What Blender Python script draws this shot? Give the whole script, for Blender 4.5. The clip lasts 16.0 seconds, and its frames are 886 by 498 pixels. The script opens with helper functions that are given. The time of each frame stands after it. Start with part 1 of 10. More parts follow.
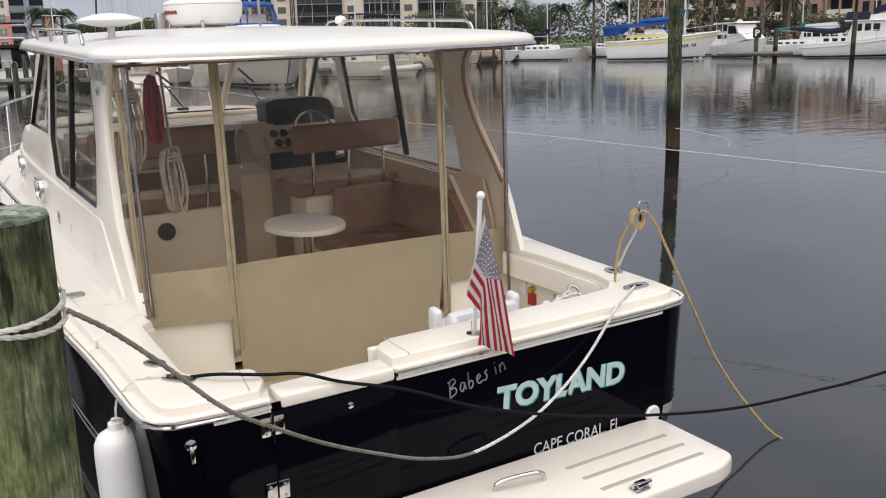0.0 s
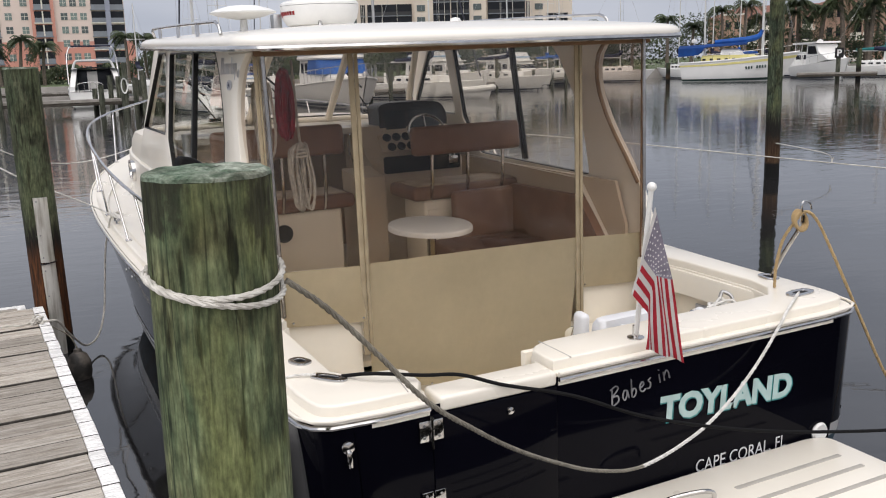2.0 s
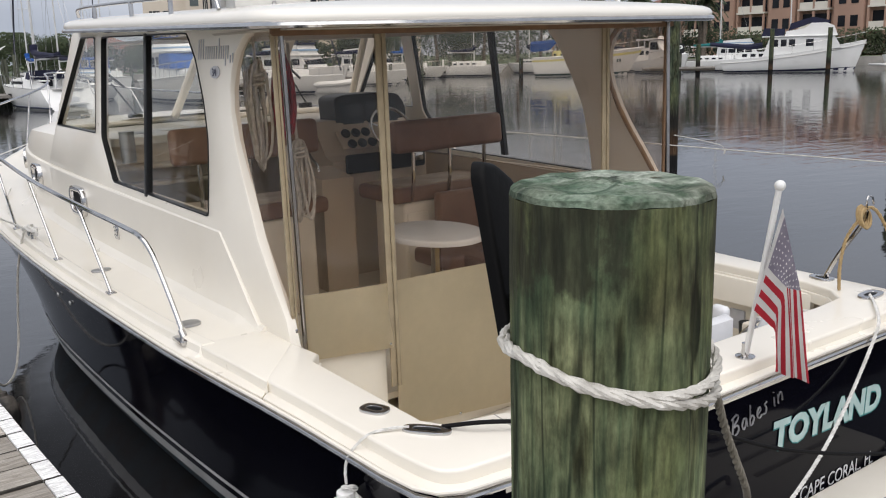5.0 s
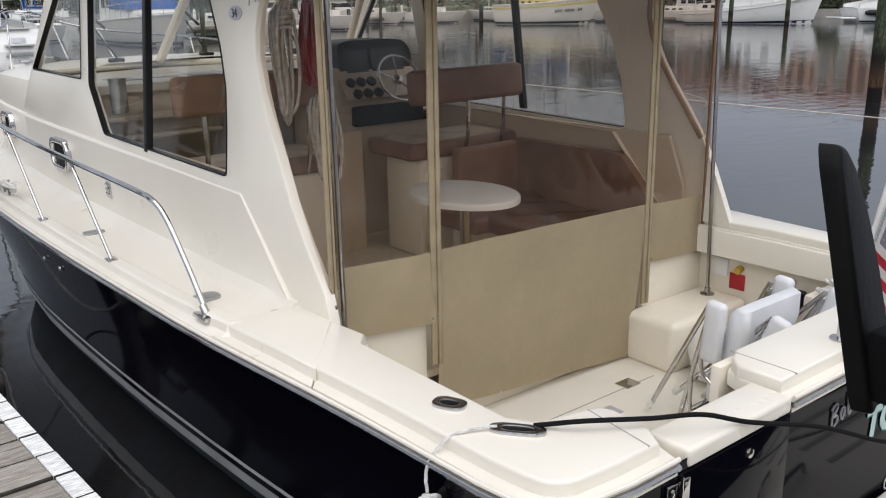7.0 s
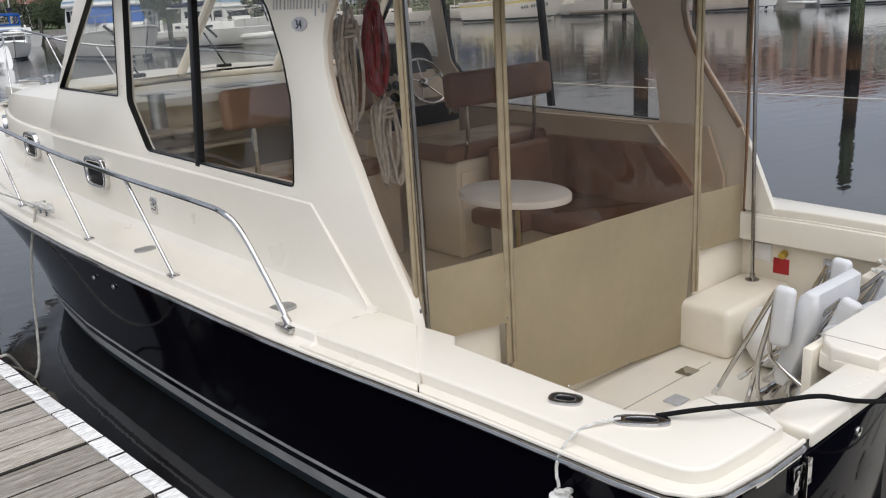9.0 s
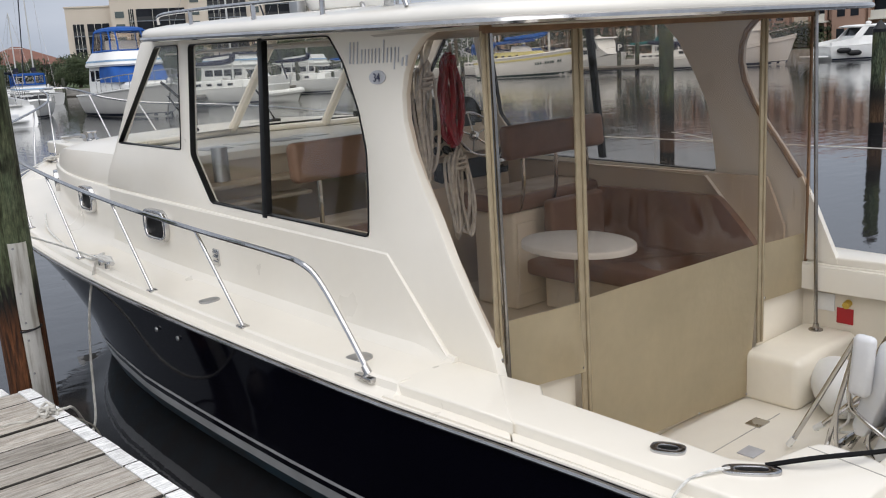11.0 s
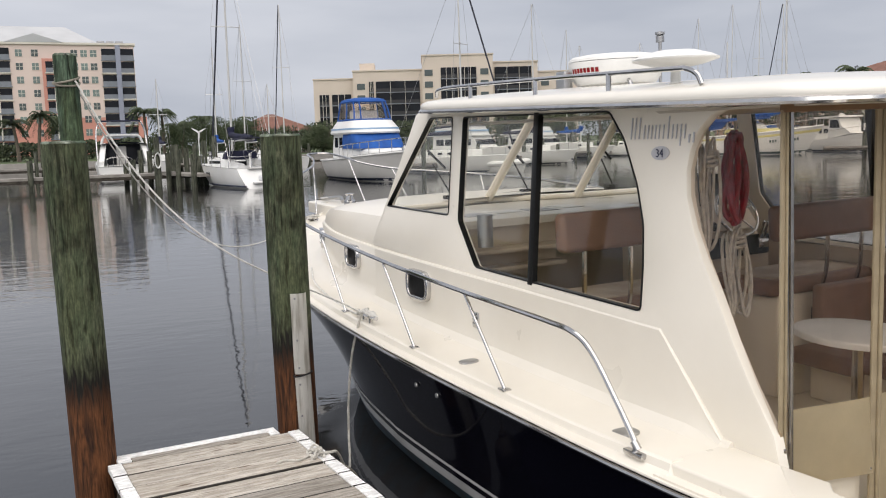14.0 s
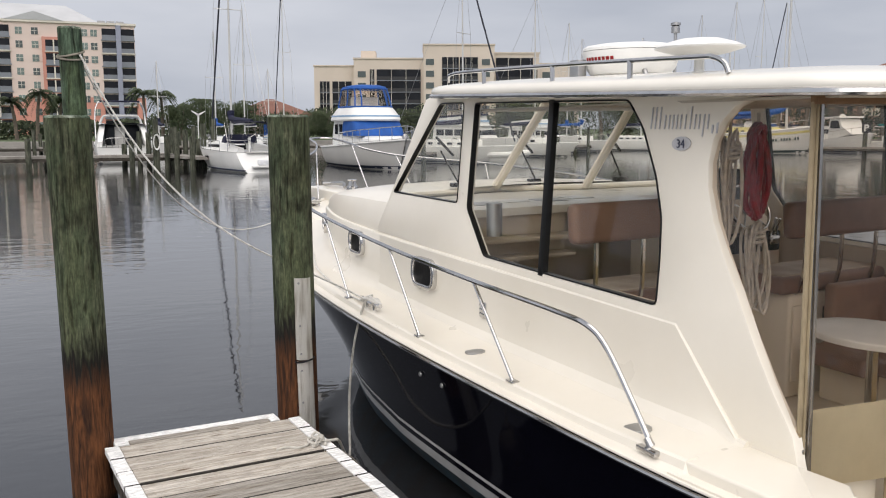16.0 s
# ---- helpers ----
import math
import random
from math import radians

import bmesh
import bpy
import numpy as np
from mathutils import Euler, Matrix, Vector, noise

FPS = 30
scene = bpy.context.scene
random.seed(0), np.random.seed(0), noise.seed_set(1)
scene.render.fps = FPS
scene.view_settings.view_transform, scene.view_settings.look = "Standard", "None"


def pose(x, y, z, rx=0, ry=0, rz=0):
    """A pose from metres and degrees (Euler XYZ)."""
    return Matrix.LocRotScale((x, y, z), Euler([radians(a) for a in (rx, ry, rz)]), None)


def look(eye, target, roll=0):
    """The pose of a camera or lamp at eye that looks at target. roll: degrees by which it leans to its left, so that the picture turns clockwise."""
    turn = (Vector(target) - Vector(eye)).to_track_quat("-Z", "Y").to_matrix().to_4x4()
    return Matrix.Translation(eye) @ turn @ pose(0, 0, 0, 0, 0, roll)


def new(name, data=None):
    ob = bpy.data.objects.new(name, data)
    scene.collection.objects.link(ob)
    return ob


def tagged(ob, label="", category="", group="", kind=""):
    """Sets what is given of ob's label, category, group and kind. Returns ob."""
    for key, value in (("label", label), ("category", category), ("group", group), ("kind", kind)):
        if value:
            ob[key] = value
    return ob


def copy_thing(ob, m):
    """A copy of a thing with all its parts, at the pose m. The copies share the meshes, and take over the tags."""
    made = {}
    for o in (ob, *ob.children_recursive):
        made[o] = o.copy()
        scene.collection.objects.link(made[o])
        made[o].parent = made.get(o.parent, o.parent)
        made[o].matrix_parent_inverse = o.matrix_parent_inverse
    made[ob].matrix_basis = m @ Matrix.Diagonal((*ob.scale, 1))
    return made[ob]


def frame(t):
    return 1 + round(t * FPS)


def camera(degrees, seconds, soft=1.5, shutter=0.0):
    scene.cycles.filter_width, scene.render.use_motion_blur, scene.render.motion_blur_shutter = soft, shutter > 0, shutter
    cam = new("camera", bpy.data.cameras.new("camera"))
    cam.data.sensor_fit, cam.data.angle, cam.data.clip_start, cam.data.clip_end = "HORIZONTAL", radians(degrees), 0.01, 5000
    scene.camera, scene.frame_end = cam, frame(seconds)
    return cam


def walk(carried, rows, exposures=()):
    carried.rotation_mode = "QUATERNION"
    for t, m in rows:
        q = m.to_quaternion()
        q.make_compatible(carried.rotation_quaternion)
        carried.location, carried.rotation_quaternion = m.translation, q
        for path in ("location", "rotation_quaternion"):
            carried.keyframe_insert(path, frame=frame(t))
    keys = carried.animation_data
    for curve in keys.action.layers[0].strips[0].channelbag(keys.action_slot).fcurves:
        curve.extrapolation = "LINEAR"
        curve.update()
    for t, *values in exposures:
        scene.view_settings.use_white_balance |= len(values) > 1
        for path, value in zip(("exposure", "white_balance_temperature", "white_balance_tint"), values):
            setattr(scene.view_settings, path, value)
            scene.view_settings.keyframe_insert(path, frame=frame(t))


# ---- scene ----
cam = camera(53.0, 16.0, soft=1.1)
PATH = [
    (0, (-2.511, -3.962, 2.682), (-1.53, -2.281, 2.221), -1.3),
    (0.5, (-2.468, -3.848, 2.665), (-1.584, -2.119, 2.183), -0.5),
    (1, (-2.488, -3.837, 2.662), (-1.661, -2.077, 2.195), -0.9),
    (1.5, (-2.603, -3.677, 2.539), (-1.666, -1.95, 2.165), 0.3),
    (2, (-2.806, -3.484, 2.486), (-1.947, -1.725, 2.078), -1.5),
    (2.5, (-2.915, -3.245, 2.459), (-2.037, -1.486, 2.095), -1.9),
    (3, (-3.052, -3.014, 2.461), (-2.102, -1.296, 2.08), -2.3),
    (3.5, (-3.222, -2.788, 2.473), (-2.111, -1.181, 2.042), -3.0),
    (4, (-3.225, -2.633, 2.465), (-2.182, -0.966, 2.1), -0.8),
    (4.5, (-3.249, -2.492, 2.463), (-2.213, -0.831, 2.053), -0.8),
    (4.7, (-3.313, -2.405, 2.450), (-2.205, -0.792, 2.039), -1.3),
    (6.8, (-3.419, -1.667, 2.442), (-2.218, -0.157, 1.913), -0.5),
    (7, (-3.444, -1.61, 2.437), (-2.237, -0.109, 1.898), -0.3),
    (7.5, (-3.488, -1.52, 2.463), (-2.397, 0.066, 1.917), -0.5),
    (8, (-3.63, -1.45, 2.469), (-2.427, 0.066, 1.965), -1.3),
    (8.2, (-3.688, -1.432, 2.474), (-2.462, 0.058, 1.949), -1.7),
    (10.3, (-3.985, -1.172, 2.460), (-2.708, 0.274, 1.933), -2.8),
    (10.5, (-4.007, -1.162, 2.468), (-2.715, 0.285, 1.985), -2.7),
    (11, (-4.099, -1.134, 2.464), (-2.845, 0.365, 2.043), -3.0),
    (11.5, (-4.148, -1.082, 2.464), (-2.927, 0.444, 2.039), -2.8),
    (12, (-4.204, -1.043, 2.487), (-3.057, 0.538, 2.06), -2.8),
    (12.5, (-4.271, -1.043, 2.495), (-3.206, 0.608, 2.12), -2.5),
    (13, (-4.318, -1.042, 2.484), (-3.309, 0.654, 2.164), -1.8),
    (13.5, (-4.352, -1.032, 2.474), (-3.422, 0.718, 2.206), -1.7),
    (14, (-4.388, -1.018, 2.484), (-3.51, 0.762, 2.238), -1.6),
    (14.5, (-4.413, -0.998, 2.475), (-3.568, 0.798, 2.232), -1.6),
    (15, (-4.405, -0.944, 2.465), (-3.545, 0.842, 2.203), -0.9),
    (15.5, (-4.418, -0.917, 2.46), (-3.555, 0.867, 2.193), -0.5),
    (16, (-4.413, -0.885, 2.455), (-3.529, 0.888, 2.187), 0.0),
]
walk(cam, [(t, look(eye, goal, roll)) for t, eye, goal, roll in PATH],
     [(0.0, -0.04, 6600, 14.5), (2.5, -0.06, 6580, 14.2), (4.5, -0.08, 6500, 13.2), (7.0, -0.17, 6320, 12.0), (11.5, -0.14, 6320, 12.0), (13.5, 0.0, 6700, 13.0), (16.0, 0.0, 6720, 13.2)])

# ---- world and light ----
world = bpy.data.worlds.new("overcast_sky")
scene.world = world
world.use_nodes = True
wn, wl = world.node_tree.nodes, world.node_tree.links
wn.clear()
w_out = wn.new("ShaderNodeOutputWorld")
w_bg = wn.new("ShaderNodeBackground")
w_sky = wn.new("ShaderNodeTexSky")
w_sky.sky_type = "NISHITA"
w_sky.sun_disc = False
w_sky.sun_elevation = radians(62)
w_sky.sun_rotation = radians(215)
w_sky.air_density, w_sky.dust_density = 1.0, 3.0
w_hsv = wn.new("ShaderNodeHueSaturation")
w_hsv.inputs["Saturation"].default_value = 0.18
w_co = wn.new("ShaderNodeTexCoord")
w_map = wn.new("ShaderNodeMapping")
w_map.inputs["Scale"].default_value = (1.0, 1.0, 4.5)
w_noise = wn.new("ShaderNodeTexNoise")
w_noise.inputs["Scale"].default_value = 2.2
w_noise.inputs["Detail"].default_value = 5.0
w_ramp = wn.new("ShaderNodeValToRGB")
w_ramp.color_ramp.elements[0].position, w_ramp.color_ramp.elements[0].color = 0.3, (3.8, 4.3, 5.1, 1)
w_ramp.color_ramp.elements[1].position, w_ramp.color_ramp.elements[1].color = 0.72, (6.0, 6.45, 7.12, 1)
w_mix = wn.new("ShaderNodeMix")
w_mix.data_type = "RGBA"
w_mix.inputs["Factor"].default_value = 0.85
wl.new(w_co.outputs["Generated"], w_map.inputs["Vector"])
wl.new(w_map.outputs["Vector"], w_noise.inputs["Vector"])
wl.new(w_noise.outputs["Fac"], w_ramp.inputs["Fac"])
wl.new(w_sky.outputs["Color"], w_hsv.inputs["Color"])
wl.new(w_hsv.outputs["Color"], w_mix.inputs["A"])
w_dot = wn.new("ShaderNodeVectorMath")
w_dot.operation = "DOT_PRODUCT"
w_dot.inputs[1].default_value = (-0.80, -0.52, 0.30)
w_glow = wn.new("ShaderNodeMapRange")
w_glow.inputs["From Min"].default_value = -1.0
w_glow.inputs["To Min"].default_value, w_glow.inputs["To Max"].default_value = 0.94, 1.10
w_lit = wn.new("ShaderNodeVectorMath")
w_lit.operation = "SCALE"
wl.new(w_co.outputs["Generated"], w_dot.inputs[0])
wl.new(w_dot.outputs["Value"], w_glow.inputs["Value"])
wl.new(w_ramp.outputs["Color"], w_lit.inputs["Vector"])
wl.new(w_glow.outputs["Result"], w_lit.inputs["Scale"])
wl.new(w_lit.outputs["Vector"], w_mix.inputs["B"])
wl.new(w_mix.outputs["Result"], w_bg.inputs["Color"])
w_bg.inputs["Strength"].default_value = 0.122
wl.new(w_bg.outputs["Background"], w_out.inputs["Surface"])

sun_data = bpy.data.lights.new("sun", "SUN")
sun_data.energy, sun_data.angle, sun_data.color = 3.1, radians(100), (1.0, 0.96, 0.90)
sun = new("sun", sun_data)
sun.matrix_world = look((-13, -20, 46), (0, 0, 0))


# ---- materials ----
def mat(name, col, rough=0.5, metal=0.0, col2=None, scale=6.0, stretch=(1, 1, 1), bump=0.0, bscale=40.0, fine=0.0, coat=0.0,
        island=0.0, spec=0.5, detail=5.0, rvar=0.0, lo=0.35, hi=0.65):
    m = bpy.data.materials.new(name)
    m.use_nodes = True
    n, l = m.node_tree.nodes, m.node_tree.links
    p = n["Principled BSDF"]
    p.inputs["Roughness"].default_value = rough
    p.inputs["Metallic"].default_value = metal
    p.inputs["Coat Weight"].default_value = coat
    p.inputs["Specular IOR Level"].default_value = spec
    co = n.new("ShaderNodeTexCoord")
    mp = n.new("ShaderNodeMapping")
    mp.inputs["Scale"].default_value = stretch
    l.new(co.outputs["Object"], mp.inputs["Vector"])
    nz = n.new("ShaderNodeTexNoise")
    nz.inputs["Scale"].default_value, nz.inputs["Detail"].default_value = scale, detail
    l.new(mp.outputs["Vector"], nz.inputs["Vector"])
    rp = n.new("ShaderNodeValToRGB")
    rp.color_ramp.elements[0].position, rp.color_ramp.elements[1].position = lo, hi
    c2 = col2 or tuple(c * 0.88 for c in col)
    rp.color_ramp.elements[0].color, rp.color_ramp.elements[1].color = (*c2, 1), (*col, 1)
    l.new(nz.outputs["Fac"], rp.inputs["Fac"])
    last = rp.outputs["Color"]
    if fine or island:
        mx = n.new("ShaderNodeMix")
        mx.data_type, mx.blend_type = "RGBA", "MULTIPLY"
        mx.inputs["Factor"].default_value = 1.0
        l.new(last, mx.inputs["A"])
        if island:
            src = n.new("ShaderNodeObjectInfo").outputs["Random"]
            lowv = 1 - island
        else:
            nf = n.new("ShaderNodeTexNoise")
            nf.inputs["Scale"].default_value, nf.inputs["Detail"].default_value = scale * 9, 6
            l.new(mp.outputs["Vector"], nf.inputs["Vector"])
            src, lowv = nf.outputs["Fac"], 1 - fine
        mr = n.new("ShaderNodeMapRange")
        mr.inputs["To Min"].default_value, mr.inputs["To Max"].default_value = lowv, 1.0 + 0.3 * (1 - lowv)
        l.new(src, mr.inputs["Value"])
        l.new(mr.outputs["Result"], mx.inputs["B"])
        last = mx.outputs["Result"]
    l.new(last, p.inputs["Base Color"])
    if rvar:
        rr = n.new("ShaderNodeMapRange")
        rr.inputs["To Min"].default_value, rr.inputs["To Max"].default_value = max(rough - rvar, 0.02), rough + rvar
        l.new(nz.outputs["Fac"], rr.inputs["Value"])
        l.new(rr.outputs["Result"], p.inputs["Roughness"])
    if bump:
        nb = n.new("ShaderNodeTexNoise")
        nb.inputs["Scale"].default_value, nb.inputs["Detail"].default_value = bscale, 4
        l.new(mp.outputs["Vector"], nb.inputs["Vector"])
        bp = n.new("ShaderNodeBump")
        bp.inputs["Strength"].default_value, bp.inputs["Distance"].default_value = bump, 0.01
        l.new(nb.outputs["Fac"], bp.inputs["Height"])
        l.new(bp.outputs["Normal"], p.inputs["Normal"])
    return m


def clear_sheet(name, tint, gloss=0.09, rough=0.02, haze=0.0, wave=0.0):
    """Thin clear sheet: it lets light straight through and mirrors a little, more at a slant."""
    m = bpy.data.materials.new(name)
    m.use_nodes = True
    n, l = m.node_tree.nodes, m.node_tree.links
    n.clear()
    out = n.new("ShaderNodeOutputMaterial")
    tr = n.new("ShaderNodeBsdfTransparent")
    tr.inputs["Color"].default_value = (*tint, 1)
    gl = n.new("ShaderNodeBsdfGlossy")
    gl.inputs["Roughness"].default_value = rough
    lw = n.new("ShaderNodeLayerWeight")
    lw.inputs["Blend"].default_value = 0.5
    pw = n.new("ShaderNodeMath")
    pw.operation = "POWER"
    pw.inputs[1].default_value = 4.0
    l.new(lw.outputs["Facing"], pw.inputs[0])
    mth = n.new("ShaderNodeMath")
    mth.operation = "MULTIPLY_ADD"
    mth.inputs[1].default_value, mth.inputs[2].default_value = 0.55, gloss
    l.new(pw.outputs["Value"], mth.inputs[0])
    mx = n.new("ShaderNodeMixShader")
    l.new(mth.outputs["Value"], mx.inputs["Fac"])
    l.new(tr.outputs["BSDF"], mx.inputs[1])
    l.new(gl.outputs["BSDF"], mx.inputs[2])
    last = mx.outputs["Shader"]
    if wave:
        co = n.new("ShaderNodeTexCoord")
        mp = n.new("ShaderNodeMapping")
        mp.inputs["Scale"].default_value = (2.2, 2.2, 0.7)
        nb = n.new("ShaderNodeTexNoise")
        nb.inputs["Scale"].default_value, nb.inputs["Detail"].default_value = 2.6, 2
        bp = n.new("ShaderNodeBump")
        bp.inputs["Strength"].default_value, bp.inputs["Distance"].default_value = wave, 0.05
        l.new(co.outputs["Object"], mp.inputs["Vector"])
        l.new(mp.outputs["Vector"], nb.inputs["Vector"])
        l.new(nb.outputs["Fac"], bp.inputs["Height"])
        l.new(bp.outputs["Normal"], gl.inputs["Normal"])
    if haze:
        df = n.new("ShaderNodeBsdfTranslucent")
        df.inputs["Color"].default_value = (0.75, 0.70, 0.62, 1)
        dd = n.new("ShaderNodeBsdfDiffuse")
        dd.inputs["Color"].default_value = (0.7, 0.66, 0.6, 1)
        m3 = n.new("ShaderNodeMixShader")
        m3.inputs["Fac"].default_value = 0.5
        l.new(df.outputs["BSDF"], m3.inputs[1])
        l.new(dd.outputs["BSDF"], m3.inputs[2])
        m2 = n.new("ShaderNodeMixShader")
        m2.inputs["Fac"].default_value = haze
        l.new(last, m2.inputs[1])
        l.new(m3.outputs["Shader"], m2.inputs[2])
        last = m2.outputs["Shader"]
    l.new(last, out.inputs["Surface"])
    return m


GELCOAT = mat("cream_gelcoat", (0.80, 0.755, 0.665), 0.28, col2=(0.765, 0.72, 0.63), scale=1.5, coat=0.3, rvar=0.02, fine=0.02)
TOPWHITE = mat("white_gelcoat", (0.80, 0.77, 0.70), 0.25, col2=(0.75, 0.72, 0.655), scale=1.2, coat=0.3, fine=0.03)
# the liner's cream, darkened in colour for the shade under the hardtop
INNER = mat("shaded_cream_interior", (0.62, 0.53, 0.42), 0.45, col2=(0.56, 0.475, 0.375), scale=2.0, fine=0.05)
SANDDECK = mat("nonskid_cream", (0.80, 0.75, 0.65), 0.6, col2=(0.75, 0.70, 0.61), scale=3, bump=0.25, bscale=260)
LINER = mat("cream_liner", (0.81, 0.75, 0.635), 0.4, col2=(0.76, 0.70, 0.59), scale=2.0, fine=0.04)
NAVY = mat("dark_navy_gelcoat", (0.0028, 0.0028, 0.0055), 0.06, col2=(0.002, 0.002, 0.004), scale=1.0, spec=0.07, rvar=0.02)
BOOT = mat("white_boot_stripe", (0.40, 0.40, 0.40), 0.35, col2=(0.30, 0.30, 0.30), scale=4)
BOTTOM = mat("dark_bottom_paint", (0.014, 0.05, 0.075), 0.6, col2=(0.015, 0.02, 0.025), scale=5)
CHROME = mat("polished_stainless", (0.60, 0.59, 0.58), 0.12, 1.0, col2=(0.50, 0.49, 0.48), scale=9, rvar=0.06)
DULLMETAL = mat("dull_aluminium", (0.45, 0.45, 0.45), 0.4, 1.0, scale=8)
TAN = mat("tan_canvas", (0.66, 0.555, 0.365), 0.85, col2=(0.59, 0.495, 0.325), scale=1.8, bump=0.25, bscale=18, fine=0.08)
TANTRIM = mat("tan_webbing", (0.37, 0.30, 0.195), 0.8, col2=(0.31, 0.25, 0.16), scale=12, bump=0.2, bscale=150)
BROWNTRIM = mat("brown_binding", (0.22, 0.125, 0.065), 0.8, col2=(0.17, 0.095, 0.05), scale=10)
VINYL = clear_sheet("clear_vinyl", (0.83, 0.765, 0.705), 0.040, 0.02, haze=0.005, wave=0.38)
GLASS = clear_sheet("tinted_window_glass", (0.97, 0.965, 0.94), 0.022, 0.005)
GROOVE = mat("groove_shadow_grey", (0.40, 0.38, 0.34), 0.7, scale=10)
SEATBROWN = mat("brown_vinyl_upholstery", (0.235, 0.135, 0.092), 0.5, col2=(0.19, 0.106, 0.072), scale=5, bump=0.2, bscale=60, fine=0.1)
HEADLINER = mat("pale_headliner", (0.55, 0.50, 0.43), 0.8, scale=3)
# brown cushion tops take a paler tan: their sheen put into the colour
SEATLIGHT = mat("sheen_pale_seat_top", (0.48, 0.39, 0.30), 0.55, col2=(0.34, 0.26, 0.19), scale=6, bump=0.3, bscale=90)
BLACK = mat("black_plastic", (0.006, 0.006, 0.007), 0.42, col2=(0.010, 0.010, 0.011), scale=12, spec=0.3, bump=0.1, bscale=80)
RUBBER = mat("black_rubber", (0.004, 0.004, 0.0045), 0.5, col2=(0.006, 0.006, 0.006), scale=7, spec=0.10, bump=0.2, bscale=30)
BLACKFRAME = mat("black_window_frame", (0.006, 0.006, 0.006), 0.3, scale=6, spec=0.3)
WHITEPLASTIC = mat("white_plastic", (0.78, 0.78, 0.76), 0.38, col2=(0.72, 0.72, 0.70), scale=5, fine=0.04)
WHITEPAD = mat("white_vinyl_pad", (0.70, 0.71, 0.73), 0.5, col2=(0.62, 0.63, 0.65), scale=5, bump=0.15, bscale=25, fine=0.05)
ROPEWHITE = mat("white_rope", (0.72, 0.71, 0.68), 0.9, col2=(0.52, 0.51, 0.48), scale=30, bump=0.5, bscale=120)
ROPEGREY = mat("grey_dirty_rope", (0.27, 0.25, 0.205), 0.9, col2=(0.17, 0.155, 0.125), scale=25, bump=0.5, bscale=120)
ROPETAN = mat("tan_rope", (0.42, 0.30, 0.15), 0.9, col2=(0.30, 0.21, 0.10), scale=30, bump=0.5, bscale=120)
ROPEBLACK = mat("black_rope", (0.004, 0.004, 0.0045), 0.8, scale=30, spec=0.2, bump=0.4, bscale=120)
ROPERED = mat("dark_red_cord", (0.25, 0.004, 0.020), 0.40, col2=(0.13, 0.003, 0.012), scale=30, bump=0.4, bscale=90)
LETTERGREEN = mat("pale_green_lettering", (0.44, 0.58, 0.56), 0.4, scale=20)
LETTERTEAL = mat("teal_letter_shadow", (0.03, 0.22, 0.22), 0.4, scale=20)
LETTERDIM = mat("worn_silver_brushwork", (0.25, 0.25, 0.26), 0.5, col2=(0.10, 0.10, 0.11), scale=14, lo=0.40, hi=0.60)
LETTERGREY = mat("silver_grey_lettering", (0.55, 0.56, 0.57), 0.4, scale=20)
BADGEGREY = mat("grey_badge", (0.48, 0.48, 0.50), 0.45, scale=20)
BADGEDARK = mat("dark_blue_mark", (0.03, 0.035, 0.08), 0.5, scale=20)
REDMARK = mat("red_mark", (0.42, 0.015, 0.02), 0.5, scale=20)
YELLOW = mat("yellow_plastic", (0.55, 0.36, 0.05), 0.5, scale=20)
FLAGRED = mat("flag_red", (0.52, 0.030, 0.05), 0.85, col2=(0.42, 0.022, 0.038), scale=9)
FLAGWHITE = mat("flag_white", (0.70, 0.68, 0.66), 0.85, col2=(0.60, 0.585, 0.57), scale=9)
FLAGBLUE = mat("faded_flag_blue", (0.29, 0.265, 0.32), 0.85, col2=(0.22, 0.20, 0.25), scale=9)


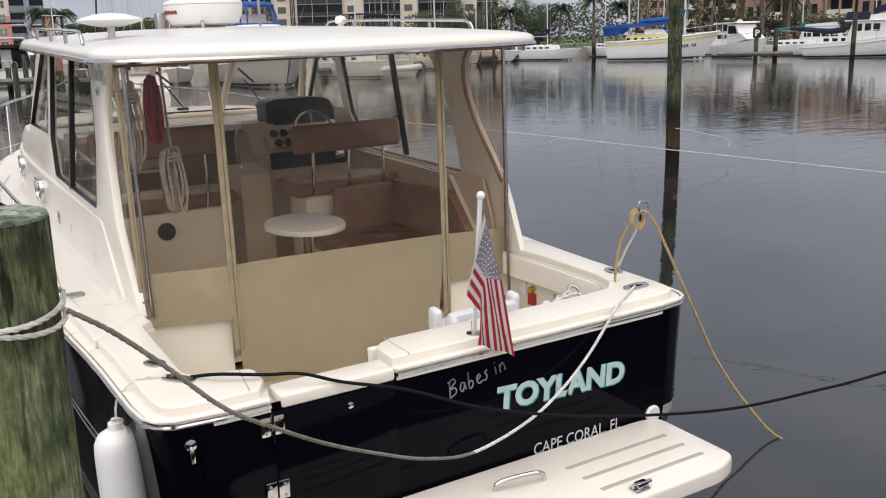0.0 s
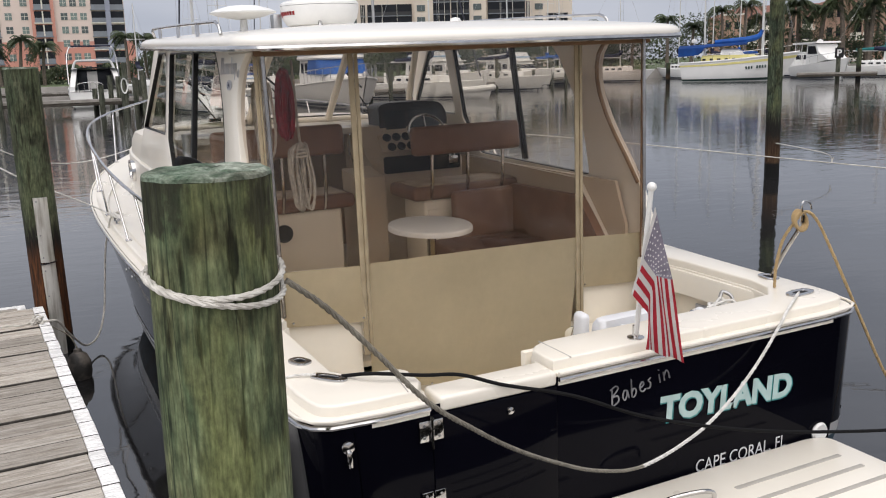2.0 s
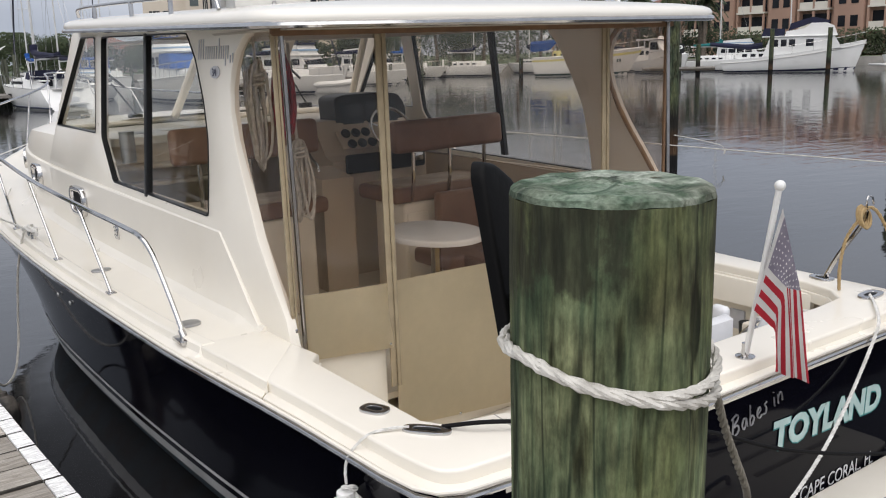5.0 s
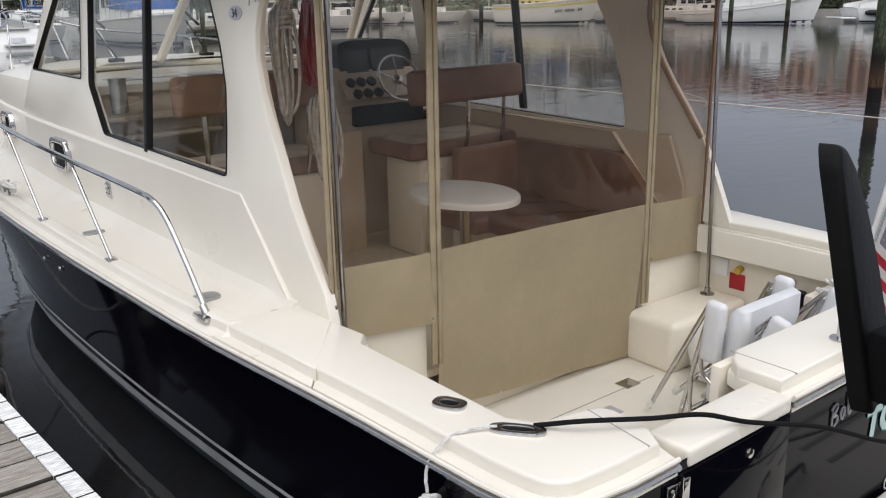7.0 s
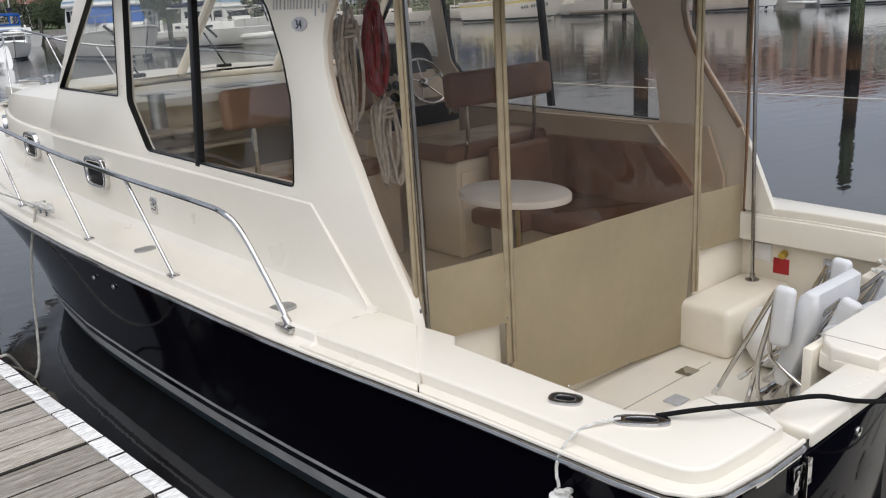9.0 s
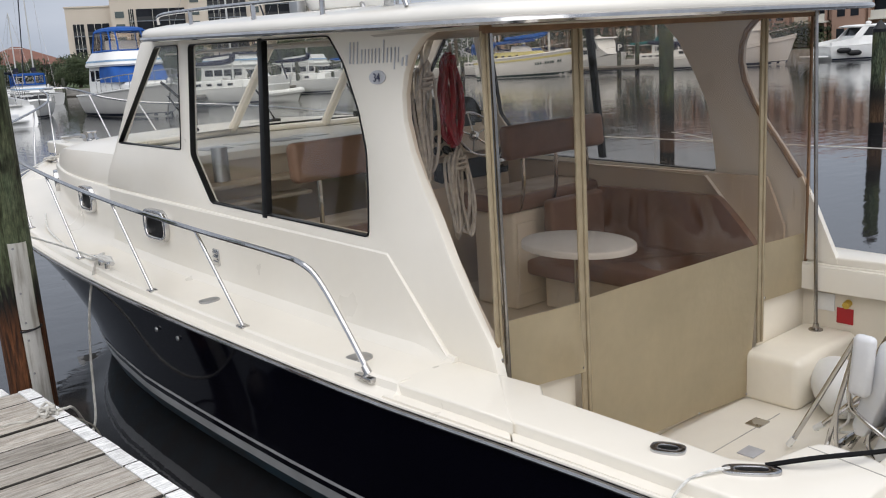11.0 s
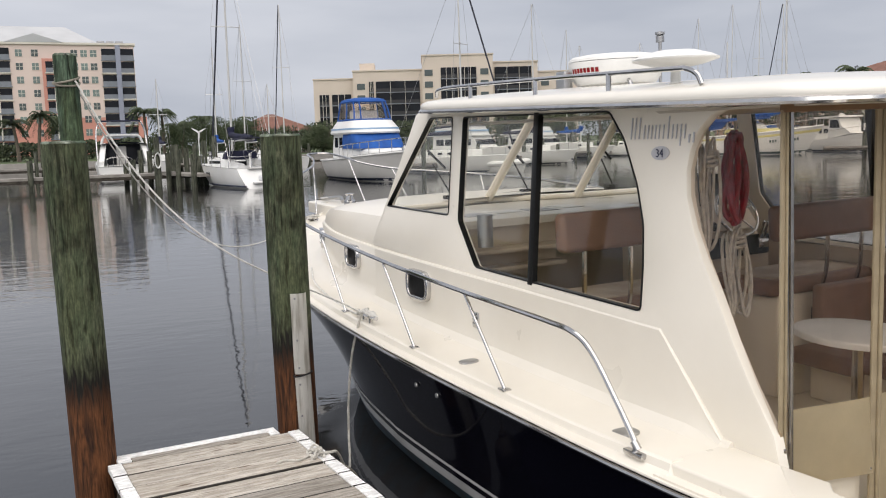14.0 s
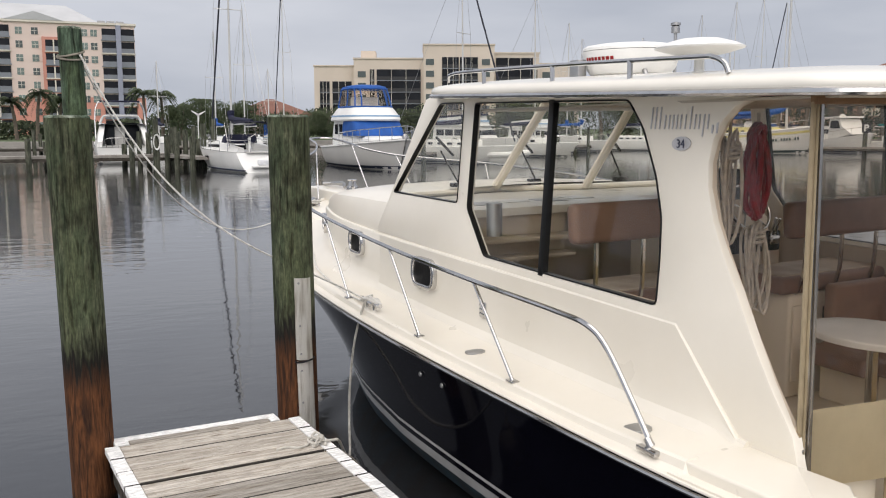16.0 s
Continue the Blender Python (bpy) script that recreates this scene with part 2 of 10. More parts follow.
def wood_mat(name, a, b, crack, stretch, scale, bump, island=0.0, algae=None, rust=None, wear=(0.33, 0.45), moss=None, flame=False, knots=False, stain_z=99.0):
    """Weathered wood: grain drawn out along one axis, dark cracks and patches; algae and a tide band by height."""
    m = bpy.data.materials.new(name)
    m.use_nodes = True
    n, l = m.node_tree.nodes, m.node_tree.links
    p = n["Principled BSDF"]
    p.inputs["Roughness"].default_value = 0.85
    p.inputs["Specular IOR Level"].default_value = 0.25
    co = n.new("ShaderNodeTexCoord")
    mp = n.new("ShaderNodeMapping")
    mp.inputs["Scale"].default_value = stretch
    l.new(co.outputs["Object"], mp.inputs["Vector"])
    vec = mp.outputs["Vector"]
    if island:
        oi = n.new("ShaderNodeObjectInfo")
        ad = n.new("ShaderNodeVectorMath")
        ad.operation = "ADD"
        sc = n.new("ShaderNodeVectorMath")
        sc.operation = "SCALE"
        sc.inputs["Scale"].default_value = 37.0
        cx = n.new("ShaderNodeCombineXYZ")
        for k in range(3):
            l.new(oi.outputs["Random"], cx.inputs[k])
        l.new(cx.outputs["Vector"], sc.inputs[0])
        l.new(vec, ad.inputs[0])
        l.new(sc.outputs["Vector"], ad.inputs[1])
        vec = ad.outputs["Vector"]
    g = n.new("ShaderNodeTexNoise")
    g.inputs["Scale"].default_value, g.inputs["Detail"].default_value, g.inputs["Distortion"].default_value = scale, 9 if flame else 7, 2.4 if flame else 0.6
    l.new(vec, g.inputs["Vector"])
    rp = n.new("ShaderNodeValToRGB")
    rp.color_ramp.elements[0].position, rp.color_ramp.elements[0].color = 0.36, (*a, 1)
    rp.color_ramp.elements[1].position, rp.color_ramp.elements[1].color = 0.64, (*b, 1)
    l.new(g.outputs["Fac"], rp.inputs["Fac"])
    ck = n.new("ShaderNodeTexNoise")
    ck.inputs["Scale"].default_value, ck.inputs["Detail"].default_value, ck.inputs["Distortion"].default_value = scale * 2.3, 3, 0.3
    l.new(vec, ck.inputs["Vector"])
    cr = n.new("ShaderNodeValToRGB")
    cr.color_ramp.elements[0].position, cr.color_ramp.elements[0].color = wear[0], (*crack, 1)
    cr.color_ramp.elements[1].position, cr.color_ramp.elements[1].color = wear[1], (1, 1, 1, 1)
    l.new(ck.outputs["Fac"], cr.inputs["Fac"])
    mu = n.new("ShaderNodeMix")
    mu.data_type, mu.blend_type = "RGBA", "MULTIPLY"
    mu.inputs["Factor"].default_value = 1.0
    l.new(rp.outputs["Color"], mu.inputs["A"])
    l.new(cr.outputs["Color"], mu.inputs["B"])
    last = mu.outputs["Result"]
    if island:
        mr = n.new("ShaderNodeMapRange")
        mr.inputs["To Min"].default_value, mr.inputs["To Max"].default_value = 1 - island, 1 + island * 0.5
        l.new(oi.outputs["Random"], mr.inputs["Value"])
        m4 = n.new("ShaderNodeMix")
        m4.data_type, m4.blend_type = "RGBA", "MULTIPLY"
        m4.inputs["Factor"].default_value = 1.0
        l.new(last, m4.inputs["A"])
        l.new(mr.outputs["Result"], m4.inputs["B"])
        last = m4.outputs["Result"]
    if knots:
        # dark oval knots, drawn out along the board
        km = n.new("ShaderNodeMapping")
        l.new(vec, km.inputs["Vector"])
        km.inputs["Scale"].default_value = (1.75, 0.55, 0.55)
        kv = n.new("ShaderNodeTexVoronoi")
        kv.inputs["Scale"].default_value = 1.0
        l.new(km.outputs["Vector"], kv.inputs["Vector"])
        kr = n.new("ShaderNodeValToRGB")
        kr.color_ramp.elements[0].position, kr.color_ramp.elements[0].color = 0.055, (0.30, 0.22, 0.16, 1)
        kr.color_ramp.elements[1].position, kr.color_ramp.elements[1].color = 0.125, (1, 1, 1, 1)
        l.new(kv.outputs["Distance"], kr.inputs["Fac"])
        mk = n.new("ShaderNodeMix")
        mk.data_type, mk.blend_type = "RGBA", "MULTIPLY"
        mk.inputs["Factor"].default_value = 1.0
        l.new(last, mk.inputs["A"])
        l.new(kr.outputs["Color"], mk.inputs["B"])
        last = mk.outputs["Result"]
    patches = n.new("ShaderNodeTexNoise")
    patches.inputs["Scale"].default_value, patches.inputs["Detail"].default_value = 3.5, 4
    l.new(co.outputs["Object"], patches.inputs["Vector"])
    bl = n.new("ShaderNodeTexNoise")
    bl.inputs["Scale"].default_value, bl.inputs["Detail"].default_value = 6.5, 3
    bm2 = n.new("ShaderNodeMapping")
    bm2.inputs["Scale"].default_value = (1.0, 1.0, 0.6)
    l.new(co.outputs["Object"], bm2.inputs["Vector"])
    l.new(bm2.outputs["Vector"], bl.inputs["Vector"])
    br = n.new("ShaderNodeValToRGB")
    br.color_ramp.elements[0].position, br.color_ramp.elements[0].color = 0.40, (0.42, 0.40, 0.37, 1)
    br.color_ramp.elements[1].position, br.color_ramp.elements[1].color = 0.54, (1, 1, 1, 1)
    l.new(bl.outputs["Fac"], br.inputs["Fac"])
    # thin drying cracks along the grain
    cm = n.new("ShaderNodeMapping")
    cm.inputs["Scale"].default_value = tuple(q * 1.1 if q > 2 else q * 0.3 for q in stretch)
    l.new(co.outputs["Object"], cm.inputs["Vector"])
    cn = n.new("ShaderNodeTexNoise")
    cn.inputs["Scale"].default_value, cn.inputs["Detail"].default_value = scale * 0.55, 2
    l.new(cm.outputs["Vector"], cn.inputs["Vector"])
    cd = n.new("ShaderNodeMath")
    cd.operation = "SUBTRACT"
    cd.inputs[1].default_value = 0.5
    l.new(cn.outputs["Fac"], cd.inputs[0])
    ca = n.new("ShaderNodeMath")
    ca.operation = "ABSOLUTE"
    l.new(cd.outputs["Value"], ca.inputs[0])
    cc = n.new("ShaderNodeMapRange")
    cc.inputs["From Min"].default_value, cc.inputs["From Max"].default_value = 0.004, 0.014
    cc.inputs["To Min"].default_value = 0.25
    l.new(ca.outputs["Value"], cc.inputs["Value"])
    for extra in (br.outputs["Color"], cc.outputs["Result"]):
        if algae:
            me_ = n.new("ShaderNodeMix")
            me_.data_type, me_.blend_type = "RGBA", "MULTIPLY"
            me_.inputs["Factor"].default_value = 1.0
            l.new(last, me_.inputs["A"])
            l.new(extra, me_.inputs["B"])
            last = me_.outputs["Result"]
    if algae:
        pr = n.new("ShaderNodeValToRGB")
        pr.color_ramp.elements[0].position, pr.color_ramp.elements[1].position = 0.38, 0.6
        l.new(patches.outputs["Fac"], pr.inputs["Fac"])
        m2 = n.new("ShaderNodeMix")
        m2.data_type = "RGBA"
        m2.inputs["B"].default_value = (*algae, 1)
        k = n.new("ShaderNodeMath")
        k.operation = "MULTIPLY"
        k.inputs[1].default_value = 0.34
        l.new(pr.outputs["Color"], k.inputs[0])
        l.new(k.outputs["Value"], m2.inputs["Factor"])
        l.new(last, m2.inputs["A"])
        last = m2.outputs["Result"]
    if moss:
        mn = n.new("ShaderNodeTexNoise")
        mn.inputs["Scale"].default_value, mn.inputs["Detail"].default_value = 4.6, 5
        mo = n.new("ShaderNodeMapping")
        mo.inputs["Location"].default_value, mo.inputs["Scale"].default_value = (7.3, 2.1, 4.4), (1.0, 1.0, 0.5)
        l.new(co.outputs["Object"], mo.inputs["Vector"])
        l.new(mo.outputs["Vector"], mn.inputs["Vector"])
        mf = n.new("ShaderNodeMapRange")
        mf.inputs["From Min"].default_value, mf.inputs["From Max"].default_value = 0.46, 0.62
        mf.inputs["To Max"].default_value = 0.72
        l.new(mn.outputs["Fac"], mf.inputs["Value"])
        m5 = n.new("ShaderNodeMix")
        m5.data_type = "RGBA"
        m5.inputs["B"].default_value = (*moss, 1)
        l.new(mf.outputs["Result"], m5.inputs["Factor"])
        l.new(last, m5.inputs["A"])
        m6 = n.new("ShaderNodeMix")
        m6.data_type, m6.blend_type = "RGBA", "MULTIPLY"
        m6.inputs["Factor"].default_value = 0.8
        l.new(m5.outputs["Result"], m6.inputs["A"])
        l.new(cr.outputs["Color"], m6.inputs["B"])
        last = m6.outputs["Result"]
        speck = n.new("ShaderNodeTexNoise")
        speck.inputs["Scale"].default_value, speck.inputs["Detail"].default_value, speck.inputs["Roughness"].default_value = 34, 8, 0.72
        so = n.new("ShaderNodeMapping")
        so.inputs["Scale"].default_value = (1.0, 1.0, 0.45)
        l.new(co.outputs["Object"], so.inputs["Vector"])
        l.new(so.outputs["Vector"], speck.inputs["Vector"])
        sr = n.new("ShaderNodeMapRange")
        sr.inputs["From Min"].default_value, sr.inputs["From Max"].default_value = 0.36, 0.64
        sr.inputs["To Min"].default_value, sr.inputs["To Max"].default_value = 0.58, 1.30
        l.new(speck.outputs["Fac"], sr.inputs["Value"])
        m7 = n.new("ShaderNodeMix")
        m7.data_type, m7.blend_type = "RGBA", "MULTIPLY"
        m7.inputs["Factor"].default_value = 1.0
        l.new(last, m7.inputs["A"])
        l.new(sr.outputs["Result"], m7.inputs["B"])
        # black weather stains that run down from the top
        sz = n.new("ShaderNodeSeparateXYZ")
        l.new(co.outputs["Object"], sz.inputs["Vector"])
        blot = n.new("ShaderNodeTexNoise")
        blot.inputs["Scale"].default_value, blot.inputs["Detail"].default_value, blot.inputs["Roughness"].default_value = 9.0, 7, 0.66
        bo = n.new("ShaderNodeMapping")
        bo.inputs["Scale"].default_value = (1.0, 1.0, 0.6)
        l.new(co.outputs["Object"], bo.inputs["Vector"])
        l.new(bo.outputs["Vector"], blot.inputs["Vector"])
        hz = n.new("ShaderNodeMapRange")
        hz.inputs["From Min"].default_value, hz.inputs["From Max"].default_value = stain_z - 0.30, stain_z
        hz.inputs["To Min"].default_value, hz.inputs["To Max"].default_value = -0.17, 0.10
        l.new(sz.outputs["Z"], hz.inputs["Value"])
        sm = n.new("ShaderNodeMath")
        l.new(blot.outputs["Fac"], sm.inputs[0])
        l.new(hz.outputs["Result"], sm.inputs[1])
        sf = n.new("ShaderNodeMapRange")
        sf.inputs["From Min"].default_value, sf.inputs["From Max"].default_value = 0.50, 0.60
        sf.inputs["To Max"].default_value = 0.74
        l.new(sm.outputs["Value"], sf.inputs["Value"])
        m8 = n.new("ShaderNodeMix")
        m8.data_type = "RGBA"
        m8.inputs["B"].default_value = (0.022, 0.020, 0.013, 1)
        l.new(sf.outputs["Result"], m8.inputs["Factor"])
        l.new(m7.outputs["Result"], m8.inputs["A"])
        last = m8.outputs["Result"]
    if rust:
        z0, z1, tone, zb = rust
        stain = n.new("ShaderNodeValToRGB")
        stain.color_ramp.elements[0].position, stain.color_ramp.elements[0].color = 0.34, (0.030, 0.014, 0.008, 1)
        stain.color_ramp.elements[1].position, stain.color_ramp.elements[1].color = 0.62, (*tone, 1)
        l.new(g.outputs["Fac"], stain.inputs["Fac"])
        sx = n.new("ShaderNodeSeparateXYZ")
        l.new(co.outputs["Object"], sx.inputs["Vector"])
        wob = n.new("ShaderNodeMath")
        wob.operation = "MULTIPLY_ADD"
        wob.inputs[1].default_value = 0.55
        l.new(g.outputs["Fac"], wob.inputs[0])
        l.new(sx.outputs["Z"], wob.inputs[2])
        r2 = n.new("ShaderNodeMapRange")
        r2.inputs["From Min"].default_value, r2.inputs["From Max"].default_value = z1 + 0.28, z0 + 0.28
        l.new(wob.outputs["Value"], r2.inputs["Value"])
        wet = n.new("ShaderNodeMix")
        wet.data_type = "RGBA"
        wet.inputs["A"].default_value = (0.012, 0.011, 0.009, 1)
        wr = n.new("ShaderNodeMapRange")
        wr.inputs["From Min"].default_value, wr.inputs["From Max"].default_value = 0.58, 1.0
        l.new(r2.outputs["Result"], wr.inputs["Value"])
        l.new(wr.outputs["Result"], wet.inputs["Factor"])
        l.new(stain.outputs["Color"], wet.inputs["B"])
        m3 = n.new("ShaderNodeMix")
        m3.data_type = "RGBA"
        l.new(wet.outputs["Result"], m3.inputs["B"])
        r3 = n.new("ShaderNodeMapRange")
        r3.inputs["From Max"].default_value = 0.42
        l.new(r2.outputs["Result"], r3.inputs["Value"])
        l.new(r3.outputs["Result"], m3.inputs["Factor"])
        l.new(last, m3.inputs["A"])
        r5 = n.new("ShaderNodeMapRange")
        r5.inputs["From Min"].default_value, r5.inputs["From Max"].default_value = zb + 0.05, zb
        l.new(sx.outputs["Z"], r5.inputs["Value"])
        m5 = n.new("ShaderNodeMix")
        m5.data_type = "RGBA"
        m5.inputs["B"].default_value = (0.006, 0.006, 0.006, 1)
        l.new(r5.outputs["Result"], m5.inputs["Factor"])
        l.new(m3.outputs["Result"], m5.inputs["A"])
        last = m5.outputs["Result"]
    l.new(last, p.inputs["Base Color"])
    bp = n.new("ShaderNodeBump")
    bp.inputs["Strength"].default_value, bp.inputs["Distance"].default_value = bump, 0.012
    fg = n.new("ShaderNodeTexNoise")
    fg.inputs["Scale"].default_value, fg.inputs["Detail"].default_value = scale * 7, 4
    l.new(vec, fg.inputs["Vector"])
    fr = n.new("ShaderNodeMapRange")
    fr.inputs["From Min"].default_value, fr.inputs["From Max"].default_value = 0.3, 0.7
    fr.inputs["To Min"].default_value, fr.inputs["To Max"].default_value = 0.62, 1.3
    l.new(fg.outputs["Fac"], fr.inputs["Value"])
    fm = n.new("ShaderNodeMix")
    fm.data_type, fm.blend_type = "RGBA", "MULTIPLY"
    fm.inputs["Factor"].default_value = 1.0
    l.new(last, fm.inputs["A"])
    l.new(fr.outputs["Result"], fm.inputs["B"])
    l.new(fm.outputs["Result"], p.inputs["Base Color"])
    l.new(ck.outputs["Fac"], bp.inputs["Height"])
    l.new(bp.outputs["Normal"], p.inputs["Normal"])
    return m


PILEGREEN = wood_mat("green_weathered_piling", (0.066, 0.080, 0.040), (0.200, 0.215, 0.112), (0.36, 0.33, 0.27), (9.0, 9.0, 1.15), 1.9, 0.9, algae=(0.072, 0.135, 0.075), moss=(0.140, 0.155, 0.058), flame=True, stain_z=2.24)
PILESLIM = wood_mat("blue_green_piling", (0.030, 0.052, 0.034), (0.105, 0.145, 0.098), (0.45, 0.42, 0.36), (8.5, 8.5, 0.9), 1.7, 0.9, algae=(0.060, 0.120, 0.080), moss=(0.095, 0.135, 0.070), flame=True)
FARPOST = wood_mat("far_weathered_post", (0.036, 0.042, 0.030), (0.115, 0.120, 0.090), (0.45, 0.42, 0.38), (3, 3, 0.6), 2.0, 0.5)
PILETOP = wood_mat("grey_piling_end_grain", (0.065, 0.092, 0.060), (0.34, 0.37, 0.31), (0.30, 0.27, 0.22), (2, 2, 2), 9.0, 0.9, algae=(0.10, 0.19, 0.12), wear=(0.30, 0.36))
PILETIDE = wood_mat("tide_stained_piling", (0.052, 0.064, 0.037), (0.118, 0.126, 0.078), (0.40, 0.37, 0.32), (9, 9, 1.0), 1.9, 0.9, algae=(0.060, 0.095, 0.05), moss=(0.082, 0.096, 0.050), rust=(0.86, 1.22, (0.135, 0.052, 0.020), 0.14), flame=True)
PILEFAR = wood_mat("far_tide_stained_piling", (0.032, 0.044, 0.026), (0.105, 0.118, 0.075), (0.40, 0.37, 0.32), (7, 7, 0.9), 1.8, 0.9, algae=(0.05, 0.085, 0.05), moss=(0.095, 0.105, 0.050), rust=(0.55, 1.5, (0.085, 0.052, 0.028), 0.30), flame=True)
PLANK = wood_mat("weathered_grey_plank", (0.33, 0.295, 0.25), (0.50, 0.465, 0.415), (0.52, 0.47, 0.40), (1.1, 17, 17), 1.9, 0.7, island=0.34, wear=(0.30, 0.40), knots=True)
PLANKWHITE = wood_mat("peeling_white_paint", (0.70, 0.70, 0.69), (0.82, 0.82, 0.81), (0.50, 0.45, 0.39), (3.0, 22, 22), 0.9, 0.25, island=0.10, wear=(0.24, 0.32))
# near-black board sides: shade of the gaps painted on, with some grime
GAPSHADE = mat("gap_shade_and_grime", (0.05, 0.045, 0.038), 0.9, col2=(0.025, 0.022, 0.018), scale=9, fine=0.2)
DARKWOOD = wood_mat("dark_wet_timber", (0.03, 0.025, 0.02), (0.09, 0.08, 0.065), (0.4, 0.4, 0.4), (1, 8, 8), 2.0, 0.5)
PALMTRUNK = mat("palm_trunk", (0.16, 0.13, 0.10), 0.9, col2=(0.09, 0.075, 0.06), scale=4, bump=0.5, bscale=9)
FROND = mat("palm_fronds", (0.060, 0.080, 0.030), 0.7, col2=(0.030, 0.048, 0.020), scale=1.5, island=0.3)
LEAF = mat("tree_leaves", (0.055, 0.075, 0.028), 0.8, col2=(0.025, 0.040, 0.016), scale=0.6)
HEDGE = mat("hedge_leaves", (0.05, 0.065, 0.025), 0.85, col2=(0.022, 0.034, 0.014), scale=0.4)
BLDCREAM = mat("cream_stucco", (0.63, 0.55, 0.47), 0.9, col2=(0.58, 0.505, 0.43), scale=0.15)
BLDPALE = mat("pale_peach_stucco", (0.71, 0.585, 0.525), 0.9, col2=(0.66, 0.545, 0.49), scale=0.15)
BLDPINK = mat("coral_pink_stucco", (0.60, 0.285, 0.225), 0.9, col2=(0.55, 0.26, 0.205), scale=0.15)
BLDORANGE = mat("orange_tan_stucco", (0.40, 0.255, 0.19), 0.9, col2=(0.34, 0.215, 0.16), scale=0.2)
BLDTRIM = mat("pale_trim", (0.70, 0.66, 0.58), 0.85, scale=0.3)
ROOFWHITE = mat("pale_grey_metal_roof", (0.46, 0.47, 0.48), 0.6, col2=(0.41, 0.42, 0.43), scale=0.3)
ROOFTILE = mat("terracotta_roof_tiles", (0.20, 0.092, 0.066), 0.85, col2=(0.15, 0.07, 0.05), scale=0.9)
DARKGLASS = mat("dark_window_glass", (0.010, 0.011, 0.014), 0.25, col2=(0.018, 0.02, 0.025), scale=0.4, spec=0.2)
WINGREEN = mat("greenish_window_glass", (0.20, 0.26, 0.24), 0.2, col2=(0.14, 0.18, 0.17), scale=0.3)
BLUECANVAS = mat("royal_blue_canvas", (0.006, 0.085, 0.35), 0.8, col2=(0.005, 0.06, 0.25), scale=1.5, bump=0.2, bscale=9)
NAVYCANVAS = mat("navy_sail_cover", (0.010, 0.012, 0.040), 0.85, col2=(0.006, 0.008, 0.025), scale=2)
TEALCANVAS = mat("teal_canvas", (0.012, 0.16, 0.16), 0.85, col2=(0.01, 0.12, 0.12), scale=2)
BOATWHITE = mat("white_boat_gelcoat", (0.74, 0.74, 0.72), 0.35, col2=(0.66, 0.66, 0.64), scale=0.5)
BOATGREY = mat("pale_grey_hull", (0.57, 0.56, 0.53), 0.4, col2=(0.50, 0.49, 0.47), scale=0.4)
BOATYELLOW = mat("pale_yellow_gelcoat", (0.66, 0.60, 0.24), 0.45, col2=(0.58, 0.52, 0.20), scale=0.5)
BOATDARK = mat("dark_waterline_paint", (0.012, 0.02, 0.05), 0.5, scale=0.5)
SPAR = mat("aluminium_spar", (0.62, 0.62, 0.60), 0.5, 0.3, scale=0.5)
DARKSPAR = mat("dark_furled_sail", (0.02, 0.022, 0.035), 0.8, scale=0.5)
GRASS = mat("mown_grass", (0.085, 0.12, 0.04), 0.9, col2=(0.05, 0.075, 0.025), scale=0.12, fine=0.3)
SEAWALL = mat("concrete_seawall", (0.36, 0.34, 0.31), 0.9, col2=(0.22, 0.21, 0.19), scale=0.6)

# water: dark, smooth, with ripples at two scales
WATER = bpy.data.materials.new("marina_water")
WATER.use_nodes = True
n, l = WATER.node_tree.nodes, WATER.node_tree.links
p = n["Principled BSDF"]
p.inputs["Base Color"].default_value = (0.014, 0.0138, 0.0145, 1)
p.inputs["Roughness"].default_value = 0.03
p.inputs["IOR"].default_value = 1.92
co = n.new("ShaderNodeTexCoord")
hsum = None
for sc, st, amp in ((0.9, (1.0, 2.2, 1), 0.9), (3.2, (1.0, 1.9, 1), 0.30), (0.16, (1, 1, 1), 1.6)):
    mp = n.new("ShaderNodeMapping")
    mp.inputs["Scale"].default_value = st
    mp.inputs["Rotation"].default_value = (0, 0, 0.55)
    nz = n.new("ShaderNodeTexNoise")
    nz.inputs["Scale"].default_value, nz.inputs["Detail"].default_value = sc, 3
    l.new(co.outputs["Object"], mp.inputs["Vector"])
    l.new(mp.outputs["Vector"], nz.inputs["Vector"])
    ml = n.new("ShaderNodeMath")
    ml.operation = "MULTIPLY"
    ml.inputs[1].default_value = amp
    l.new(nz.outputs["Fac"], ml.inputs[0])
    if hsum is None:
        hsum = ml.outputs["Value"]
    else:
        ad = n.new("ShaderNodeMath")
        l.new(hsum, ad.inputs[0])
        l.new(ml.outputs["Value"], ad.inputs[1])
        hsum = ad.outputs["Value"]
# calm close to the slip, rippled further out
ds = n.new("ShaderNodeVectorMath")
ds.operation = "LENGTH"
l.new(co.outputs["Object"], ds.inputs[0])
dm = n.new("ShaderNodeMapRange")
dm.inputs["From Min"].default_value, dm.inputs["From Max"].default_value = 4.0, 26.0
dm.inputs["To Min"].default_value, dm.inputs["To Max"].default_value = 0.10, 0.30
l.new(ds.outputs["Value"], dm.inputs["Value"])
bp = n.new("ShaderNodeBump")
bp.inputs["Distance"].default_value = 0.035
l.new(dm.outputs["Result"], bp.inputs["Strength"])
l.new(hsum, bp.inputs["Height"])
l.new(bp.outputs["Normal"], p.inputs["Normal"])


# ---- building helpers ----
def thing(name, label, category, base=(0, 0, 0), group="", m=None, kind=""):
    ob = new(name)
    ob.empty_display_size = 0.2
    ob["base"] = [float(v) for v in base]
    ob.matrix_world = (m if m is not None else Matrix()) @ Matrix.Translation(base)
    return tagged(ob, label, category, group, kind)


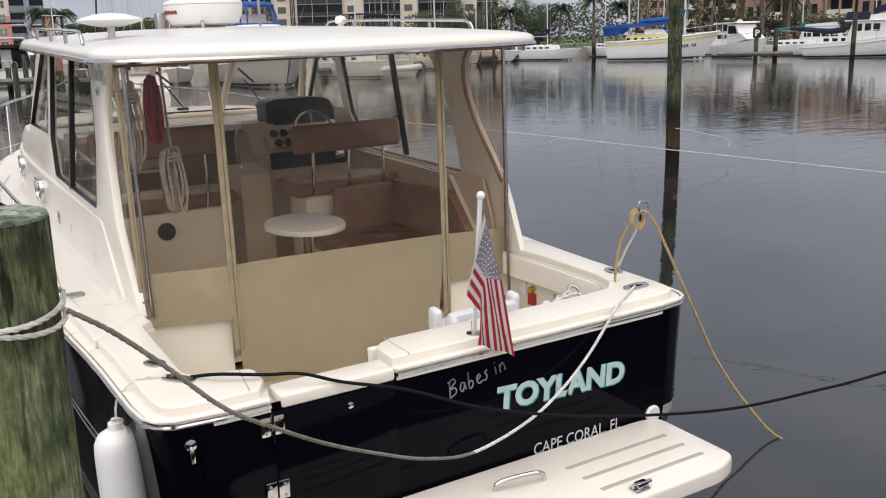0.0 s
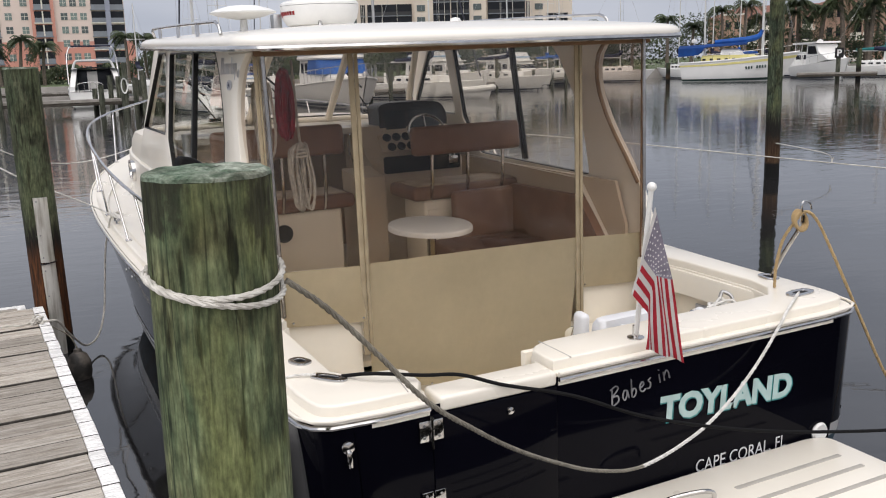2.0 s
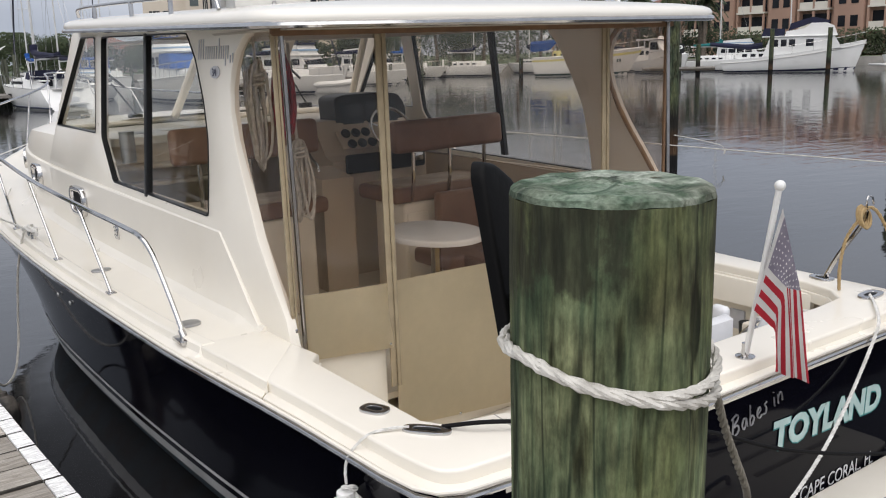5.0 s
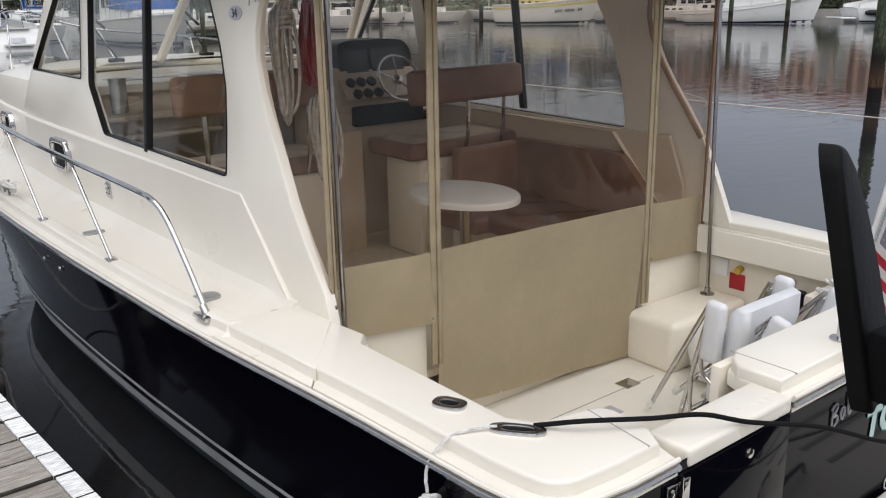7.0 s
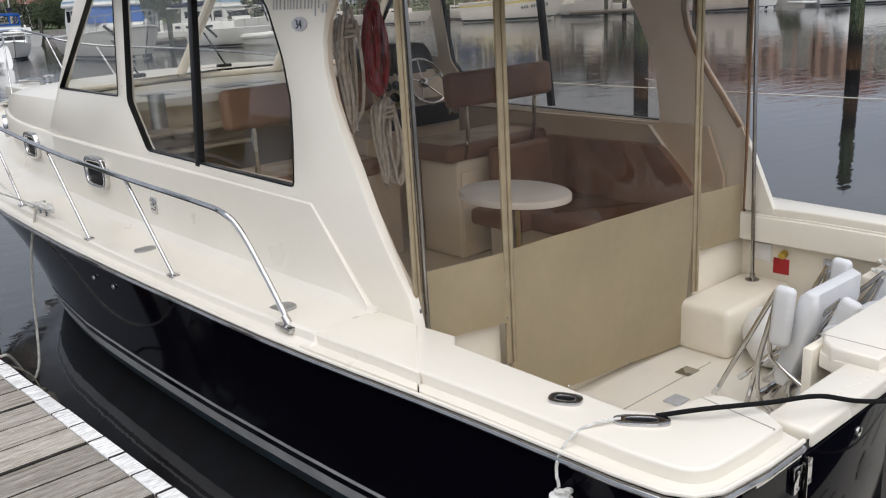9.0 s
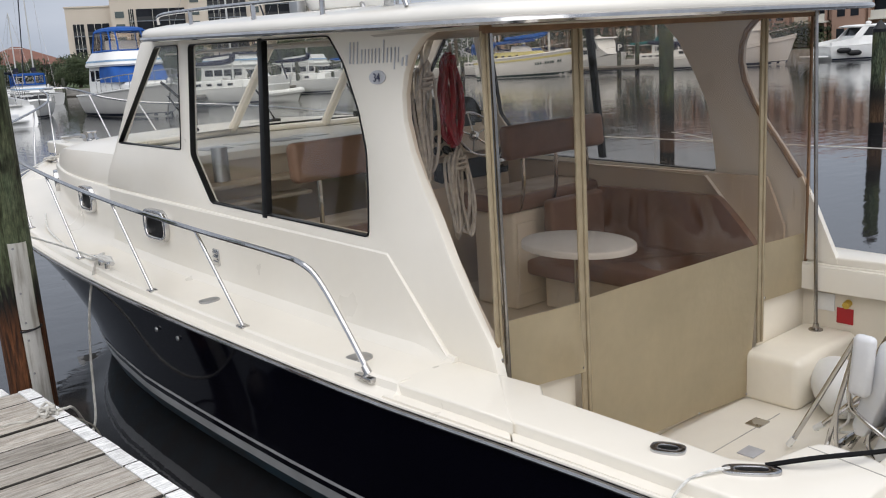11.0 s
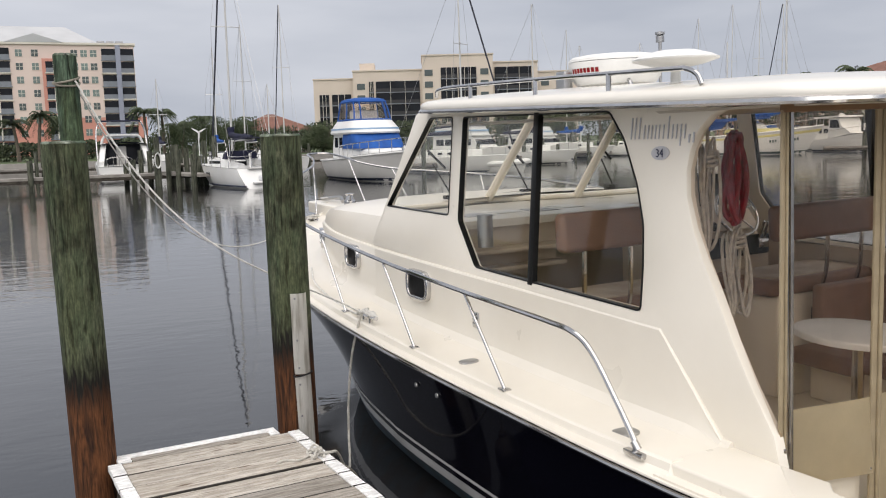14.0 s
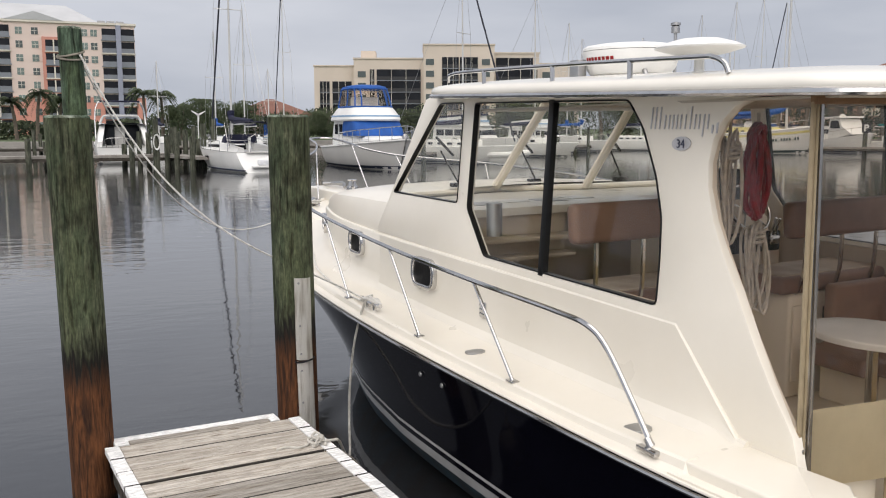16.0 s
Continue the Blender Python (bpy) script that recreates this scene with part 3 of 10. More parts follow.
def part(name, bm, material, parent, label="", smooth=True, sharp=35):
    me = bpy.data.meshes.new(name)
    root = parent
    while "base" not in root:
        root = root.parent
    bmesh.ops.recalc_face_normals(bm, faces=bm.faces[:])
    bm.transform(Matrix.Translation([-v for v in root["base"]]))
    bm.to_mesh(me)
    bm.free()
    me.materials.append(material)
    if smooth:
        me.shade_smooth()
        me.set_sharp_from_angle(angle=radians(sharp))
    ob = new(name, me)
    ob.parent = parent
    if label:
        ob["label"] = label
    return ob


def solid(name, bm, material, label, category="", kind="", group="", smooth=True, sharp=35):
    me = bpy.data.meshes.new(name)
    bmesh.ops.recalc_face_normals(bm, faces=bm.faces[:])
    bm.to_mesh(me)
    bm.free()
    me.materials.append(material)
    if smooth:
        me.shade_smooth()
        me.set_sharp_from_angle(angle=radians(sharp))
    return tagged(new(name, me), label, category, group, kind)


def box(x0, x1, y0, y1, z0, z1, bev=0.0, seg=2, bm=None, m=None):
    bm = bm or bmesh.new()
    v = bmesh.ops.create_cube(bm, size=1)["verts"]
    bmesh.ops.transform(bm, matrix=(m or Matrix()) @ Matrix.Translation(((x0 + x1) / 2, (y0 + y1) / 2, (z0 + z1) / 2)) @ Matrix.Diagonal((x1 - x0, y1 - y0, z1 - z0, 1)), verts=v)
    if bev:
        es = {e for q in v for e in q.link_edges}
        bmesh.ops.bevel(bm, geom=list(es), offset=bev, segments=seg, profile=0.5, affect="EDGES")
    return bm


def loft(rings, bm=None, closed=True, cap=False):
    bm = bm or bmesh.new()
    vs = [[bm.verts.new(q) for q in r] for r in rings]
    k = len(rings[0])
    for a, b in zip(vs, vs[1:]):
        for i in range(k if closed else k - 1):
            j = (i + 1) % k
            try:
                bm.faces.new((a[i], a[j], b[j], b[i]))
            except ValueError:
                pass
    if cap:
        bm.faces.new(vs[0])
        bm.faces.new(vs[-1])
    return bm


def smooth_path(pts, per=6):
    """Catmull-Rom through the points."""
    p = [Vector(q) for q in pts]
    if len(p) < 3:
        return p
    p = [2 * p[0] - p[1], *p, 2 * p[-1] - p[-2]]
    out = []
    for i in range(1, len(p) - 2):
        a, b, c, d = p[i - 1:i + 3]
        for s in range(per):
            t = s / per
            out.append(0.5 * (2 * b + (c - a) * t + (2 * a - 5 * b + 4 * c - d) * t * t + (3 * b - a - 3 * c + d) * t ** 3))
    out.append(p[-2])
    return out


def tube(pts, r, seg=8, per=6, bm=None, raw=False, ends=True, loop=False):
    """A round bar along a path; r may be a number or a function of 0..1."""
    path = [Vector(q) for q in pts] if raw else smooth_path(pts, per)
    bm = bm or bmesh.new()
    rings = []
    up = None
    k = len(path)
    for i, q in enumerate(path):
        d = (path[(i + 1) % k] - path[i - 1]) if loop else (path[min(i + 1, k - 1)] - path[max(i - 1, 0)])
        d.normalize()
        if up is None:
            up = d.orthogonal().normalized()
        up = (up - d * up.dot(d))
        up = up.normalized() if up.length > 1e-6 else d.orthogonal().normalized()
        s = d.cross(up)
        rr = r(i / max(k - 1, 1)) if callable(r) else r
        rings.append([q + rr * (math.cos(a) * up + math.sin(a) * s) for a in (2 * math.pi * j / seg for j in range(seg))])
    if loop:
        rings.append(rings[0])
    loft(rings, bm, True, ends and not loop)
    if loop:
        bmesh.ops.remove_doubles(bm, verts=bm.verts[:], dist=1e-5)
    return bm


def laid_rope(pts, r, per=10, pitch=0.09, strands=3, seg=6, step=0.012, raw=False):
    """A three-strand laid rope along a path."""
    path = [Vector(q) for q in pts] if raw else smooth_path(pts, per)
    fine, acc = [path[0]], 0.0
    for a, b in zip(path, path[1:]):
        k = max(1, int((b - a).length / step))
        fine += [a.lerp(b, (j + 1) / k) for j in range(k)]
    bm = bmesh.new()
    up, frames_, acc = None, [], 0.0
    for i, q in enumerate(fine):
        d = (fine[min(i + 1, len(fine) - 1)] - fine[max(i - 1, 0)]).normalized()
        up = d.orthogonal() if up is None else up - d * up.dot(d)
        up.normalize()
        if i:
            acc += (q - fine[i - 1]).length
        frames_.append((q, up.copy(), d.cross(up), acc))
    for s in range(strands):
        line = []
        for q, u, v, a in frames_:
            w = 2 * math.pi * (a / pitch + s / strands)
            line.append(q + 0.5 * r * (math.cos(w) * u + math.sin(w) * v))
        tube(line, r * 0.56, seg, raw=True, bm=bm)
    return bm


def rod(a, b, r, seg=10, bm=None, r1=None):
    return tube([a, b], (lambda t: r + (r1 - r) * t) if r1 is not None else r, seg, raw=True, bm=bm)


def lathe(profile, seg=24, bm=None, m=None):
    """profile: (radius, height) from bottom to top, about z."""
    rings = [[(m or Matrix()) @ Vector((r * math.cos(2 * math.pi * j / seg), r * math.sin(2 * math.pi * j / seg), z)) for j in range(seg)] for r, z in profile]
    return loft(rings, bm, True, True)


def panel(outer, holes, place, t0, t1, bev=0.0, seg=2):
    """A flat plate with openings: outlines in (u, v), set out by place(u, v, t) between t0 and t1."""
    bm = bmesh.new()
    loops = []
    for ring in (outer, *holes):
        vs = [bm.verts.new((u, v, 0)) for u, v in ring]
        for i in range(len(vs)):
            bm.edges.new((vs[i], vs[(i + 1) % len(vs)]))
        loops.append(vs)
    bmesh.ops.triangle_fill(bm, edges=bm.edges[:], use_beauty=True, use_dissolve=False)
    top = bm.faces[:]
    flat = [v.co.copy() for v in bm.verts]
    bm.verts.index_update()
    back = bmesh.ops.duplicate(bm, geom=bm.verts[:] + bm.edges[:] + top)
    vm = back["vert_map"]
    pairs = [(v, vm[v]) for ring in loops for v in ring]
    for ring in loops:
        for i in range(len(ring)):
            a, b = ring[i], ring[(i + 1) % len(ring)]
            bm.faces.new((a, b, vm[b], vm[a]))
    rim = []
    for a, b in pairs:
        u, v = a.co.x, a.co.y
        a.co, b.co = Vector(place(u, v, t1)), Vector(place(u, v, t0))
    for ring in loops:
        for i in range(len(ring)):
            e = bm.edges.get((ring[i], ring[(i + 1) % len(ring)]))
            if e:
                rim.append(e)
    if bev:
        bmesh.ops.recalc_face_normals(bm, faces=bm.faces[:])
        bmesh.ops.bevel(bm, geom=rim, offset=bev, segments=seg, profile=0.5, affect="EDGES")
    return bm


def rounded(pts, r, seg=4):
    """A polygon with its corners rounded."""
    out = []
    k = len(pts)
    for i in range(k):
        p0, p1, p2 = (Vector((*pts[j % k], 0)) for j in (i - 1, i, i + 1))
        a, b = (p0 - p1), (p2 - p1)
        d = min(r, a.length * 0.45, b.length * 0.45)
        a, b = p1 + a.normalized() * d, p1 + b.normalized() * d
        for s in range(seg + 1):
            t = s / seg
            q = (1 - t) ** 2 * a + 2 * t * (1 - t) * p1 + t * t * b
            out.append((q.x, q.y))
    return out


def interp(table, x):
    for (a, u), (b, v) in zip(table, table[1:]):
        if x <= b:
            t = max(0.0, min(1.0, (x - a) / (b - a)))
            t = t
            return u + (v - u) * t
    return table[-1][1]


def smooth_interp(table, x):
    xs = [q[0] for q in table]
    ys = [q[1] for q in table]
    i = max(0, min(len(xs) - 2, sum(1 for v in xs[1:] if v <= x)))
    def slope(j):
        a, b = max(j - 1, 0), min(j + 1, len(xs) - 1)
        return (ys[b] - ys[a]) / (xs[b] - xs[a])
    h = xs[i + 1] - xs[i]
    t = max(0.0, min(1.0, (x - xs[i]) / h))
    return ((2 * t ** 3 - 3 * t * t + 1) * ys[i] + (t ** 3 - 2 * t * t + t) * h * slope(i)
            + (-2 * t ** 3 + 3 * t * t) * ys[i + 1] + (t ** 3 - t * t) * h * slope(i + 1))


def lettering(text, size, material, parent, m, name="lettering", shear=0.0, bold=0.0, depth=0.002, label="", stretch=1.0):
    cu = bpy.data.curves.new(name, "FONT")
    cu.body, cu.size, cu.shear, cu.offset, cu.extrude = text, size, shear, bold, depth
    cu.resolution_u = 3
    tmp = bpy.data.objects.new(name, cu)
    scene.collection.objects.link(tmp)
    me = bpy.data.meshes.new_from_object(tmp.evaluated_get(bpy.context.evaluated_depsgraph_get()))
    bpy.data.objects.remove(tmp)
    bm = bmesh.new()
    bm.from_mesh(me)
    # one object for each letter: pieces that overlap along the line stay together
    pieces, seen = [], set()
    for v in bm.verts:
        if v in seen:
            continue
        stack, group = [v], []
        seen.add(v)
        while stack:
            q = stack.pop()
            group.append(q)
            for e in q.link_edges:
                o = e.other_vert(q)
                if o not in seen:
                    seen.add(o)
                    stack.append(o)
        xs = [q.co.x for q in group]
        pieces.append([min(xs), max(xs), group])
    pieces.sort(key=lambda q: q[0])
    letters = []
    for lo, hi, group in pieces:
        if letters and lo + 0.55 * (hi - lo) < letters[-1][1]:
            letters[-1][1] = max(hi, letters[-1][1])
            letters[-1][2].extend(group)
        else:
            letters.append([lo, hi, list(group)])
    mm = m @ Matrix.Diagonal((stretch, 1, 1, 1))
    for lo, hi, group in letters:
        one = bmesh.new()
        table = {v: one.verts.new(mm @ v.co) for v in group}
        for f in {f for v in group for f in v.link_faces}:
            one.faces.new([table[v] for v in f.verts])
        part("letter", one, material, parent, label, smooth=False)
    bm.free()


# the boat lies with a slight list
BOAT = Matrix.Translation((0, 0, 1.1)) @ Matrix.Rotation(-0.015, 4, "Y") @ Matrix.Translation((0, 0, -1.1))

# ---- the motor yacht: hull, deck, cabin, hardtop ----
CX = -0.09
HB = [(-0.06, 1.50), (-0.045, 1.58), (0.0, 1.655), (0.08, 1.695), (0.25, 1.715), (1, 1.745), (2, 1.82), (3, 1.875), (4, 1.92), (5, 1.945), (6, 1.955), (7, 1.91), (8, 1.77), (9, 1.50), (9.8, 1.15), (10.3, 0.87), (10.8, 0.52), (11.25, 0.03)]
SHEER = [(-0.06, 1.0), (2, 0.985), (3, 1.0), (4, 1.02), (5, 1.045), (6, 1.088), (7, 1.135), (8, 1.195), (9, 1.265), (10, 1.345), (11.25, 1.46)]
WLR = [(-0.06, 0.975), (3, 0.962), (5, 0.932), (6, 0.892), (7, 0.81), (8, 0.69), (9, 0.50), (10, 0.37), (11.25, 0.3)]
hb = lambda y: interp(HB, y) if y < 0.3 else smooth_interp(HB[4:], y)
sheer = lambda y: smooth_interp(SHEER, y)

yacht = thing("motor_yacht", "navy-hulled motor yacht with cream hardtop cabin, moored in its slip", "boat", (CX, 4.5, 0.0), m=BOAT)
stations = [-0.06, -0.045, -0.02, 0.0, 0.04, 0.08, 0.16, 0.25] + [0.5 + 0.35 * i for i in range(27)] + [9.95, 10.3, 10.6, 10.85, 11.05, 11.18, 11.25]


def hull_ring(y, levels):
    out = []
    for f, z in levels(y):
        k = interp(WLR, y)
        w = hb(y) * (k + (1 - k) * max(f, 0) ** 1.4) * (1 if f >= 0 else max(0.0, 1 + 0.55 * f))
        out.append((w, y * (1 - 0.11 * (1 - max(min(f, 1), -0.4)) * (max(y, 0) / 11.25) ** 1.5), z))
    return out


def hull_strip(levels):
    bm = bmesh.new()
    for side in (-1, 1):
        loft([[(CX + side * w, y, z) for w, y, z in hull_ring(s, levels)] for s in stations], bm, closed=False)
    return bm


boot = lambda y: 0.30 + 0.035 * max(0.0, y - 5)
topside = lambda y: [(f, boot(y) + 0.03 + (sheer(y) - boot(y) - 0.03) * f) for f in (1, 0.93, 0.8, 0.65, 0.5, 0.35, 0.2, 0.1, 0.0)]
bm = hull_strip(topside)
hull = part("hull", bm, NAVY, yacht, "glossy dark navy topsides")
# transom plate
ring = [(w, z) for w, y, z in hull_ring(-0.06, topside)]
bm = bmesh.new()
vs = [bm.verts.new((CX - w, -0.06, z)) for w, z in ring] + [bm.verts.new((CX + w, -0.06, z)) for w, z in reversed(ring)]
bm.faces.new(vs)
bmesh.ops.triangulate(bm, faces=bm.faces[:])
part("transom", bm, NAVY, yacht, smooth=False)
part("boot_stripe", hull_strip(lambda y: [(0.0, boot(y) + 0.03), (-0.02, boot(y) - 0.045)]), BOOT, yacht, "white boot stripe above the waterline")
fine = lambda y: [(f, boot(y) + 0.03 + (sheer(y) - boot(y) - 0.03) * f) for f in (0.088, 0.056)]
bm = bmesh.new()
for side in (-1, 1):
    loft([[(CX + side * (w + 0.003), y, z) for w, y, z in hull_ring(s, fine)] for s in stations[3:]], bm, closed=False)
part("fine_stripe", bm, BOOT, yacht, "fine grey line above the boot stripe")
part("bottom", hull_strip(lambda y: [(-0.02, boot(y) - 0.045), (-0.1, 0.12), (-0.5, -0.15), (-1.8, -0.4)]), BOTTOM, yacht, "dark bottom paint")
bm = box(CX - 1.45, CX + 1.45, -0.058, -0.03, 0.05, 0.34)
part("transom_foot", bm, NAVY, yacht)
for dz, r, m_bar, lab in ((-0.012, 0.013, CHROME, "bright stainless rub rail"), (0.017, 0.009, GELCOAT, "cream moulding above the rub rail")):
    for side in (-1, 1):
        pts = [(CX + side * (hb(y) + 0.012), y, sheer(y) + dz) for y in stations[1:-1]]
        if side < 0:
            pts = [(-1.225, -0.068, sheer(0) + dz), (-1.45, -0.068, sheer(0) + dz)] + pts
        else:
            pts = [(-0.535, -0.068, sheer(0) + dz), (0.5, -0.068, sheer(0) + dz), (1.3, -0.068, sheer(0) + dz)] + pts
        part("rub_rail", tube(pts, r, 8, raw=True), m_bar, yacht, lab)

# cockpit coaming caps: a lower ledge and the raised field
ledge_p = [(CX - hb(y) + 0.005, y) for y in (1.20, 0.9, 0.5, 0.25, 0.12, 0.06, 0.02, -0.01, -0.035, -0.05)] + [(-1.45, -0.064), (-1.225, -0.064)]
in_p = [(-1.185, 0.08), (-1.175, 0.25), (-1.20, 0.30), (-1.27, 0.325), (-1.45, 0.36), (-1.50, 0.45), (-1.50, 1.34), (-1.43, 1.42), (-1.43, 1.70)]
ledge_s = [(-0.535, -0.064), (0.5, -0.066), (1.3, -0.064)] + [(CX + hb(y) - 0.005, y) for y in (-0.05, -0.035, -0.01, 0.02, 0.06, 0.12, 0.25, 0.5, 0.9, 1.3, 1.72)]
in_s = [(1.345, 1.72), (1.345, 1.52), (1.375, 1.22), (1.36, 0.6), (1.31, 0.42), (1.20, 0.31), (1.0, 0.29), (-0.40, 0.29), (-0.50, 0.24), (-0.535, 0.16)]


def shrink(poly, d):
    """The outline moved inwards by d."""
    k = len(poly)
    area = sum(poly[i][0] * poly[(i + 1) % k][1] - poly[(i + 1) % k][0] * poly[i][1] for i in range(k))
    sg = 1 if area > 0 else -1
    out = []
    for i in range(k):
        a, b, c = (Vector(poly[j % k]) for j in (i - 1, i, i + 1))
        n1 = Vector((-(b - a).y, (b - a).x)).normalized() * sg
        n2 = Vector((-(c - b).y, (c - b).x)).normalized() * sg
        nn = n1 + n2
        s = nn.length_squared / 2
        out.append(tuple(b + nn * (d / max(s, 0.35))))
    return out


flat_z = lambda u, v, t: (u, v, t)
edge_p = lambda y: (CX - hb(y) + 0.005, y)
edge_s = lambda y: (CX + hb(y) - 0.005, y)
ledges = [ledge_p + in_p, ledge_s + in_s,
          [(-1.424, 1.71), edge_p(1.208), edge_p(1.5), edge_p(1.75), edge_p(1.98), (-1.424, 1.98)],
          [(1.32, 1.724), edge_s(1.724), edge_s(1.98), (1.32, 1.98)]]
caps = [[edge_p(1.29)] + ledge_p + in_p[:-1] + [(-1.43, 1.79)], [(-0.585, -0.064)] + ledge_s[1:-1] + [edge_s(1.775), (1.345, 1.775)] + in_s[1:-1] + [(-0.585, 0.20)],
        [(-1.36, 1.70), edge_p(1.125), edge_p(1.5), edge_p(1.75), edge_p(2.03), (-1.36, 2.03)],
        [(1.25, 1.67), edge_s(1.67), edge_s(2.03), (1.25, 2.03)]]
for q in ledges:
    part("coaming_ledge", panel(q, [], flat_z, 0.955, 1.014, 0.006), GELCOAT, yacht)
for q, k in zip(caps, (len(ledge_p) + 1, len(ledge_s) + 1, 99, 99)):
    out = shrink(q, -0.045)
    q = [v if i < k or i == len(q) - 1 else w for i, (v, w) in enumerate(zip(q, out))]
    part("coaming_cap", panel(shrink(q, 0.055), [], flat_z, 1.0, 1.066, 0.014, 3), GELCOAT, yacht, "cream moulded coaming cap")
# transom door with its low cap
door = part("transom_door", box(-1.215, -0.545, -0.068, -0.02, 0.30, 0.955, 0.006), NAVY, yacht, "navy transom door")
part("door_cap", box(-1.172, -0.545, -0.07, 0.11, 0.958, 1.030, 0.018, 3), GELCOAT, yacht)
part("cap_groove", panel([(-0.43, 0.28), (-0.424, 0.28), (-0.424, -0.012), (-0.43, -0.012)], [], flat_z, 1.062, 1.0672), GROOVE, yacht)
part("cap_groove", panel([(-1.262, 0.30), (-1.256, 0.30), (-1.300, -0.005), (-1.306, -0.005)], [], flat_z, 1.062, 1.0672), GROOVE, yacht)
for z in (0.885, 0.54):
    hinge = part("hinge", box(-1.285, -1.228, -0.076, -0.06, z - 0.05, z + 0.05, 0.004), CHROME, yacht, "stainless door hinge")
    part("hinge_leaf", box(-1.222, -1.165, -0.076, -0.06, z - 0.05, z + 0.05, 0.004), CHROME, hinge)
    for x in (-1.262, -1.188):
        for dz in (-0.03, 0.03):
            part("screw", rod((x, -0.079, z + dz), (x, -0.07, z + dz), 0.007, 8), DULLMETAL, hinge)
part("hinge_pin", rod((-1.225, -0.082, 0.80), (-1.225, -0.082, 0.96), 0.008), CHROME, yacht)
bm = lathe([(0.0, 0), (0.03, 0), (0.028, 0.008), (0.012, 0.012), (0.0, 0.013)], 16, m=Matrix.Translation((-1.62, -0.058, 0.89)) @ Matrix.Rotation(radians(90), 4, "X"))
box(-1.632, -1.608, -0.085, -0.06, 0.80, 0.88, 0.008, bm=bm)
part("washdown_fitting", bm, CHROME, yacht, "chrome transom fitting with a short spout")
part("deck_light", lathe([(0.0, 0), (0.02, 0), (0.018, 0.01), (0.0, 0.014)], 12, m=Matrix.Translation((-0.81, -0.066, 0.89)) @ Matrix.Rotation(radians(90), 4, "X")), CHROME, yacht)
bm = lathe([(0.02, 0), (0.055, 0), (0.06, 0.012), (0.05, 0.024), (0.022, 0.02), (0.0, 0.012)], 18, m=Matrix.Translation((1.27, -0.06, 0.30)) @ Matrix.Rotation(radians(90), 4, "X"))
part("outlet_flange", bm, WHITEPLASTIC, yacht, "white shower outlet flange")

# lettering on the transom
up = Matrix.Translation((0.087, -0.064, 0.628)) @ Matrix.Rotation(radians(2.6), 4, "Y") @ Matrix.Rotation(radians(90), 4, "X")
lettering("TOYLAND", 0.188, LETTERTEAL, yacht, Matrix.Translation((0.006, 0.0006, -0.005)) @ up, shear=0.03, bold=0.0125, stretch=1.06, depth=0.0005, label="teal shadow of the name")
lettering("TOYLAND", 0.188, LETTERGREEN, yacht, Matrix.Translation((0, -0.0016, 0)) @ up, shear=0.03, bold=0.0085, stretch=1.06, depth=0.0005, label="bold pale green boat name")
lettering("CAPE CORAL, FL", 0.105, LETTERGREY, yacht, Matrix.Translation((0.335, -0.064, 0.275)) @ Matrix.Rotation(radians(90), 4, "X"), shear=0.04, stretch=0.86, depth=0.0008, label="grey home port lettering")
SCRIPT = Matrix.Translation((-0.222, -0.066, 0.775)) @ Matrix.Rotation(radians(-13), 4, "Y")


def pen(word, *strokes):
    """Thin brush strokes of a handwritten word; units of 0.105 m, x along the line and y up."""
    bm = bmesh.new()
    for q in strokes:
        tube([SCRIPT @ Vector((0.104 * u + 0.012 * v, 0.0, 0.098 * v)) for u, v in q], 0.0042, 5, 4, bm=bm)
    part(word, bm, LETTERDIM, yacht, "thin silver handwritten letter")


pen("letter", [(0.04, 0.0), (0.12, 0.95)], [(0.0, 0.92), (0.36, 1.02), (0.46, 0.80), (0.12, 0.52), (0.42, 0.46), (0.44, 0.14), (0.02, 0.0)])
pen("letter", [(0.98, 0.50), (0.82, 0.54), (0.72, 0.25), (0.84, 0.02), (0.98, 0.28), (1.0, 0.50), (1.08, 0.04)])
pen("letter", [(1.30, 0.98), (1.27, 0.05), (1.45, 0.0), (1.55, 0.26), (1.40, 0.42), (1.28, 0.28)])
pen("letter", [(1.80, 0.24), (2.02, 0.36), (1.96, 0.54), (1.80, 0.38), (1.82, 0.10), (1.98, 0.0), (2.12, 0.10)])
pen("letter", [(2.48, 0.54), (2.32, 0.46), (2.44, 0.26), (2.38, 0.02), (2.20, 0.04)])
pen("letter", [(3.0, 0.48), (3.04, 0.0)], [(2.99, 0.70), (3.0, 0.74)])
pen("letter", [(3.28, 0.48), (3.32, 0.0)], [(3.31, 0.28), (3.46, 0.50), (3.58, 0.36), (3.64, 0.0)])

# swim platform
swim = part("swim_platform", panel(rounded([(-1.30, -0.075), (1.16, -0.075), (1.28, -0.12), (1.28, -0.73), (1.10, -0.80), (-1.15, -0.80), (-1.30, -0.72)], 0.06), [], flat_z, 0.20, 0.295, 0.02, 3), GELCOAT, yacht, "cream swim platform")
part("grab_handle", tube([(-0.10, -0.31, 0.295), (-0.09, -0.315, 0.335), (-0.02, -0.33, 0.352), (0.12, -0.35, 0.352), (0.185, -0.36, 0.335), (0.195, -0.362, 0.295)], 0.012, 8), CHROME, swim, "stainless grab handle")
bm = box(0.50, 0.60, -0.765, -0.70, 0.296, 0.31, 0.004)
box(0.52, 0.60, -0.755, -0.71, 0.31, 0.34, 0.008, bm=bm)
rod((0.50, -0.73, 0.325), (0.63, -0.73, 0.325), 0.012, bm=bm)
part("ladder_latch", bm, CHROME, swim, "stainless ladder latch")
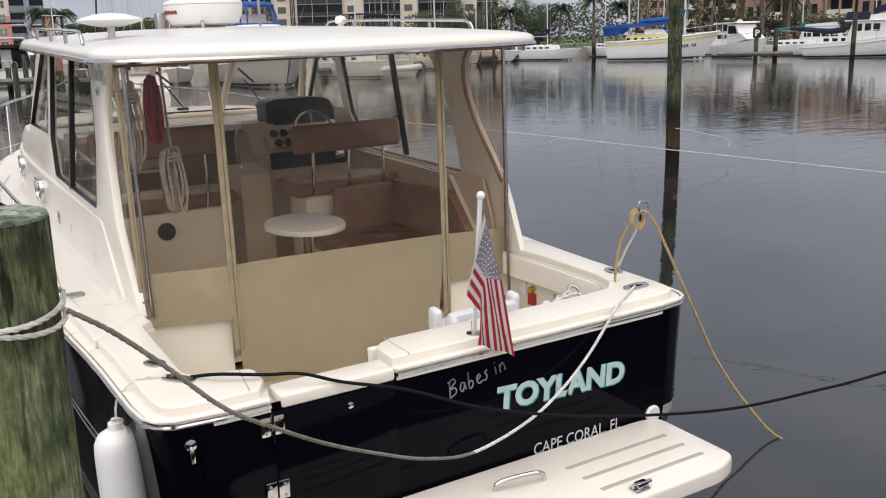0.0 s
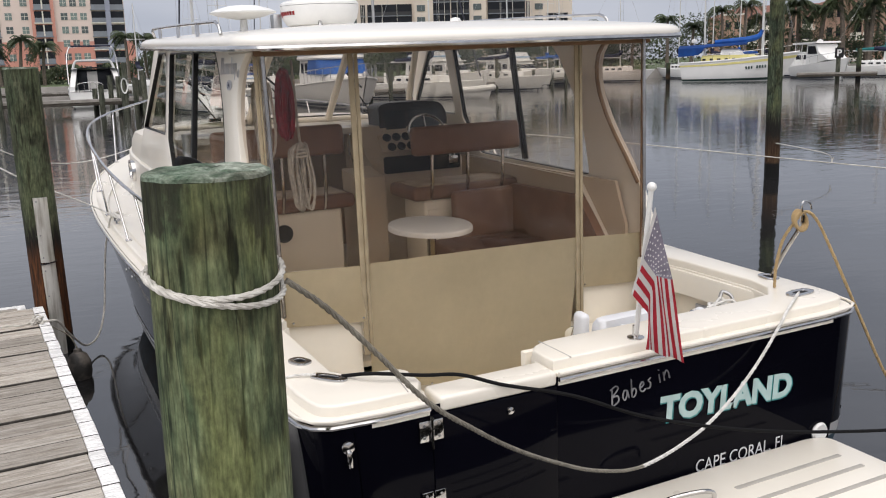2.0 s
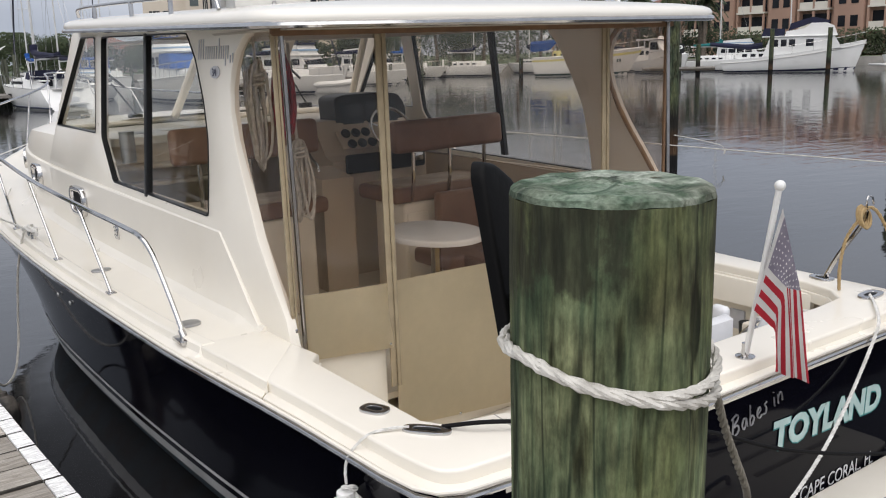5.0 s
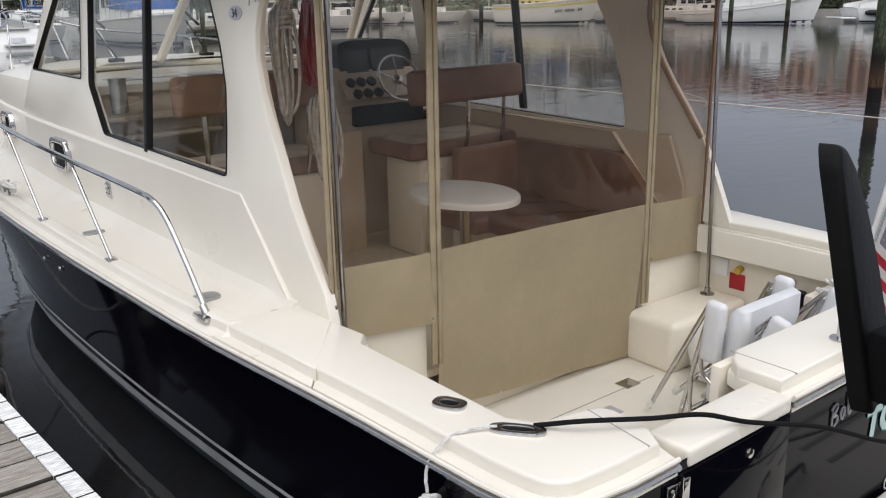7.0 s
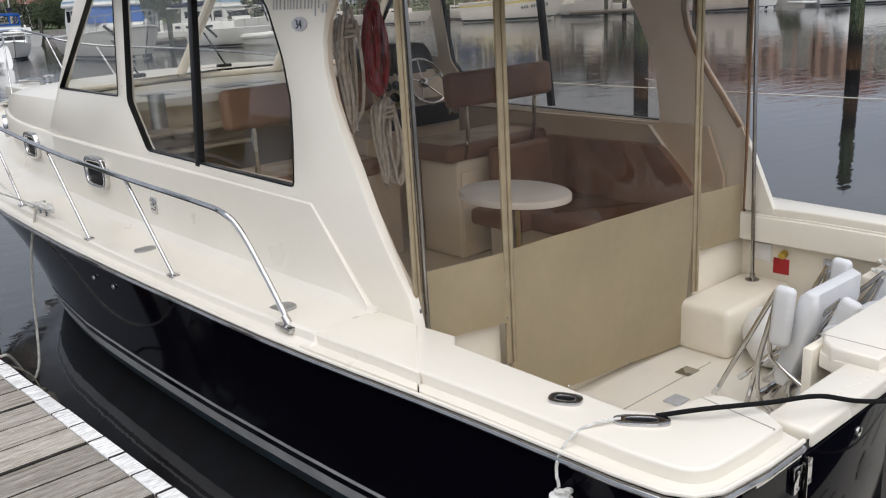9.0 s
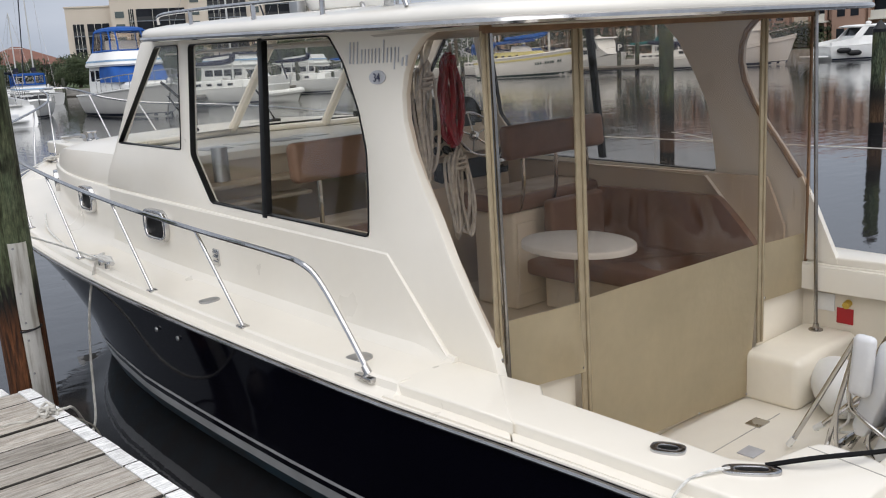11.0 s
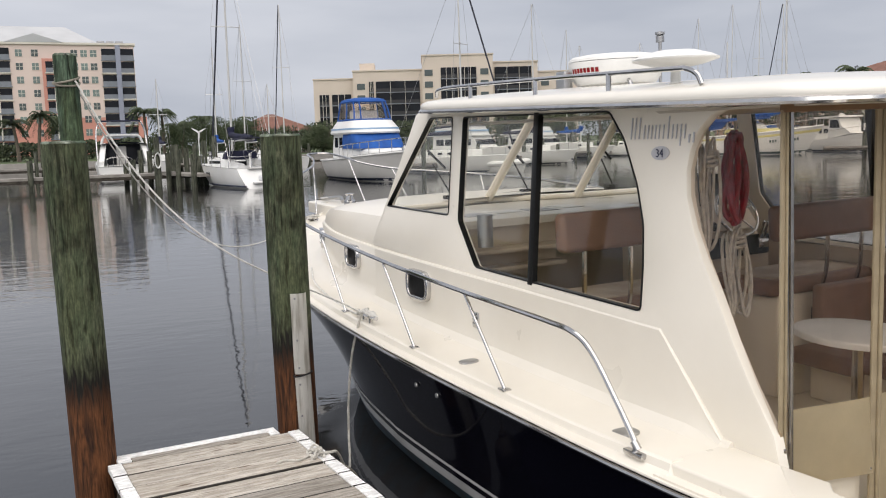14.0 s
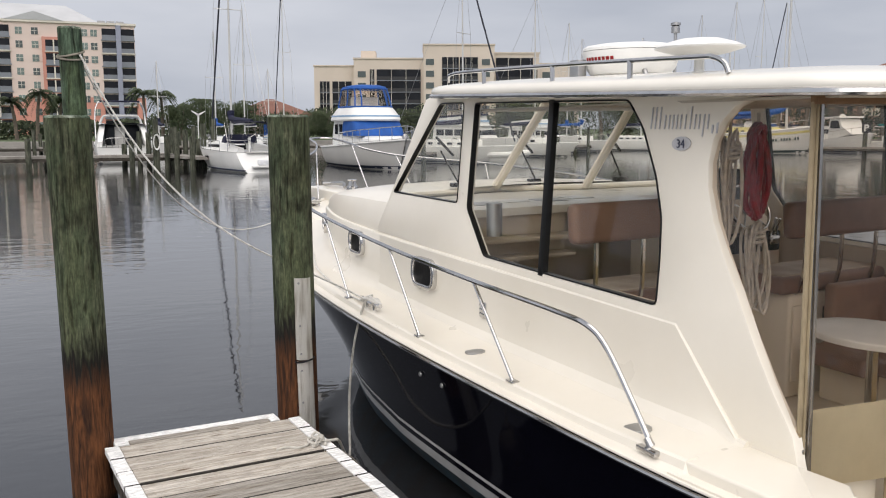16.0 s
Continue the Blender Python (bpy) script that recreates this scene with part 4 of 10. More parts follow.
for k in range(3):
    for sx, ex in ((0.37, 1.13), (-1.05, -0.30)):
        part("grip_groove", box(sx + 0.005 * k, ex + 0.005 * k, -0.345 - 0.145 * k, -0.315 - 0.145 * k, 0.29, 0.2985, 0.003), GROOVE, swim)

# deck, trunk cabin and lower body
TX = [(1.6, 1.405), (3, 1.43), (4, 1.46), (5, 1.49), (6, 1.50), (6.6, 1.49), (7.1, 1.45), (7.5, 1.385), (7.9, 1.29), (8.3, 1.16), (8.7, 0.98), (9.1, 0.74), (9.35, 0.5), (9.55, 0.15)]
ZT = [(5.9, 1.925), (6.6, 1.915), (7.2, 1.89), (7.8, 1.845), (8.3, 1.79), (8.7, 1.72), (9.0, 1.645), (9.3, 1.54), (9.55, 1.42)]
CREASE = [(4.22, 1.562), (5.3, 1.585), (6.5, 1.615), (7.9, 1.645), (8.5, 1.625), (9.0, 1.54), (9.3, 1.45), (9.55, 1.38)]
tx = lambda y: smooth_interp(TX, y)
zt = lambda y: smooth_interp(ZT, y)


def gunwale(y):
    h, s = hb(y), sheer(y)
    k = min(1.0, h / 0.5)
    return [(h - 0.004, s), (h - 0.004, s + 0.018), (h - 0.05 * k, s + 0.024), (h - 0.06 * k, s + 0.058), (h - 0.075 * k, s + 0.068), (h - 0.13 * k, s + 0.070), (h - 0.16 * k, s + 0.050)]


def shoulder(b, crease, t):
    """From the moulded crease line up over the rounded edge of the trunk cabin."""
    h = t - crease
    return [(b, crease), (b - 0.008, crease + 0.010), (b - 0.030, crease + 0.013), (b - 0.044, crease + h * 0.5), (b - 0.085, crease + h * 0.82), (b * 0.90 - 0.07, crease + h * 0.97)]


def deck_side(y, top):
    s, b = sheer(y), tx(y)
    k = max(0.12, min(1.0, (top - s - 0.06) / 0.2))
    z = [s + 0.055, s + 0.055 + 0.015 * k, s + 0.055 + 0.06 * k, s + 0.055 + 0.135 * k]
    lift = 0.018 * max(0.0, min(1.0, (2.6 - y) / 0.6))
    z = [q + lift for q in z]
    crown = max(top, z[3] + 0.002)
    edge = [(b, crown), (b - 0.008, crown + 0.010), (b - 0.030, crown + 0.013), (b - 0.04, crown + 0.014), (b - 0.045, crown + 0.015), (b - 0.05, crown + 0.016)]
    # forward of the side window the shoulder rounds over into the trunk cabin
    u = max(0.0, min(1.0, (y - 5.30) / 0.65))
    u, t = u * u * (3 - 2 * u), zt(max(y, 5.9))
    soft = shoulder(b, crown, t)
    edge = [(p[0] + (q[0] - p[0]) * u, p[1] + (q[1] - p[1]) * u) for p, q in zip(edge, soft)]
    return [(q[0], q[1] + (lift if j > 1 else 0)) for j, q in enumerate(gunwale(y))] + [(b + 0.13, z[0]), (b + 0.06, z[1]), (b + 0.018, z[2]), (b, max(z[3], 0))] + edge


body_top = lambda y: interp([(1.66, 1.055), (1.985, 1.075), (2.40, 1.53), (4.22, 1.562), (5.3, 1.585), (5.95, interp(CREASE, 5.95))], y)
ys = [1.93, 1.985, 2.1, 2.2, 2.3, 2.40, 2.46, 2.7, 3.0, 3.3, 3.6, 3.9, 4.1, 4.22, 4.29, 4.36, 4.43, 4.50, 4.6, 4.8, 5.1, 5.4, 5.7, 5.95]
for side in (-1, 1):
    first = [(CX + side * x, 1.905, 1.0) for x, z in deck_side(1.93, body_top(1.93))]
    bm = loft([first] + [[(CX + side * x, y, z) for x, z in deck_side(y, body_top(y))] for y in ys], closed=False)
    part("side_deck", bm, GELCOAT, yacht, "cream moulded side deck and cabin body", sharp=28)


def fore_ring(y):
    g = gunwale(y)
    s = sheer(y)
    if y <= 9.55:
        b, t, c = tx(y), zt(y), interp(CREASE, y)
        cr = 0.045 * min(1, b)
        mid = [(min(b + 0.13, hb(y) - 0.17), s + 0.055), (b + 0.06, s + 0.07), (b + 0.018, min(s + 0.115, c - 0.02)), (b, min(s + 0.19, c - 0.01))] + shoulder(b, c, t)
        mid += [(b * 0.80 - 0.04, t + 0.008), (b * 0.5, t + cr * 0.75), (0, t + cr)]
    else:
        w = max(hb(y) - 0.17, 0.0)
        mid = [(w * q, s + 0.055 + 0.02 * (1 - q)) for q in (1, 0.95, 0.9, 0.85, 0.8, 0.75, 0.7, 0.65, 0.6, 0.55, 0.5, 0.25, 0)]
    left = [(CX - x, y, z) for x, z in g + mid]
    right = [(CX + x, y, z) for x, z in reversed((g + mid)[:-1])]
    return left + right


ys = [5.95, 6.2, 6.5, 6.8, 7.0, 7.2, 7.45, 7.7, 7.9, 8.1, 8.3, 8.5, 8.7, 8.85, 9.0, 9.15, 9.3, 9.42, 9.52, 9.55, 9.62, 9.8, 10.1, 10.4, 10.7, 10.95, 11.15, 11.23]
part("foredeck", loft([fore_ring(y) for y in ys], closed=False), GELCOAT, yacht, "cream foredeck and rounded trunk cabin", sharp=40)
part("bow_pulpit", panel(rounded([(CX - 0.30, 10.35), (CX + 0.30, 10.35), (CX + 0.21, 11.82), (CX - 0.21, 11.82)], 0.10), [], flat_z, 1.47, 1.62, 0.02, 3), GELCOAT, yacht, "cream bow pulpit")
bm = tube([(CX - 0.05, 10.7, 1.66), (CX, 10.9, 1.70), (CX, 11.2, 1.685), (CX + 0.02, 11.75, 1.645)], 0.024, 8)
rod((CX - 0.13, 11.42, 1.675), (CX + 0.13, 11.42, 1.675), 0.018, 8, bm=bm)
part("anchor", bm, DULLMETAL, yacht, "galvanised anchor stowed on the pulpit")
bm = lathe([(0.0, 0.0), (0.085, 0.0), (0.085, 0.05), (0.06, 0.07), (0.055, 0.13), (0.07, 0.15), (0.0, 0.16)], 18, m=Matrix.Translation((CX + 0.02, 10.6, 1.615)))
part("anchor_windlass", bm, CHROME, yacht)
bm = box(-0.66, -0.60, 10.42, 10.56, 1.43, 1.47, 0.01)
tube([(-0.63, 10.36, 1.485), (-0.63, 10.44, 1.475), (-0.63, 10.54, 1.475), (-0.63, 10.62, 1.485)], 0.015, 8, bm=bm)
part("mooring_cleat", bm, CHROME, yacht, "stainless mooring cleat")

# cabin sides with their window openings
side_x = lambda y, z: -1.488 - 0.02 * (y - 2.5) + (0.125 * (z - 1.58) if z > 1.58 else 0.03 * (1.58 - z))
W_AFT = rounded([(4.59, 2.655), (2.945, 2.63), (2.80, 2.48), (2.66, 2.24), (2.585, 2.04), (2.56, 1.82), (2.55, 1.60), (4.27, 1.63), (4.56, 1.93)], 0.03, 2)
W_AFT_S = rounded([(4.59, 2.655), (2.76, 2.63), (2.62, 2.48), (2.50, 2.24), (2.42, 2.04), (2.39, 1.82), (2.38, 1.56), (4.27, 1.59), (4.56, 1.93)], 0.03, 2)
W_FWD = rounded([(5.115, 2.665), (4.745, 2.66), (4.705, 1.955), (5.80, 1.965)], 0.03, 2)
OUT = [(1.655, 1.03), (1.66, 1.185), (1.755, 1.385), (1.855, 1.565), (1.97, 1.745), (2.09, 1.92), (2.165, 2.05), (2.225, 2.2), (2.243, 2.32), (2.23, 2.42), (2.19, 2.51), (2.12, 2.575), (2.03, 2.61), (1.85, 2.63), (1.85, 2.68), (5.20, 2.74), (5.36, 2.70), (5.60, 2.33), (5.86, 1.93), (6.03, 1.69), (6.05, 1.622), (5.30, 1.602), (5.25, 1.03)]
OUT = [(u + (0.0 if k == 0 else 0.03 if k == 1 else 0.065) if k < 13 else u, v) for k, (u, v) in enumerate(OUT)]
OUT_S = [(u - 0.18 * max(0.0, min(1.0, (v - 0.95) / 0.3)) if k < 13 else u, v) for k, (u, v) in enumerate(OUT)]
OUT_S[:2] = [(1.471, 1.03), (1.545, 1.185)]
for side in (-1, 1):
    def place(u, v, t, side=side):
        return (CX + side * (-(side_x(u, v) - CX) + t) + (0.12 if side > 0 else 0.0), u, v)
    cab = part("cabin_side", panel(OUT if side < 0 else OUT_S, [W_AFT if side < 0 else W_AFT_S, W_FWD], place, -0.035, 0.018, 0.012, 2), GELCOAT, yacht, "cream cabin side panel sweeping down to the coaming")
    for w in (W_AFT if side < 0 else W_AFT_S, W_FWD):
        inner = shrink(w, 0.007)
        part("window_frame", panel(shrink(w, -0.001), [inner], place, -0.02, 0.019, 0.002), BLACKFRAME, cab, "black window frame")
        pane = part("window_pane", panel(shrink(w, 0.004), [], place, -0.004, 0.0), GLASS, cab)
        pane.visible_shadow = False
    foot, head = (3.56, 3.633) if side < 0 else (3.415, 3.415)
    bm = panel([(foot, 1.60), (foot + 0.052, 1.60), (head + 0.052, 2.65), (head, 2.65)], [], place, -0.02, 0.019, 0.004)
    part("window_mullion", bm, BLACKFRAME, cab, "black sliding window mullion")
    for y, z, s in ((5.08, 1.405, 1.0), (6.47, 1.48, 0.92), (7.95, 1.50, 0.85)):
        b = CX + side * tx(y)
        ring_m = Matrix.Translation((b + side * 0.004, y, z)) @ Matrix.Rotation(-side * math.atan((tx(y + 0.1) - tx(y - 0.1)) / 0.2), 4, "Z") @ Matrix.Rotation(radians(90 * side), 4, "Y")
        oval = rounded([(-0.118 * s, -0.19 * s), (0.118 * s, -0.19 * s), (0.118 * s, 0.19 * s), (-0.118 * s, 0.19 * s)], 0.112 * s, 6)
        put = lambda u, v, t, mm=ring_m: tuple(mm @ Vector((u, v, t)))
        pl = part("portlight", panel(oval, [shrink(oval, 0.037)], put, -0.02, 0.034, 0.008), CHROME, yacht, "oblong stainless portlight")
        part("portlight_pane", panel(shrink(oval, 0.025), [], put, -0.02, 0.002), RUBBER, pl, "dark portlight glass")
    b = CX + side * tx(4.23)
    bm = box(b - 0.012, b + 0.012, 4.19, 4.27, 1.22, 1.33, 0.008)
    for k in range(3):
        box(b + side * 0.010 - 0.006, b + side * 0.010 + 0.006, 4.195, 4.265, 1.24 + 0.03 * k, 1.255 + 0.03 * k, 0.003, bm=bm)
    part("vent_louvre", bm, CHROME, yacht, "small stainless vent")

# maker's badge as plain strokes, and the model number
port_cab = next(o for o in yacht.children if o.name.startswith("cabin_side"))
plane = lambda y, z, t=0.0195: Vector((side_x(y, z) - t, y, z))
for y0, w, z0, z1 in ((2.735, 0.010, 2.475, 2.585), (2.705, 0.010, 2.475, 2.585), (2.672, 0.010, 2.475, 2.585), (2.635, 0.010, 2.475, 2.545), (2.605, 0.009, 2.475, 2.545), (2.578, 0.009, 2.475, 2.545), (2.550, 0.009, 2.475, 2.545), (2.522, 0.009, 2.475, 2.545), (2.490, 0.009, 2.475, 2.545), (2.455, 0.010, 2.475, 2.585), (2.425, 0.009, 2.475, 2.545), (2.396, 0.009, 2.475, 2.545), (2.366, 0.010, 2.44, 2.545), (2.338, 0.009, 2.475, 2.545), (2.305, 0.014, 2.455, 2.495), (2.275, 0.014, 2.455, 2.505)):
    w *= 0.7
    q = [plane(a, b) for a, b in ((y0 - w / 2, z0), (y0 + w / 2, z0), (y0 + w / 2, z1), (y0 - w / 2, z1))]
    bm = bmesh.new()
    vs = [bm.verts.new(v) for v in q] + [bm.verts.new(v + Vector((-0.004, 0, 0))) for v in q]
    for f in ((0, 1, 2, 3), (4, 5, 6, 7), (0, 1, 5, 4), (1, 2, 6, 5), (2, 3, 7, 6), (3, 0, 4, 7)):
        bm.faces.new([vs[i] for i in f])
    part("badge_stroke", bm, BADGEGREY, port_cab, "grey raised badge stroke", smooth=False)
bm = bmesh.new()
vs = [bm.verts.new(plane(2.50 + 0.066 * math.cos(a), 2.405 + 0.034 * math.sin(a), 0.020)) for a in (2 * math.pi * j / 28 for j in range(28))]
f = bm.faces.new(vs)
ex = bmesh.ops.extrude_face_region(bm, geom=[f])
bmesh.ops.translate(bm, vec=(-0.004, 0, 0), verts=[v for v in ex["geom"] if isinstance(v, bmesh.types.BMVert)])
part("number_badge", bm, BADGEGREY, port_cab, "grey oval model number badge")
lettering("34", 0.060, BADGEDARK, port_cab, Matrix.Translation(plane(2.530, 2.384, 0.0255)) @ Matrix(((0, 0, -1, 0), (-1, 0, 0, 0), (0, 1, 0, 0), (0, 0, 0, 1))), depth=0.0008, bold=0.0)

part("dark_sticker", box(-1.408, -1.392, 4.60, 4.72, 2.53, 2.63, 0.004), BADGEDARK, port_cab, "small dark blue sticker")

# windscreen: corner posts and three raked panes
WB = [(-1.49, 5.86, 1.925), (-0.42, 6.06, 1.925), (0.40, 5.82, 1.925), (1.31, 5.76, 1.925)]
WT = [(-1.36, 5.26, 2.70), (-0.27, 5.42, 2.70), (0.47, 5.20, 2.70), (1.18, 5.12, 2.70)]
for k, (b, t) in enumerate(zip(WB, WT)):
    part("windscreen_post", rod(b, t, 0.034 if k in (0, 3) else 0.038, 8), LINER, yacht, "cream windscreen post")
for a, b in zip(WB, WB[1:]):
    part("windscreen_sill", rod(a, b, 0.028, 8), GELCOAT, yacht)
for a, b in zip(WT, WT[1:]):
    part("windscreen_head", rod(a, b, 0.028, 8), GELCOAT, yacht)
for k in range(3):
    bm = bmesh.new()
    bm.faces.new([bm.verts.new(q) for q in (WB[k], WB[k + 1], WT[k + 1], WT[k])])
    pane = part("windscreen_pane", bm, GLASS, yacht, smooth=False)
    pane.visible_shadow = False
for k, x in enumerate((-0.75, 0.1, 0.95)):
    yb = 6.16 - 0.3 * max(0, abs(x - CX) - 0.43) / 0.97
    bm = box(x - 0.06, x + 0.06, yb + 0.02, yb + 0.10, 1.93, 1.99, 0.01)
    rod((x, yb + 0.04, 1.99), (x - 0.22, yb - 0.06, 2.28), 0.008, bm=bm)
    rod((x - 0.12, yb - 0.10, 2.24), (x - 0.30, yb - 0.14, 2.40), 0.012, bm=bm)
    part("wiper", bm, BLACK, yacht, "black windscreen wiper")
# dash top inside the windscreen
bm = panel([(-1.40, 4.70), (0.30, 4.70), (0.30, 4.95), (1.22, 5.0), (1.24, 5.75), (0.34, 5.92), (-0.42, 6.02), (-1.42, 5.80)], [], flat_z, 1.84, 1.90, 0.012)
part("dash_top", bm, GELCOAT, yacht, "cream dash top")
bm = box(-1.40, -0.55, 4.75, 4.80, 1.50, 1.84, 0.01)
box(-1.40, -0.55, 4.55, 4.75, 1.66, 1.69, 0.008, bm=bm)
box(-1.40, -0.55, 4.60, 4.75, 1.52, 1.55, 0.008, bm=bm)
part("dash_shelf", bm, INNER, yacht)
for k in range(4):
    part("chart", box(-1.2 + 0.3 * k, -0.98 + 0.3 * k, 4.95 + 0.08 * (k % 2), 5.2 + 0.08 * (k % 2), 1.90, 1.905, m=None), WHITEPLASTIC if k % 2 else BADGEGREY, yacht)
part("paper_roll_holder", lathe([(0.0, 1.74), (0.055, 1.74), (0.055, 1.97), (0.0, 1.97)], 16, m=Matrix.Translation((-1.36, 4.42, 0))), DULLMETAL, yacht)

# hardtop
TOP = rounded([(-1.62, 5.08), (-0.85, 5.42), (0.67, 5.42), (1.52, 5.08), (1.515, 1.36), (0.96, 1.20), (-0.1, 1.12), (-1.05, 1.22), (-1.585, 1.40)], 0.42, 7)
top_z = lambda y: 2.605 + 0.026 * (y - 1.4)
rings = []
for d, z in ((0.14, 0.02), (0.045, 0.0), (0.012, 0.010), (0.0, 0.028), (0.0, 0.050), (0.012, 0.070), (0.04, 0.084), (0.14, 0.100), (0.45, 0.125), (0.85, 0.145), (1.25, 0.150)):
    c = Vector((CX, 3.25))
    ring = []
    for q in TOP:
        v = Vector(q) - c
        w = Vector((v.x * (1 - d / 1.52), v.y * (1 - d / 2.0))) + c
        ring.append((w.x, w.y, top_z(w.y) + z))
    rings.append(ring)
bm = loft(rings, cap=True)
part("hardtop", bm, TOPWHITE, yacht, "white hardtop with a rounded edge", sharp=50)
edge = [(q[0], q[1], top_z(q[1]) + 0.012) for q in TOP]
part("hardtop_trim", tube(edge, 0.017, 8, raw=True, loop=True), CHROME, yacht, "bright trim along the hardtop edge")
for side in (-1, 1):
    x = CX + side * 1.44
    zz = lambda y: top_z(y) + 0.095
    rail = [(x, 2.07, zz(2.07)), (x, 2.10, zz(2.1) + 0.045), (x, 2.17, zz(2.2) + 0.072), (x, 2.3, zz(2.3) + 0.078), (x, 3.2, zz(3.2) + 0.082), (x, 4.2, zz(4.2) + 0.08), (x * 0.985, 4.75, zz(4.75) + 0.07), (x * 0.97, 4.85, zz(4.8) + 0.02)]
    tr = part("hardtop_rail", tube(rail, 0.012, 8, 5), CHROME, yacht, "stainless rail on the hardtop")
    for y in (2.75, 3.45, 4.25):
        part("rail_post", rod((x, y, zz(y) - 0.03), (x, y, zz(y) + 0.080), 0.014), CHROME, tr)
for x, y in ((1.34, 4.54),):
    part("horn_light", lathe([(0.03, 0), (0.03, 0.05), (0.055, 0.06), (0.06, 0.09), (0.045, 0.125), (0.0, 0.135)], 16, m=Matrix.Translation((x, y, top_z(y) + 0.09))), WHITEPLASTIC, yacht, "small white dome light")
# radome and satellite dish
RC = Vector((0.0, 4.69, 2.85))
rad = part("radome", lathe([(0.0, 0.0), (0.25, 0.0), (0.305, 0.018), (0.345, 0.075), (0.362, 0.150), (0.364, 0.190)], 44, m=Matrix.Translation(RC)), WHITEPLASTIC, yacht, "white radar dome")
part("radome_cover", lathe([(0.364, 0.194), (0.361, 0.214), (0.335, 0.232), (0.25, 0.245), (0.0, 0.255)], 44, m=Matrix.Translation(RC)), WHITEPLASTIC, rad)
part("radome_foot", box(-0.16, 0.16, 4.53, 4.85, 2.76, 2.852, 0.015), WHITEPLASTIC, rad)
part("cable_gland", tube([(-0.10, 4.42, 2.90), (-0.11, 4.37, 2.86), (-0.11, 4.36, 2.78)], 0.018, 8), DULLMETAL, rad)
part("mast_bracket", box(-0.42, -0.34, 4.78, 4.90, 2.78, 2.98, 0.01), DULLMETAL, rad, "grey bracket beside the radar")
# the maker's badge as plain red strokes
for k in range(8):
    a0 = radians(168 + 5.7 * k)
    bm = bmesh.new()
    z0, z1 = (0.092, 0.140) if k == 1 else (0.106, 0.140)
    q = [RC + Vector(((0.3545 + 0.2 * (z - 0.1)) * math.cos(a0 + radians(u)), (0.3545 + 0.2 * (z - 0.1)) * math.sin(a0 + radians(u)), z)) for u, z in ((0, z0), (4.2, z0), (4.2, z1), (0, z1))]
    bm.faces.new([bm.verts.new(v) for v in q])
    bmesh.ops.solidify(bm, geom=bm.faces[:], thickness=0.004)
    part("badge_bar", bm, REDMARK, rad, "red badge bar", smooth=False)
DC = (-1.262, 2.55, 2.868)
dish = part("satellite_dome", lathe([(0.0, -0.042), (0.06, -0.041), (0.14, -0.026), (0.215, -0.004), (0.218, 0.004), (0.18, 0.022), (0.10, 0.044), (0.0, 0.052)], 44, m=Matrix.Translation(DC)), WHITEPLASTIC, yacht, "flat white lens-shaped antenna dome")
part("dome_stem", lathe([(0.055, 0), (0.055, 0.012), (0.026, 0.02), (0.024, 0.09), (0.0, 0.10)], 16, m=Matrix.Translation((DC[0], DC[1], 2.735))), WHITEPLASTIC, dish)
bm = rod((0.62, 4.9, 2.76), (0.62, 4.9, 3.22), 0.014)
lathe([(0.0, 3.22), (0.035, 3.22), (0.035, 3.27), (0.02, 3.275), (0.04, 3.28), (0.04, 3.30), (0.0, 3.31)], 14, bm=bm, m=Matrix.Translation((0.62, 4.9, 0)))
part("anchor_light", bm, DULLMETAL, yacht, "grey anchor light on a stalk")

# bow rail
rail = [(-1.845, 2.16, 1.07), (-1.853, 2.30, 1.25), (-1.868, 2.47, 1.455), (-1.885, 2.60, 1.535), (-1.90, 2.85, 1.56), (-1.95, 3.69, 1.60), (-2.0, 4.8, 1.665), (-2.0, 6.1, 1.755), (-1.95, 7.2, 1.845), (-1.80, 8.2, 1.92), (-1.50, 9.1, 1.985), (-1.12, 9.9, 2.035), (-0.76, 10.55, 2.085), (-0.46, 10.95, 2.17), (-0.34, 11.3, 2.25), (-0.27, 11.78, 2.31)]
mirror = lambda q: (2 * CX - q[0], q[1], q[2])
posts = (((-1.925, 3.29, 1.09), (-1.945, 3.66, 1.60)), ((-1.98, 4.44, 1.12), (-2.0, 4.78, 1.66)), ((-1.985, 5.72, 1.155), (-2.0, 6.14, 1.76)), ((-1.895, 7.12, 1.205), (-1.91, 7.52, 1.87)), ((-1.43, 9.05, 1.335), (-1.44, 9.24, 1.995)), ((-0.89, 10.2, 1.42), (-0.75, 10.56, 2.085)), ((-0.36, 10.85, 1.5), (-0.355, 11.24, 2.24)))
stbd = [(-1.955, 4.30, 1.10), (-1.96, 4.40, 1.28), (-1.97, 4.58, 1.50), (-1.985, 4.72, 1.61)] + rail[6:]
